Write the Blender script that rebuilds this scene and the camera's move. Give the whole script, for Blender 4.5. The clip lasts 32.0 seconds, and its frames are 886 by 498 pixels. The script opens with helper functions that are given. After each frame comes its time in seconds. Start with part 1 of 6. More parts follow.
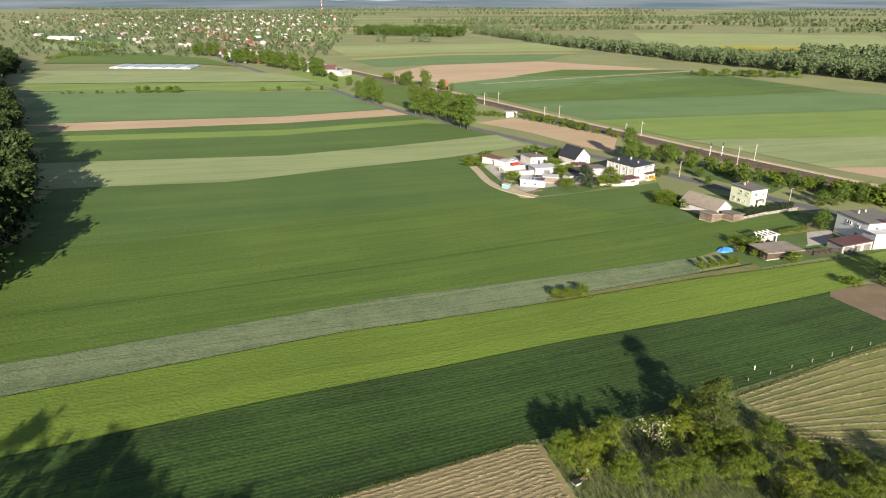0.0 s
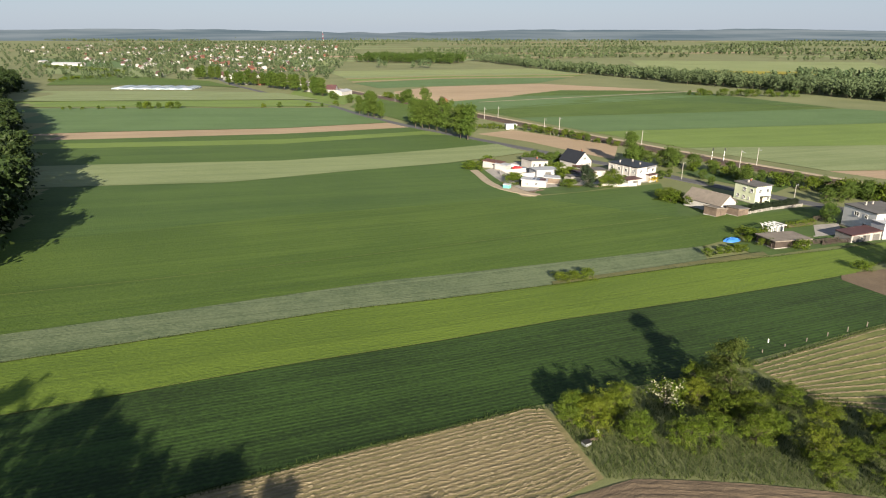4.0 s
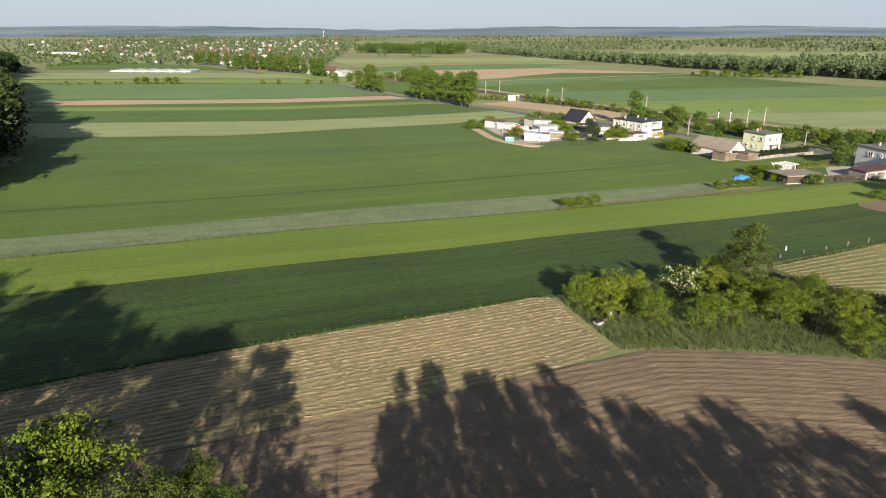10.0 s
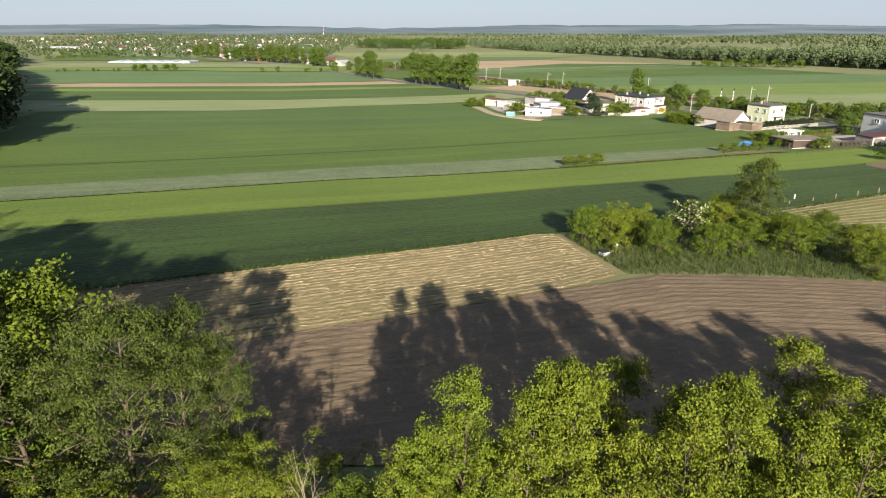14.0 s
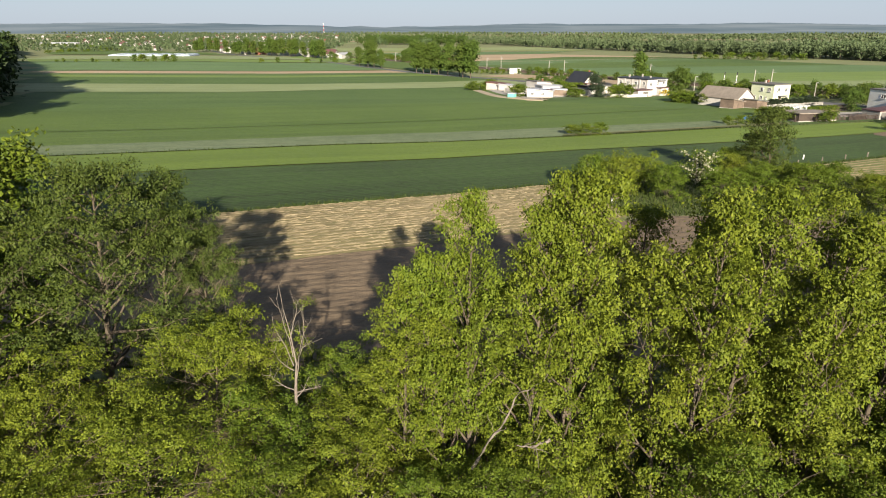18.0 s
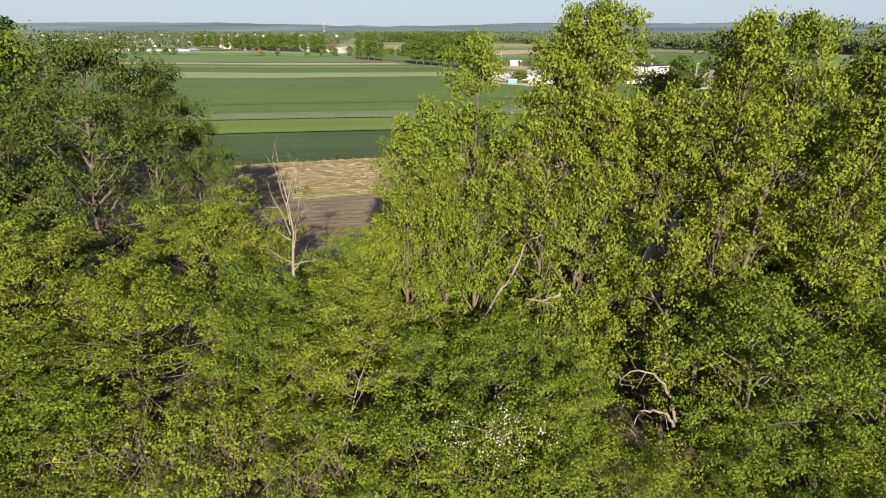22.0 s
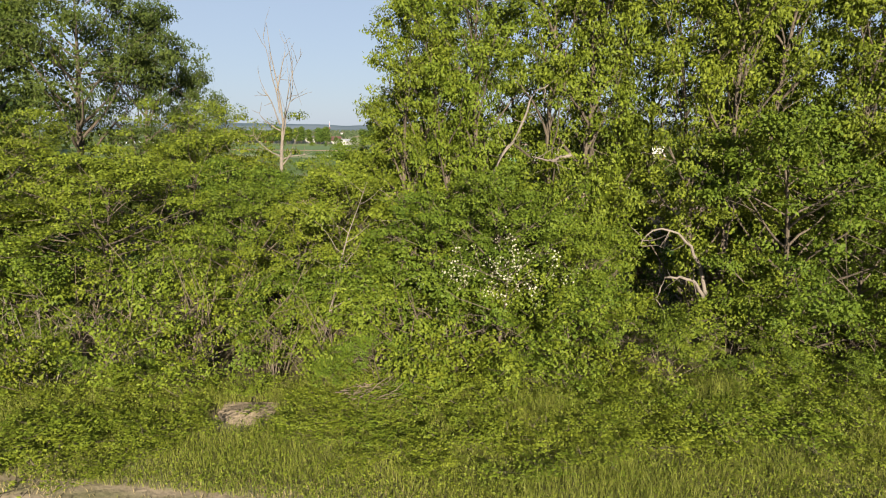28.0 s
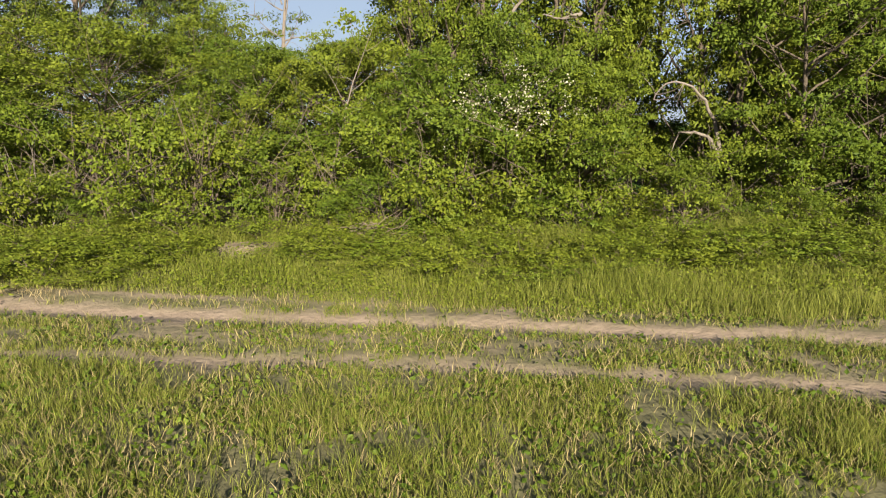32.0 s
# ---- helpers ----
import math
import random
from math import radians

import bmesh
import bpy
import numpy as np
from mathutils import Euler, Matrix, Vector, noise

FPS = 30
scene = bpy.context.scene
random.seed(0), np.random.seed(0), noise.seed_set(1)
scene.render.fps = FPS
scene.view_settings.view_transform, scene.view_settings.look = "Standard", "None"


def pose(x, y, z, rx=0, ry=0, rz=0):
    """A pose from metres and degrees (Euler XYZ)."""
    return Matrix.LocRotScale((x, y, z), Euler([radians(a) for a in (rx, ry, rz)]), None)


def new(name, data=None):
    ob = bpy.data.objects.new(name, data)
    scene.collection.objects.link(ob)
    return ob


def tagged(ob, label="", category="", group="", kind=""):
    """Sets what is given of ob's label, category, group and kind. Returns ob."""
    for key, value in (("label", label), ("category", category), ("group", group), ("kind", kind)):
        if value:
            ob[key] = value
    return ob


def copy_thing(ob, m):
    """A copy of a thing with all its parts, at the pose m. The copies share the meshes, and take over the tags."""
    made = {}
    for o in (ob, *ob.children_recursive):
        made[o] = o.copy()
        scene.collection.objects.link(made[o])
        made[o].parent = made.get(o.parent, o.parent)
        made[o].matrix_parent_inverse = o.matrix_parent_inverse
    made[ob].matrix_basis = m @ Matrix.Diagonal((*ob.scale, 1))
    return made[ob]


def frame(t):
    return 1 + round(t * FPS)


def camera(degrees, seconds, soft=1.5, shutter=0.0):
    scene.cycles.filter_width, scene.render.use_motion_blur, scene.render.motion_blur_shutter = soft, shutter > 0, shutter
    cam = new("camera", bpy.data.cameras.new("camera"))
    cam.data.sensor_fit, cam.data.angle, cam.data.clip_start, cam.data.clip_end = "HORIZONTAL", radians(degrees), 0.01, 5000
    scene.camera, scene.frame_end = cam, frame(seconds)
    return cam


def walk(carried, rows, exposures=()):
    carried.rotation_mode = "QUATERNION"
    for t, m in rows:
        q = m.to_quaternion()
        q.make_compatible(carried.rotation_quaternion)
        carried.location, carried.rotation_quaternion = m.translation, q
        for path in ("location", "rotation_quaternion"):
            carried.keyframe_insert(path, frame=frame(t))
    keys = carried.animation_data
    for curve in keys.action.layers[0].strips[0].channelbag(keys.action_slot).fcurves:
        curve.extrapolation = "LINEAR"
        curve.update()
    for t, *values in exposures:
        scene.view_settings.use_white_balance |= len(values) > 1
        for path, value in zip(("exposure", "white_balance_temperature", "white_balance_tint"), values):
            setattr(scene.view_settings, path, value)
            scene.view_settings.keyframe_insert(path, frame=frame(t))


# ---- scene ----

# camera: seconds, x, y, z, pitch, lean, yaw
cam = camera(68.94, 32.0, 1.05)
PATH = [
    (0, 0.65, 1.08, 64.88, -21.62, -0.04, -0.10),
    (0.5, 0.57, 1.07, 63.31, -21.06, -0.06, -0.11),
    (1, 0.50, 1.06, 61.76, -20.38, -0.07, -0.12),
    (1.5, 0.43, 1.04, 60.25, -19.73, -0.08, -0.13),
    (2, 0.36, 0.99, 58.79, -19.14, -0.07, -0.14),
    (2.5, 0.30, 0.92, 57.33, -18.94, -0.05, -0.15),
    (3, 0.28, 0.82, 55.85, -18.95, -0.02, -0.15),
    (3.5, 0.28, 0.70, 54.36, -18.95, -0.01, -0.15),
    (5.5, 0.22, 0.42, 48.30, -18.93, 0.00, -0.11),
    (6.5, 0.17, 0.37, 45.38, -18.95, 0.06, -0.10),
    (7.5, 0.10, 0.39, 42.35, -18.96, 0.05, -0.09),
    (8.5, 0.06, 0.35, 39.31, -18.96, 0.04, -0.09),
    (9.5, 0.06, 0.30, 36.39, -18.97, 0.01, -0.09),
    (10.5, 0.04, 0.24, 33.67, -18.98, -0.01, -0.10),
    (11.5, -0.00, 0.16, 31.15, -18.98, -0.03, -0.11),
    (12.5, -0.06, 0.06, 28.82, -18.98, -0.04, -0.11),
    (13.5, -0.05, -0.09, 26.71, -19.00, -0.06, -0.11),
    (14.5, -0.03, -0.04, 24.84, -19.00, -0.06, -0.09),
    (16.5, -0.06, 0.26, 21.19, -19.01, -0.12, -0.11),
    (17.5, -0.08, 0.17, 19.60, -19.02, -0.07, -0.07),
    (18.5, -0.09, -0.10, 18.29, -19.01, 0.02, -0.03),
    (19.5, -0.10, -0.48, 17.14, -19.01, 0.12, -0.00),
    (20.5, -0.21, -0.46, 15.87, -19.00, 0.12, -0.03),
    (21.5, -0.23, -0.43, 14.61, -19.01, 0.07, -0.04),
    (22.5, -0.22, -0.54, 13.36, -19.03, 0.04, -0.01),
    (23, -0.20, -0.60, 12.75, -19.05, 0.02, 0.04),
    (23.5, -0.17, -0.62, 12.14, -19.02, 0.01, 0.12),
    (24, -0.13, -0.61, 11.54, -18.80, 0.01, 0.23),
    (24.5, -0.09, -0.59, 10.95, -17.96, 0.01, 0.35),
    (25, -0.05, -0.58, 10.37, -16.77, 0.00, 0.45),
    (25.5, -0.02, -0.58, 9.80, -15.55, -0.02, 0.50),
    (27.5, -0.19, -0.49, 7.39, -10.41, -0.06, 0.05),
    (28, -0.18, -0.45, 6.93, -10.69, -0.05, 0.08),
    (28.5, -0.15, -0.45, 6.44, -10.77, -0.03, 0.17),
    (29, -0.12, -0.48, 5.94, -10.85, 0.01, 0.29),
    (29.5, -0.10, -0.52, 5.45, -10.89, 0.07, 0.35),
    (30, -0.10, -0.55, 4.94, -10.89, 0.10, 0.35),
    (30.5, -0.12, -0.56, 4.43, -10.82, 0.07, 0.30),
    (31, -0.16, -0.59, 3.91, -10.73, -0.01, 0.20),
    (31.5, -0.25, -0.63, 3.45, -10.65, -0.10, 0.11),
    (32, -0.39, -0.67, 3.08, -10.62, -0.17, 0.02),
]
walk(cam, [(t, pose(x, y, z, 90 + pitch, 0, yaw)) for t, x, y, z, pitch, lean, yaw in PATH],
     exposures=[(0, 1.97), (1.2, 1.95), (2.3, 1.77), (6, 1.80), (10, 1.86), (13, 1.95), (17, 1.86), (20, 1.88), (22, 1.95), (24, 2.10), (26, 2.06), (28, 1.92), (32, 1.90)])

# ---------------------------------------------------------------- light
SUN_EL, SHADE = radians(18.5), Vector((-0.13, 1.0, 0.0)).normalized()   # SHADE: the way the shadows fall
sun_dir = Vector((SHADE.x * math.cos(SUN_EL), SHADE.y * math.cos(SUN_EL), -math.sin(SUN_EL)))
sun_data = bpy.data.lights.new("sun", "SUN")
sun_data.energy, sun_data.angle, sun_data.color = 5.0, radians(0.6), (1.0, 0.88, 0.70)
sun = new("sun", sun_data)
sun.rotation_euler = sun_dir.to_track_quat("-Z", "Y").to_euler()

world = bpy.data.worlds.new("sky")
scene.world = world
world.use_nodes = True
wt = world.node_tree
wt.nodes.clear()
sky = wt.nodes.new("ShaderNodeTexSky")
sky.sky_type, sky.sun_disc = "NISHITA", False
sky.sun_elevation = SUN_EL
sky.sun_rotation = math.atan2(-SHADE.x, -SHADE.y)
sky.altitude, sky.air_density, sky.dust_density, sky.ozone_density = 100, 1.0, 0.4, 1.0
bg = wt.nodes.new("ShaderNodeBackground")
bg.inputs["Strength"].default_value = 0.05
wo = wt.nodes.new("ShaderNodeOutputWorld")
haze = wt.nodes.new("ShaderNodeMix")            # summer haze over the clear sky
haze.data_type = "RGBA"
haze.inputs[7].default_value = (2.894, 3.370, 4.190, 1)
coord, height = wt.nodes.new("ShaderNodeTexCoord"), wt.nodes.new("ShaderNodeSeparateXYZ")
veil = wt.nodes.new("ShaderNodeMapRange")       # thickest low down, thinning towards the zenith
veil.inputs["From Min"].default_value, veil.inputs["From Max"].default_value = 0.0, 0.90
veil.inputs["To Min"].default_value, veil.inputs["To Max"].default_value = 0.76, 0.32
wt.links.new(coord.outputs["Generated"], height.inputs[0])
wt.links.new(height.outputs["Z"], veil.inputs["Value"])
wt.links.new(veil.outputs[0], haze.inputs[0])
cool = wt.nodes.new("ShaderNodeMix")
cool.data_type, cool.blend_type = "RGBA", "MULTIPLY"
cool.inputs[0].default_value = 1.0
cool.inputs[7].default_value = (0.405, 0.467, 0.559, 1)
wt.links.new(sky.outputs["Color"], cool.inputs[6])
wt.links.new(cool.outputs[2], haze.inputs[6])
wt.links.new(haze.outputs[2], bg.inputs["Color"])
wt.links.new(bg.outputs["Background"], wo.inputs["Surface"])

# ---------------------------------------------------------------- materials
def mat(name, col, col2=None, scale=1.0, rough=0.85, metal=0.0, bump=0.0, bump_scale=None, fine=None, spec=0.3, rand=0.0):
    """Two-scale noise between two colours, with bump; rand: spread of brightness from thing to thing."""
    m = bpy.data.materials.new(name)
    m.use_nodes = True
    nt = m.node_tree
    bs = nt.nodes["Principled BSDF"]
    bs.inputs["Roughness"].default_value, bs.inputs["Metallic"].default_value = rough, metal
    bs.inputs["Specular IOR Level"].default_value = spec
    geo = nt.nodes.new("ShaderNodeNewGeometry")
    col2 = col2 or tuple(c * 0.72 for c in col)
    n1, n2 = nt.nodes.new("ShaderNodeTexNoise"), nt.nodes.new("ShaderNodeTexNoise")
    n1.inputs["Scale"].default_value, n1.inputs["Detail"].default_value = scale, 6
    n2.inputs["Scale"].default_value, n2.inputs["Detail"].default_value = fine or scale * 9, 4
    for n in (n1, n2):
        nt.links.new(geo.outputs["Position"], n.inputs["Vector"])
    add = nt.nodes.new("ShaderNodeMath")
    add.operation = "ADD"
    nt.links.new(n1.outputs["Fac"], add.inputs[0])
    nt.links.new(n2.outputs["Fac"], add.inputs[1])
    ramp = nt.nodes.new("ShaderNodeMapRange")
    ramp.inputs["From Min"].default_value, ramp.inputs["From Max"].default_value = 0.72, 1.28
    nt.links.new(add.outputs[0], ramp.inputs["Value"])
    mix = nt.nodes.new("ShaderNodeMix")
    mix.data_type = "RGBA"
    mix.inputs[6].default_value, mix.inputs[7].default_value = (*col2, 1), (*col, 1)
    nt.links.new(ramp.outputs[0], mix.inputs[0])
    out = mix.outputs[2]
    if rand:
        info = nt.nodes.new("ShaderNodeObjectInfo")
        mr = nt.nodes.new("ShaderNodeMapRange")
        mr.inputs["To Min"].default_value, mr.inputs["To Max"].default_value = 1 - rand, 1 + rand
        nt.links.new(info.outputs["Random"], mr.inputs["Value"])
        hsv = nt.nodes.new("ShaderNodeHueSaturation")
        nt.links.new(mr.outputs[0], hsv.inputs["Value"])
        nt.links.new(out, hsv.inputs["Color"])
        out = hsv.outputs[0]
    nt.links.new(out, bs.inputs["Base Color"])
    if bump:
        b = nt.nodes.new("ShaderNodeBump")
        b.inputs["Strength"].default_value, b.inputs["Distance"].default_value = min(1.0, bump), 0.05
        n3 = n2
        if bump_scale:
            n3 = nt.nodes.new("ShaderNodeTexNoise")
            n3.inputs["Scale"].default_value, n3.inputs["Detail"].default_value = bump_scale, 5
            nt.links.new(geo.outputs["Position"], n3.inputs["Vector"])
        nt.links.new(n3.outputs["Fac"], b.inputs["Height"])
        nt.links.new(b.outputs[0], bs.inputs["Normal"])
    return m


def leaf_mat(name, col, col2, through_col, spread=0.13, hue=0.008, gloss=0.55):
    """Leaves: each one its own shade, some light passing through."""
    m = bpy.data.materials.new(name)
    m.use_nodes = True
    nt = m.node_tree
    bs = nt.nodes["Principled BSDF"]
    bs.inputs["Roughness"].default_value, bs.inputs["Specular IOR Level"].default_value = gloss, 0.10
    geo, info = nt.nodes.new("ShaderNodeNewGeometry"), nt.nodes.new("ShaderNodeObjectInfo")
    mix = nt.nodes.new("ShaderNodeMix")
    mix.data_type = "RGBA"
    mix.inputs[6].default_value, mix.inputs[7].default_value = (*col, 1), (*col2, 1)
    noise_ = nt.nodes.new("ShaderNodeTexNoise")
    noise_.inputs["Scale"].default_value = 0.45
    nt.links.new(geo.outputs["Position"], noise_.inputs["Vector"])
    avg = nt.nodes.new("ShaderNodeMath")
    avg.operation = "MULTIPLY_ADD"
    avg.inputs[1].default_value = 0.55
    nt.links.new(geo.outputs["Random Per Island"], avg.inputs[0])
    half = nt.nodes.new("ShaderNodeMath")
    half.operation = "MULTIPLY"
    half.inputs[1].default_value = 0.5
    nt.links.new(noise_.outputs["Fac"], half.inputs[0])
    nt.links.new(half.outputs[0], avg.inputs[2])
    nt.links.new(avg.outputs[0], mix.inputs[0])
    hsv = nt.nodes.new("ShaderNodeHueSaturation")
    vr, hr = nt.nodes.new("ShaderNodeMapRange"), nt.nodes.new("ShaderNodeMapRange")
    vr.inputs["To Min"].default_value, vr.inputs["To Max"].default_value = 1 - spread, 1 + spread
    hr.inputs["To Min"].default_value, hr.inputs["To Max"].default_value = 0.5 - hue, 0.5 + hue
    nt.links.new(geo.outputs["Random Per Island"], vr.inputs["Value"])
    nt.links.new(info.outputs["Random"], hr.inputs["Value"])
    nt.links.new(vr.outputs[0], hsv.inputs["Value"])
    nt.links.new(hr.outputs[0], hsv.inputs["Hue"])
    nt.links.new(mix.outputs[2], hsv.inputs["Color"])
    nt.links.new(hsv.outputs[0], bs.inputs["Base Color"])
    tr = nt.nodes.new("ShaderNodeBsdfTranslucent")
    tr.inputs["Color"].default_value = (*through_col, 1)
    ms = nt.nodes.new("ShaderNodeMixShader")
    ms.inputs[0].default_value = 0.08
    nt.links.new(bs.outputs[0], ms.inputs[1])
    nt.links.new(tr.outputs[0], ms.inputs[2])
    nt.links.new(ms.outputs[0], nt.nodes["Material Output"].inputs["Surface"])
    return m


def crop_mat(name, col, col2, angle, row=0.75, strength=0.35, patch=0.03, tram=0.0, bump=0.6, line_col=None):
    """A sown field: rows along the strip, broad patches, fine leaf grain; tram: metres between the tractor's wheel lines."""
    m = bpy.data.materials.new(name)
    m.use_nodes = True
    nt = m.node_tree
    bs = nt.nodes["Principled BSDF"]
    bs.inputs["Roughness"].default_value, bs.inputs["Specular IOR Level"].default_value = 0.8, 0.15
    bs.inputs["Sheen Weight"].default_value, bs.inputs["Sheen Tint"].default_value = 0.012, (0.75, 0.85, 0.45, 1)
    geo = nt.nodes.new("ShaderNodeNewGeometry")
    mp = nt.nodes.new("ShaderNodeMapping")
    mp.inputs["Rotation"].default_value = (0, 0, -angle)
    nt.links.new(geo.outputs["Position"], mp.inputs["Vector"])

    def tex(vec, scale, detail=4, stretch=None):
        n = nt.nodes.new("ShaderNodeTexNoise")
        n.inputs["Scale"].default_value, n.inputs["Detail"].default_value = scale, detail
        if stretch:
            s = nt.nodes.new("ShaderNodeMapping")
            s.inputs["Scale"].default_value = stretch
            nt.links.new(vec, s.inputs["Vector"])
            vec = s.outputs[0]
        nt.links.new(vec, n.inputs["Vector"])
        return n.outputs["Fac"]

    def op(kind, a, b):
        n = nt.nodes.new("ShaderNodeMath")
        n.operation = kind
        for i, v in enumerate((a, b)):
            if isinstance(v, (int, float)):
                n.inputs[i].default_value = v
            else:
                nt.links.new(v, n.inputs[i])
        return n.outputs[0]

    wave = nt.nodes.new("ShaderNodeTexWave")
    wave.bands_direction = "Y"
    wave.inputs["Scale"].default_value = 0.314159 / row
    wave.inputs["Distortion"].default_value = 0.25
    wave.inputs["Detail"].default_value = 2
    wave.inputs["Detail Scale"].default_value = 0.4
    nt.links.new(mp.outputs[0], wave.inputs["Vector"])
    streak = tex(mp.outputs[0], 1.0, 4, (0.02, 0.5, 0.02))
    broad = tex(mp.outputs[0], patch, 5)
    fine_ = tex(geo.outputs["Position"], 1.5, 7)
    v = op("ADD", op("MULTIPLY", wave.outputs["Fac"], strength * 0.3), op("MULTIPLY", streak, 0.60))
    drill = tex(mp.outputs[0], 1.0, 3, (0.035, 2.2, 0.035))
    v = op("ADD", v, op("MULTIPLY", op("SUBTRACT", drill, 0.5), 0.42))
    lane = tex(mp.outputs[0], 1.0, 3, (0.0035, 0.075, 0.0035))
    v = op("ADD", v, op("MULTIPLY", op("SUBTRACT", lane, 0.5), 0.75))
    v = op("ADD", v, op("ADD", op("MULTIPLY", broad, 0.6), op("MULTIPLY", fine_, 0.9)))
    mr = nt.nodes.new("ShaderNodeMapRange")
    mid = 1.05 + strength * 0.15
    mr.inputs["From Min"].default_value, mr.inputs["From Max"].default_value = mid - 0.21, mid + 0.21
    nt.links.new(v, mr.inputs["Value"])
    mix = nt.nodes.new("ShaderNodeMix")
    mix.data_type = "RGBA"
    mix.inputs[6].default_value, mix.inputs[7].default_value = (*col2, 1), (*col, 1)
    nt.links.new(mr.outputs[0], mix.inputs[0])
    out = mix.outputs[2]
    if tram:
        sep = nt.nodes.new("ShaderNodeSeparateXYZ")
        nt.links.new(mp.outputs[0], sep.inputs[0])
        wob = op("ADD", sep.outputs["Y"], op("MULTIPLY", streak, 0.6))
        d = op("ABSOLUTE", op("SUBTRACT", op("PINGPONG", wob, tram / 2), 0.9), 0)
        near = op("LESS_THAN", d, 0.22)
        mix2 = nt.nodes.new("ShaderNodeMix")
        mix2.data_type = "RGBA"
        nt.links.new(op("MULTIPLY", near, 0.28), mix2.inputs[0])
        nt.links.new(out, mix2.inputs[6])
        mix2.inputs[7].default_value = (*(line_col or tuple(c * 0.55 for c in col2)), 1)
        out = mix2.outputs[2]
    nt.links.new(out, bs.inputs["Base Color"])
    b = nt.nodes.new("ShaderNodeBump")
    b.inputs["Strength"].default_value, b.inputs["Distance"].default_value = bump, 0.25
    nt.links.new(op("ADD", op("MULTIPLY", wave.outputs["Fac"], strength * 0.35), fine_), b.inputs["Height"])
    nt.links.new(b.outputs[0], bs.inputs["Normal"])
    return m


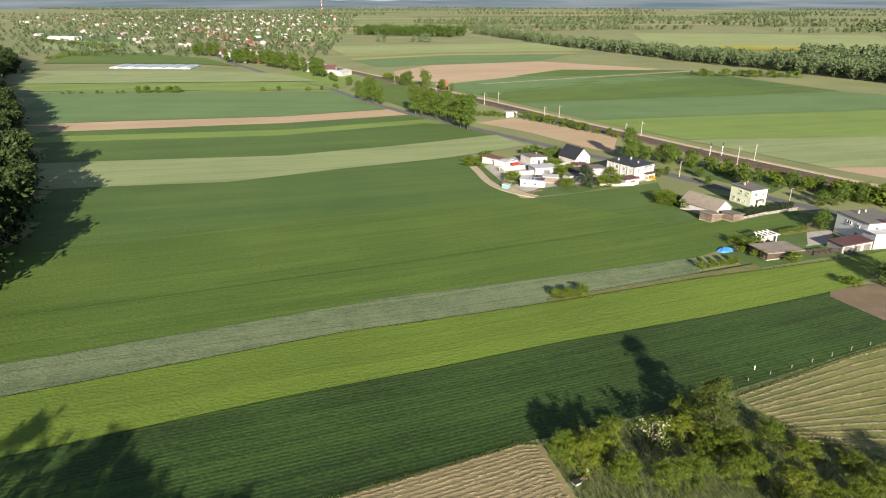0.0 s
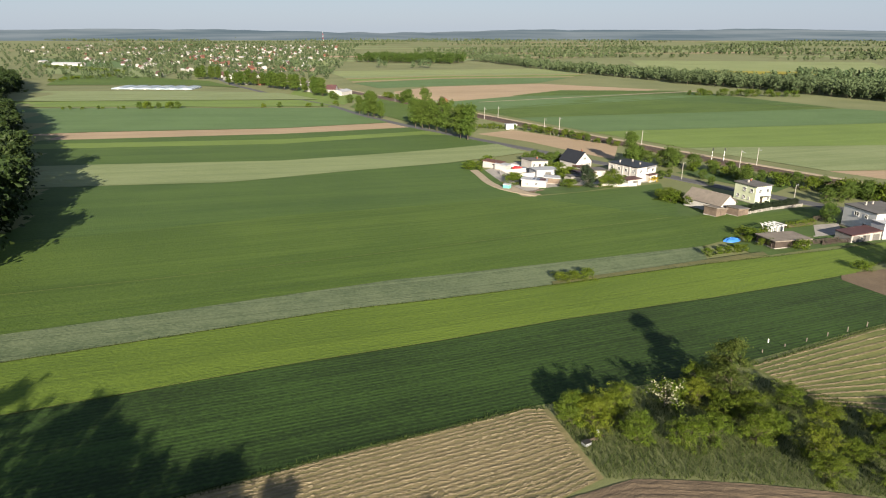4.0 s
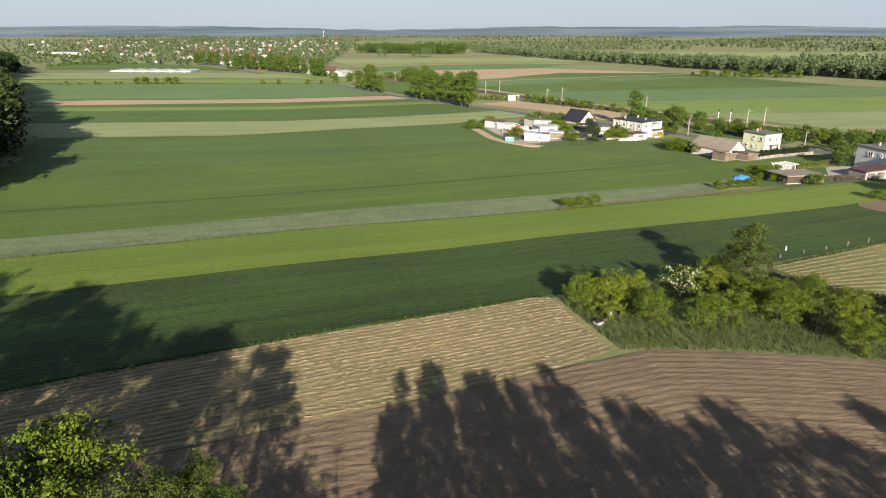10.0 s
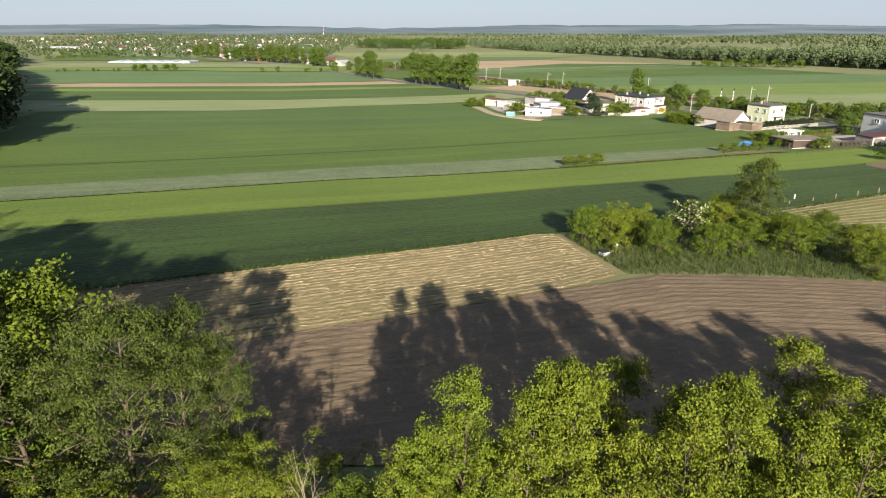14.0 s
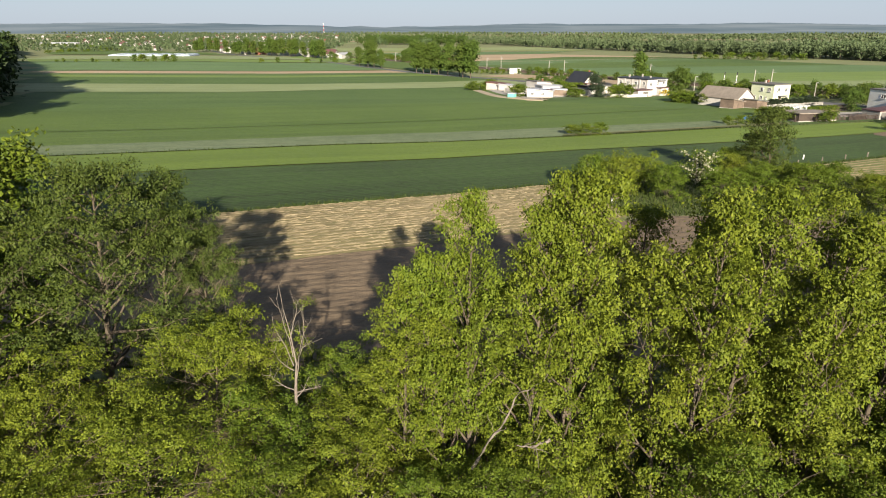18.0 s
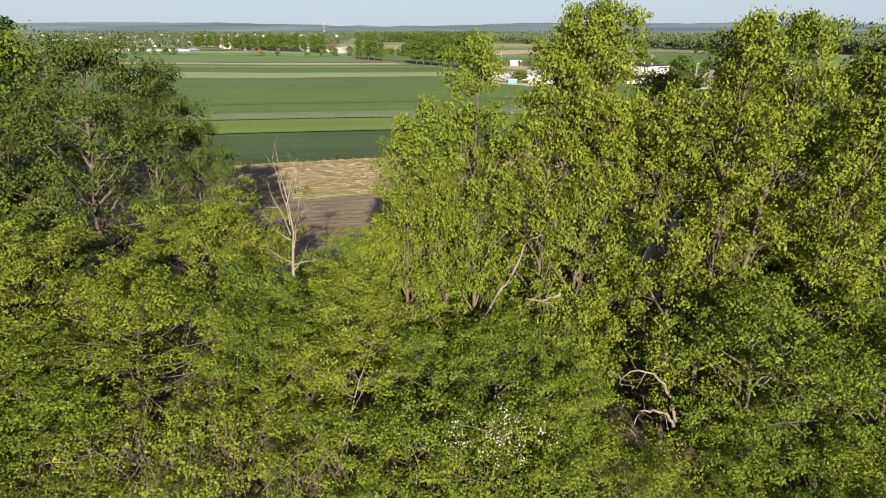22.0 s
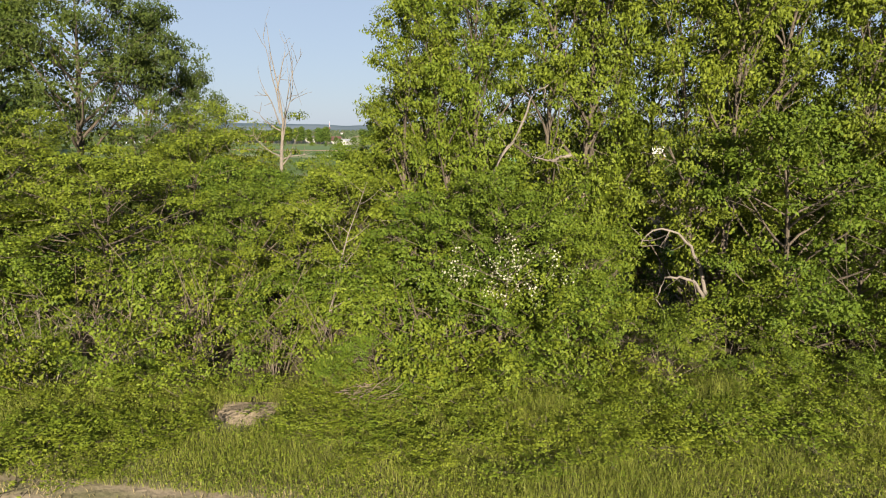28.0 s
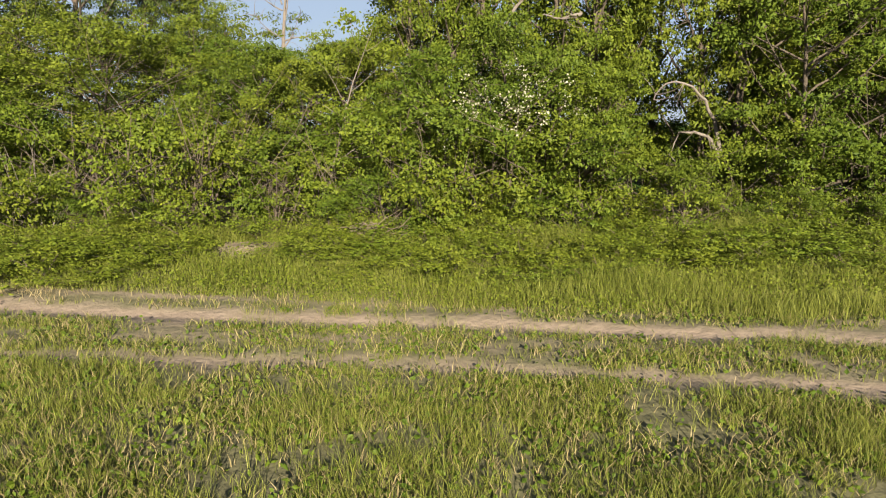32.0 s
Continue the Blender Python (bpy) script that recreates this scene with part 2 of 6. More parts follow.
STRIP = math.atan2(0.42, 1.0)          # the way the strips run near the camera
M = dict(
    maize=crop_mat("maize", (0.027, 0.057, 0.011), (0.010, 0.023, 0.005), math.atan2(0.40, 1), row=0.9, strength=0.5),
    barley=crop_mat("barley", (0.089, 0.134, 0.017), (0.061, 0.098, 0.013), math.atan2(0.40, 1), row=1.1, strength=0.18, tram=12),
    rye=crop_mat("rye", (0.108, 0.134, 0.074), (0.056, 0.080, 0.041), math.atan2(0.36, 1), row=1.0, strength=0.15, tram=9, patch=0.22),
    wheat=crop_mat("wheat", (0.058, 0.096, 0.015), (0.034, 0.065, 0.009), math.atan2(0.42, 1), row=2.4, strength=0.12, tram=14),
    wheat_dark=crop_mat("wheat_dark", (0.048, 0.086, 0.017), (0.029, 0.060, 0.012), math.atan2(0.36, 1), row=2.4, strength=0.10, tram=14),
    oats=crop_mat("oats", (0.163, 0.194, 0.095), (0.114, 0.145, 0.063), math.atan2(0.3, 1), row=1.2, strength=0.25, tram=12),
    blue_wheat=crop_mat("blue_wheat", (0.073, 0.123, 0.047), (0.052, 0.094, 0.034), math.atan2(0.1, 1), row=1.5, strength=0.2, tram=16),
    lime=crop_mat("lime", (0.111, 0.163, 0.036), (0.078, 0.120, 0.026), math.atan2(0.25, 1), row=1.5, strength=0.2),
    meadow=crop_mat("meadow", (0.180, 0.208, 0.092), (0.125, 0.153, 0.062), 0.2, row=3.0, strength=0.1, patch=0.01),
    ochre=crop_mat("ochre", (0.212, 0.181, 0.099), (0.162, 0.137, 0.074), 0.2, row=3.0, strength=0.1, patch=0.01),
    rape=crop_mat("rape", (0.237, 0.199, 0.012), (0.162, 0.137, 0.012), 0.2, row=3.0, strength=0.1, patch=0.02),
    brown=crop_mat("bare_soil", (0.288, 0.212, 0.147), (0.223, 0.164, 0.110), math.atan2(0.3, 1), row=2.0, strength=0.15, patch=0.02),
    plough=mat("plough", (0.132, 0.099, 0.065), (0.085, 0.063, 0.042), 0.25, 0.95, bump=0.9, fine=3.5, bump_scale=9),
    stubble=crop_mat("stubble", (0.205, 0.168, 0.092), (0.130, 0.120, 0.056), math.atan2(0.40, 1), row=1.7, strength=0.04, patch=0.05, bump=0.2),
    stubble_green=crop_mat("stubble_green", (0.146, 0.146, 0.053), (0.078, 0.097, 0.030), math.atan2(0.40, 1), row=1.7, strength=0.05, patch=0.08, bump=0.2),
    straw=mat("straw", (0.250, 0.205, 0.130), (0.190, 0.155, 0.095), 0.8, 0.9, fine=6, bump=0.8),
    verge=mat("verge", (0.124, 0.115, 0.047), (0.056, 0.068, 0.022), 0.3, 0.9, fine=2.5, bump=0.7),
    lawn=mat("lawn", (0.053, 0.092, 0.020), (0.032, 0.058, 0.013), 0.15, 0.9, fine=2.0, bump=0.5),
    asphalt=mat("asphalt", (0.084, 0.084, 0.087), (0.056, 0.056, 0.059), 0.15, 0.85, fine=4, bump=0.3),
    ballast=mat("ballast", (0.081, 0.057, 0.045), (0.043, 0.031, 0.026), 0.3, 0.95, fine=4, bump=0.8),
    rail=mat("rail_steel", (0.16, 0.12, 0.10), None, 1, 0.5, 0.7),
    sand=mat("sand_track", (0.286, 0.243, 0.181), (0.206, 0.168, 0.118), 0.5, 0.95, fine=5, bump=0.6),
    bark=mat("bark", (0.090, 0.072, 0.052), (0.043, 0.035, 0.026), 3, 0.95, fine=18, bump=0.9),
    dead=mat("dead_wood", (0.156, 0.134, 0.112), (0.081, 0.068, 0.056), 3, 0.9, fine=20, bump=0.6),
    twig=mat("twig", (0.124, 0.097, 0.072), (0.068, 0.053, 0.041), 4, 0.9, fine=20),
    leaf=leaf_mat("leaf", (0.030, 0.056, 0.006), (0.072, 0.095, 0.009), (0.086, 0.136, 0.014)),
    leaf_young=leaf_mat("leaf_young", (0.040, 0.065, 0.006), (0.099, 0.117, 0.011), (0.108, 0.163, 0.014)),
    leaf_dark=leaf_mat("leaf_dark", (0.019, 0.041, 0.008), (0.042, 0.069, 0.013), (0.043, 0.077, 0.013)),
    leaf_willow=leaf_mat("leaf_willow", (0.021, 0.037, 0.007), (0.050, 0.066, 0.012), (0.049, 0.079, 0.016)),
    poplar=leaf_mat("poplar_leaf", (0.030, 0.055, 0.010), (0.057, 0.083, 0.014), (0.069, 0.111, 0.011)),
    # distant woods: haze is put into the paler, bluish leaf colours
    hazed_leaf=leaf_mat("hazed_leaf", (0.041, 0.066, 0.030), (0.069, 0.092, 0.044), (0.048, 0.071, 0.028), spread=0.14, hue=0.015),
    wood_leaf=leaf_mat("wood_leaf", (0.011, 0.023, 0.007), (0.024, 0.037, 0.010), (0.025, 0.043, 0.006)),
    # village trees: a bluish tint of distance haze mixed into the leaf colour
    hazed_town_leaf=leaf_mat("hazed_town_leaf", (0.034, 0.052, 0.026), (0.058, 0.080, 0.036), (0.04, 0.07, 0.02), spread=0.1),
    needle=leaf_mat("needle", (0.014, 0.025, 0.014), (0.027, 0.038, 0.019), (0.019, 0.031, 0.012)),
    rough=leaf_mat("rough_grass", (0.017, 0.031, 0.006), (0.037, 0.050, 0.012), (0.050, 0.076, 0.013)),
    earth=mat("bare_earth", (0.187, 0.149, 0.103), (0.093, 0.074, 0.050), 2.5, 0.95, fine=14, bump=1.0),
    blossom=leaf_mat("blossom", (0.174, 0.174, 0.112), (0.260, 0.253, 0.191), (0.310, 0.310, 0.247), spread=0.15),
    yellow_leaf=leaf_mat("yellow_leaf", (0.260, 0.185, 0.012), (0.340, 0.260, 0.019), (0.247, 0.185, 0.012)),
    grass=leaf_mat("grass", (0.062, 0.081, 0.012), (0.140, 0.144, 0.029), (0.104, 0.150, 0.021), spread=0.3),
    grass_dry=leaf_mat("grass_dry", (0.148, 0.123, 0.055), (0.223, 0.185, 0.093), (0.185, 0.155, 0.062)),
    village=mat("village_render", (0.306, 0.297, 0.289), (0.230, 0.225, 0.221), 0.3, 0.9, fine=3),
    white=mat("white_render", (0.36, 0.345, 0.33), (0.27, 0.26, 0.25), 0.3, 0.85, fine=3, bump=0.1),
    cream=mat("cream_render", (0.50, 0.53, 0.38), (0.44, 0.47, 0.33), 0.3, 0.85, fine=3, bump=0.1),
    grey=mat("grey_render", (0.42, 0.42, 0.44), (0.35, 0.35, 0.37), 0.4, 0.85, fine=3, bump=0.1),
    grey_roof=mat("grey_roof", (0.105, 0.099, 0.097), (0.068, 0.066, 0.062), 0.4, 0.8, fine=3),
    old_roof=mat("fibre_cement_roof", (0.168, 0.146, 0.124), (0.105, 0.090, 0.078), 0.4, 0.9, fine=2.5, bump=0.4),
    dark_roof=mat("dark_roof", (0.019, 0.021, 0.026), (0.014, 0.015, 0.019), 0.4, 0.5, fine=3),
    red_roof=mat("red_roof", (0.103, 0.048, 0.037), (0.074, 0.036, 0.029), 0.5, 0.7, fine=4),
    maroon=mat("maroon_roof", (0.072, 0.035, 0.036), (0.053, 0.026, 0.028), 0.5, 0.6, fine=4),
    light_roof=mat("light_roof", (0.302, 0.311, 0.336), (0.227, 0.236, 0.261), 0.3, 0.6, fine=3),
    concrete=mat("concrete", (0.280, 0.262, 0.243), (0.195, 0.186, 0.173), 0.4, 0.9, fine=4, bump=0.2),
    plank=mat("weathered_plank", (0.143, 0.109, 0.084), (0.081, 0.062, 0.050), 0.8, 0.9, fine=6, bump=0.4, rand=0.25),
    dark_wood=mat("dark_wood", (0.047, 0.035, 0.028), (0.028, 0.021, 0.019), 0.8, 0.8, fine=6),
    glass=mat("window_glass", (0.03, 0.035, 0.045), (0.02, 0.025, 0.03), 1, 0.12, spec=0.6),
    brick=mat("brick", (0.187, 0.074, 0.047), (0.130, 0.056, 0.037), 0.8, 0.85, fine=6),
    tarp=mat("blue_tarp", (0.035, 0.16, 0.46), (0.03, 0.11, 0.34), 1, 0.4, bump=0.5, bump_scale=2),
    teal=mat("teal_paint", (0.12, 0.36, 0.31), (0.09, 0.29, 0.25), 1, 0.5),
    red=mat("red_paint", (0.45, 0.03, 0.03), None, 1, 0.35),
    blue=mat("blue_paint", (0.04, 0.12, 0.36), None, 1, 0.35),
    white_paint=mat("white_paint", (0.58, 0.58, 0.57), (0.49, 0.49, 0.48), 1, 0.4),
    black=mat("rubber", (0.02, 0.02, 0.02), None, 1, 0.8),
    steel=mat("galvanised_steel", (0.42, 0.43, 0.44), (0.33, 0.34, 0.35), 2, 0.5, 0.6),
    film=mat("greenhouse_film", (0.19, 0.23, 0.27), (0.15, 0.18, 0.22), 0.2, 0.35, fine=1),
    panel=mat("solar_panel", (0.015, 0.022, 0.05), None, 1, 0.15, spec=0.6),
)


def hill_mat():
    """Far wooded hills: long level bands of wood and clearing, distance haze put into their blue colours."""
    m = bpy.data.materials.new("hazy_hills")
    m.use_nodes = True
    nt = m.node_tree
    bs = nt.nodes["Principled BSDF"]
    bs.inputs["Roughness"].default_value, bs.inputs["Specular IOR Level"].default_value = 1.0, 0.0
    geo, mp, n1, mix, ramp = (nt.nodes.new("ShaderNode" + k) for k in ("NewGeometry", "Mapping", "TexNoise", "Mix", "MapRange"))
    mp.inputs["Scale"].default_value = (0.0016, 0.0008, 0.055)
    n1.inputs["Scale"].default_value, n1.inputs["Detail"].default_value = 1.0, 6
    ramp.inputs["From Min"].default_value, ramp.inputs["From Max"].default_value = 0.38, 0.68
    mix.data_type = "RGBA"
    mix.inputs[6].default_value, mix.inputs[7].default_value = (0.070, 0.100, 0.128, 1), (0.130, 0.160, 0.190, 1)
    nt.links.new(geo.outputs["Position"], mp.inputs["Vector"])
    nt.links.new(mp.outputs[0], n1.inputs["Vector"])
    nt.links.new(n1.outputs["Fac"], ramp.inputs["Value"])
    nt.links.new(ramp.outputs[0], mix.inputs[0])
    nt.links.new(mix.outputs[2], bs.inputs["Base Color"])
    return m


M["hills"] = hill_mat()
# ---------------------------------------------------------------- mesh helpers
def link(name, me, material, parent=None, label=""):
    me.materials.clear()
    me.materials.append(material)
    ob = new(name, me)
    if parent is not None:
        ob.parent = parent
    if label:
        ob["label"] = label
    return ob


def part(name, bm, material, parent=None, label=""):
    """Links a bmesh as one mesh object under a thing or a part."""
    me = bpy.data.meshes.new(name)
    bm.normal_update()
    bm.to_mesh(me)
    bm.free()
    return link(name, me, material, parent, label)


def from_arrays(name, verts, faces, smooth=False):
    """A mesh from an N x 3 array and an array (or list of arrays) of faces with one number of corners each."""
    me = bpy.data.meshes.new(name)
    verts = np.asarray(verts, dtype=np.float32)
    groups = faces if isinstance(faces, list) else [faces]
    groups = [np.asarray(g, dtype=np.int32) for g in groups if len(g)]
    loops = np.concatenate([g.ravel() for g in groups])
    counts = np.concatenate([np.full(len(g), g.shape[1], dtype=np.int32) for g in groups])
    starts = np.concatenate([[0], np.cumsum(counts)[:-1]]).astype(np.int32)
    me.vertices.add(len(verts))
    me.vertices.foreach_set("co", verts.ravel())
    me.loops.add(len(loops))
    me.loops.foreach_set("vertex_index", loops)
    me.polygons.add(len(counts))
    me.polygons.foreach_set("loop_start", starts)
    me.polygons.foreach_set("loop_total", counts)
    me.polygons.foreach_set("use_smooth", np.full(len(counts), smooth, dtype=bool))
    me.update(calc_edges=True)
    return me


def thing(name, at, turn=0.0, label="", category="", group="", kind=""):
    ob = new(name)
    ob.empty_display_size = 0.2
    ob.matrix_basis = pose(*at, 0, 0, turn)
    return tagged(ob, label, category, group, kind)


def add_box(bm, cx, cy, z0, sx, sy, sz, bevel=0.0, turn=0.0):
    m = Matrix.Translation((cx, cy, z0 + sz / 2)) @ Matrix.Rotation(radians(turn), 4, "Z") @ Matrix.Diagonal((sx, sy, sz, 1))
    r = bmesh.ops.create_cube(bm, size=1.0, matrix=m)
    if bevel:
        es = list({e for v in r["verts"] for e in v.link_edges})
        bmesh.ops.bevel(bm, geom=es, offset=bevel, segments=1, affect="EDGES")


def box(cx, cy, z0, sx, sy, sz, bevel=0.0, turn=0.0):
    bm = bmesh.new()
    add_box(bm, cx, cy, z0, sx, sy, sz, bevel, turn)
    return bm


def prism(points, y0, y1):
    """A bar with the outline points (x, z), from y0 to y1."""
    bm = bmesh.new()
    a = [bm.verts.new((x, y0, z)) for x, z in points]
    b = [bm.verts.new((x, y1, z)) for x, z in points]
    n = len(points)
    bm.faces.new(a)
    bm.faces.new(b[::-1])
    for i in range(n):
        bm.faces.new((a[i], b[i], b[(i + 1) % n], a[(i + 1) % n]))
    bmesh.ops.recalc_face_normals(bm, faces=bm.faces)
    return bm


def tube(points, radii, sides=6):
    """Vertices and quads of a tapered tube along points."""
    pts = np.asarray(points, dtype=float)
    n = len(pts)
    tang = np.gradient(pts, axis=0)
    tang /= np.linalg.norm(tang, axis=1)[:, None] + 1e-9
    ref = np.where(np.abs(tang[:, 2:3]) > 0.9, np.array([[1.0, 0, 0]]), np.array([[0, 0, 1.0]]))
    u = np.cross(tang, ref)
    u /= np.linalg.norm(u, axis=1)[:, None] + 1e-9
    w = np.cross(tang, u)
    a = np.arange(sides) * 2 * np.pi / sides
    ring = np.cos(a)[None, :, None] * u[:, None] + np.sin(a)[None, :, None] * w[:, None]
    v = (pts[:, None] + ring * np.asarray(radii)[:, None, None]).reshape(-1, 3)
    i, j = np.meshgrid(np.arange(n - 1), np.arange(sides), indexing="ij")
    f = np.stack([i * sides + j, i * sides + (j + 1) % sides, (i + 1) * sides + (j + 1) % sides, (i + 1) * sides + j], -1).reshape(-1, 4)
    return v, f


def tubes_mesh(name, lines, sides=6):
    vs, fs, k = [], [], 0
    for pts, rad in lines:
        v, f = tube(pts, rad, sides)
        vs.append(v)
        fs.append(f + k)
        k += len(v)
    return from_arrays(name, np.concatenate(vs), np.concatenate(fs), True)


def leaves_mesh(name, centres, size, rng, droop=0.3, slim=0.62, fold=0.25):
    """One folded kite of two triangles for each centre."""
    n = len(centres)
    nrm = rng.normal(size=(n, 3))
    if centres.shape[1] == 6:                      # leaves of one sprig lie much the same way
        nrm = nrm * 0.34 + centres[:, 3:]
        centres = centres[:, :3]
    else:
        nrm[:, 2] = np.abs(nrm[:, 2]) + 0.12
    nrm /= np.linalg.norm(nrm, axis=1)[:, None]
    d = rng.normal(size=(n, 3))
    d[:, 2] -= droop * 2
    d -= nrm * np.sum(d * nrm, 1)[:, None]
    d /= np.linalg.norm(d, axis=1)[:, None] + 1e-9
    s = np.cross(nrm, d)
    ln = (size * rng.uniform(0.6, 1.3, n))[:, None]
    tip, base = centres + d * ln * 0.55, centres - d * ln * 0.5
    left = centres + s * ln * slim * 0.5 - nrm * ln * fold * 0.4 - d * ln * 0.05
    right = centres - s * ln * slim * 0.5 - nrm * ln * fold * 0.4 - d * ln * 0.05
    v = np.stack([base, left, tip, right], 1).reshape(-1, 3)
    i = np.arange(n)[:, None] * 4
    f = np.concatenate([i + np.array([[0, 2, 1]]), i + np.array([[0, 3, 2]])], 1).reshape(-1, 3)
    return from_arrays(name, v, f)


def blades_mesh(name, roots, height, width, rng, lean=0.35):
    """One bent, tapering blade for each root: a quad and a triangle."""
    n = len(roots)
    a = rng.uniform(0, 2 * np.pi, n)
    s = np.stack([np.cos(a), np.sin(a), np.zeros(n)], 1)
    b = rng.uniform(0, 2 * np.pi, n)
    h = (np.asarray(height) * rng.uniform(0.5, 1.25, n))[:, None]
    off = np.stack([np.cos(b), np.sin(b), np.zeros(n)], 1) * h * lean * rng.uniform(0.2, 1.4, n)[:, None]
    w = (width * rng.uniform(0.6, 1.4, n))[:, None]
    up = np.array([[0, 0, 1.0]])
    mid = roots + off * 0.35 + up * h * 0.6
    v = np.stack([roots - s * w / 2, roots + s * w / 2, mid + s * w * 0.4, mid - s * w * 0.4, roots + off + up * h], 1).reshape(-1, 3)
    i = np.arange(n)[:, None] * 5
    return from_arrays(name, v, [i + np.array([[0, 1, 2, 3]]), i + np.array([[3, 2, 4]])])


def bend(p, d, length, rng, n=6, wander=0.12, lift=0.0):
    """A wandering line from p along d."""
    pts = [np.array(p, dtype=float)]
    d = np.array(d, dtype=float) / np.linalg.norm(d)
    for _ in range(n - 1):
        d = d + rng.normal(size=3) * wander
        d[2] += lift
        d /= np.linalg.norm(d)
        pts.append(pts[-1] + d * length / (n - 1))
    return np.array(pts)


def crown_tree(rng, height, spread, base=0.25, limbs=14, clump=120, leaf=0.16, clump_r=0.75, stems=1, sub=3, droop=0.3, narrow=0.0, slim=0.62, flat=0.65, stray=0.22):
    """Trunk lines and leaf centres of a tree: limbs leave the trunk, twigs leave the limbs, and each twig ends in a clump of leaves."""
    lines, tips = [], []
    for _ in range(stems):
        lean = rng.normal(size=3) * (0.10 if stems == 1 else stray)
        lean[2] = 1
        h = height * (1 if stems == 1 else rng.uniform(0.75, 1.0))
        trunk = bend((rng.normal() * 0.25 * (stems > 1), rng.normal() * 0.25 * (stems > 1), -0.3), lean, h * 0.93, rng, 9, 0.05)
        r0 = 0.017 * h * (1 if stems == 1 else 0.7)
        lines.append((trunk, np.linspace(r0, r0 * 0.15, 9)))
        tips.append((trunk[-1], 1.0))
        for i in range(limbs // stems):
            f = base + (1 - base) * (i + rng.uniform(0, 1)) / (limbs // stems)
            f = min(f, 0.97)
            k = f * 8
            p = trunk[int(k)] * (1 - k % 1) + trunk[min(8, int(k) + 1)] * (k % 1)
            a = i * 2.4 + rng.uniform(-0.5, 0.5)
            shape = math.sin(math.pi * min(1, (f - base) / (1 - base) * 0.80 + 0.2)) ** 0.7
            ln = spread * shape * rng.uniform(0.75, 1.15) + 0.3
            d = (math.cos(a), math.sin(a), 0.35 + 0.5 * f + narrow)
            limb = bend(p, d, ln * (1 + narrow * 0.4), rng, 6, 0.13, 0.03)
            lines.append((limb, np.linspace(r0 * (1.05 - f) * 0.55 + 0.012, 0.008, 6)))
            tips.append((limb[-1], 1.0))
            for _ in range(sub):
                q = limb[rng.integers(2, 6)]
                dd = np.array(d) * 0.6 + rng.normal(size=3) * 0.75
                tw = bend(q, dd, ln * rng.uniform(0.25, 0.5) + 0.3, rng, 4, 0.15)
                lines.append((tw, np.linspace(0.014, 0.004, 4)))
                tips.append((tw[-1], rng.uniform(0.6, 1.1)))
    cs = []
    for p, s in tips:
        n = max(6, int(clump * s * rng.uniform(0.5, 1.3)))
        k = max(2, n // 9)                          # sprigs of about nine leaves
        g = rng.normal(size=(k, 3))
        g *= (rng.uniform(0.15, 1.0, (k, 1)) ** 0.5) / np.linalg.norm(g, axis=1)[:, None]
        way = g * (0.9, 0.9, 0.6) + rng.normal(size=(k, 3)) * 0.3 + (0, 0, 0.42)
        way /= np.linalg.norm(way, axis=1)[:, None]
        g = g * np.array([1, 1, flat]) * clump_r * s
        who = rng.integers(0, k, n)
        c = g[who] + rng.normal(size=(n, 3)) * np.array([1, 1, 0.55]) * leaf * 1.05
        cs.append(np.concatenate([p + c, way[who]], 1))
    return lines, np.concatenate(cs)


def make_tree(name, rng, leaf_material, label, category="tree", leaf=0.16, sides=6, bark=None, droop=0.3, slim=0.62, **kw):
    lines, cs = crown_tree(rng, leaf=leaf, **kw)
    t = thing(name, (0, 0, 0), 0, label, category)
    link("trunk", tubes_mesh("trunk", lines, sides), bark or M["bark"], t)
    cs = cs[cs[:, 2] > 0.15]
    link("crown", leaves_mesh("crown", cs, leaf, rng, droop, slim), leaf_material, t)
    return t


def put(ob, x, y, turn=0.0, size=1.0, dz=0.0, wide=None):
    """A copy of a tree on the ground."""
    m = pose(x, y, ground_z(x, y) + dz, 0, 0, turn)
    c = copy_thing(ob, m)
    w = wide or size
    c.matrix_basis = m @ Matrix.Diagonal((w, w, size, 1))
    return c


def wipe(ob):
    for o in (*ob.children_recursive, ob):
        bpy.data.objects.remove(o)


# ---------------------------------------------------------------- the lie of the land
GY = np.array([-400, 10, 11.5, 13.8, 30, 60, 80, 140, 220, 260, 400, 600, 800, 1200, 1500, 5200.0])
GZ = np.array([0, 0, 0.08, 0.42, 0.3, -0.3, -1.1, -3.7, -5.5, -6.6, -9, -11, -12.6, -15, -17, -20.0])


def wood_edge(y):
    """x of the left-hand wood's foot at that y."""
    return float(np.interp(y, [40, 97, 125, 172, 225, 304, 393, 518, 700, 800, 1000, 1500], [-78, -103, -104, -119, -148, -202, -256, -354, -438, -520, -680, -1050]))


def ground_z(x, y):
    z = float(np.interp(y, GY, GZ))
    z += 0.02 * max(0.0, min(-x, 200.0)) * min(1, max(0, (y - 20) / 40)) * min(1, max(0, (800 - y) / 300))
    e = wood_edge(y) - x - 8
    if e > 0 and y > 110:
        z += min(17.0, e * 0.34) * min(1, (y - 110) / 80) * min(1, max(0, (1500 - y) / 500))
    return z

# ---------------------------------------------------------------- ground
def grow(a, b, first, rate):
    out, s = [a], first
    while out[-1] < b:
        out.append(out[-1] + s)
        s *= rate
    return out


rng = np.random.default_rng(3)
xr = grow(14, 4600, 0.5, 1.16)
gx = np.array([-v for v in xr[::-1]] + list(np.arange(-13.65, 14, 0.35)) + xr)
gy = np.array([-v for v in grow(4, 400, 1.5, 1.3)[::-1]] + list(np.arange(-3, 14.5, 0.1)) + grow(14.6, 4940, 0.6, 1.035))
gy[-1] = 4940


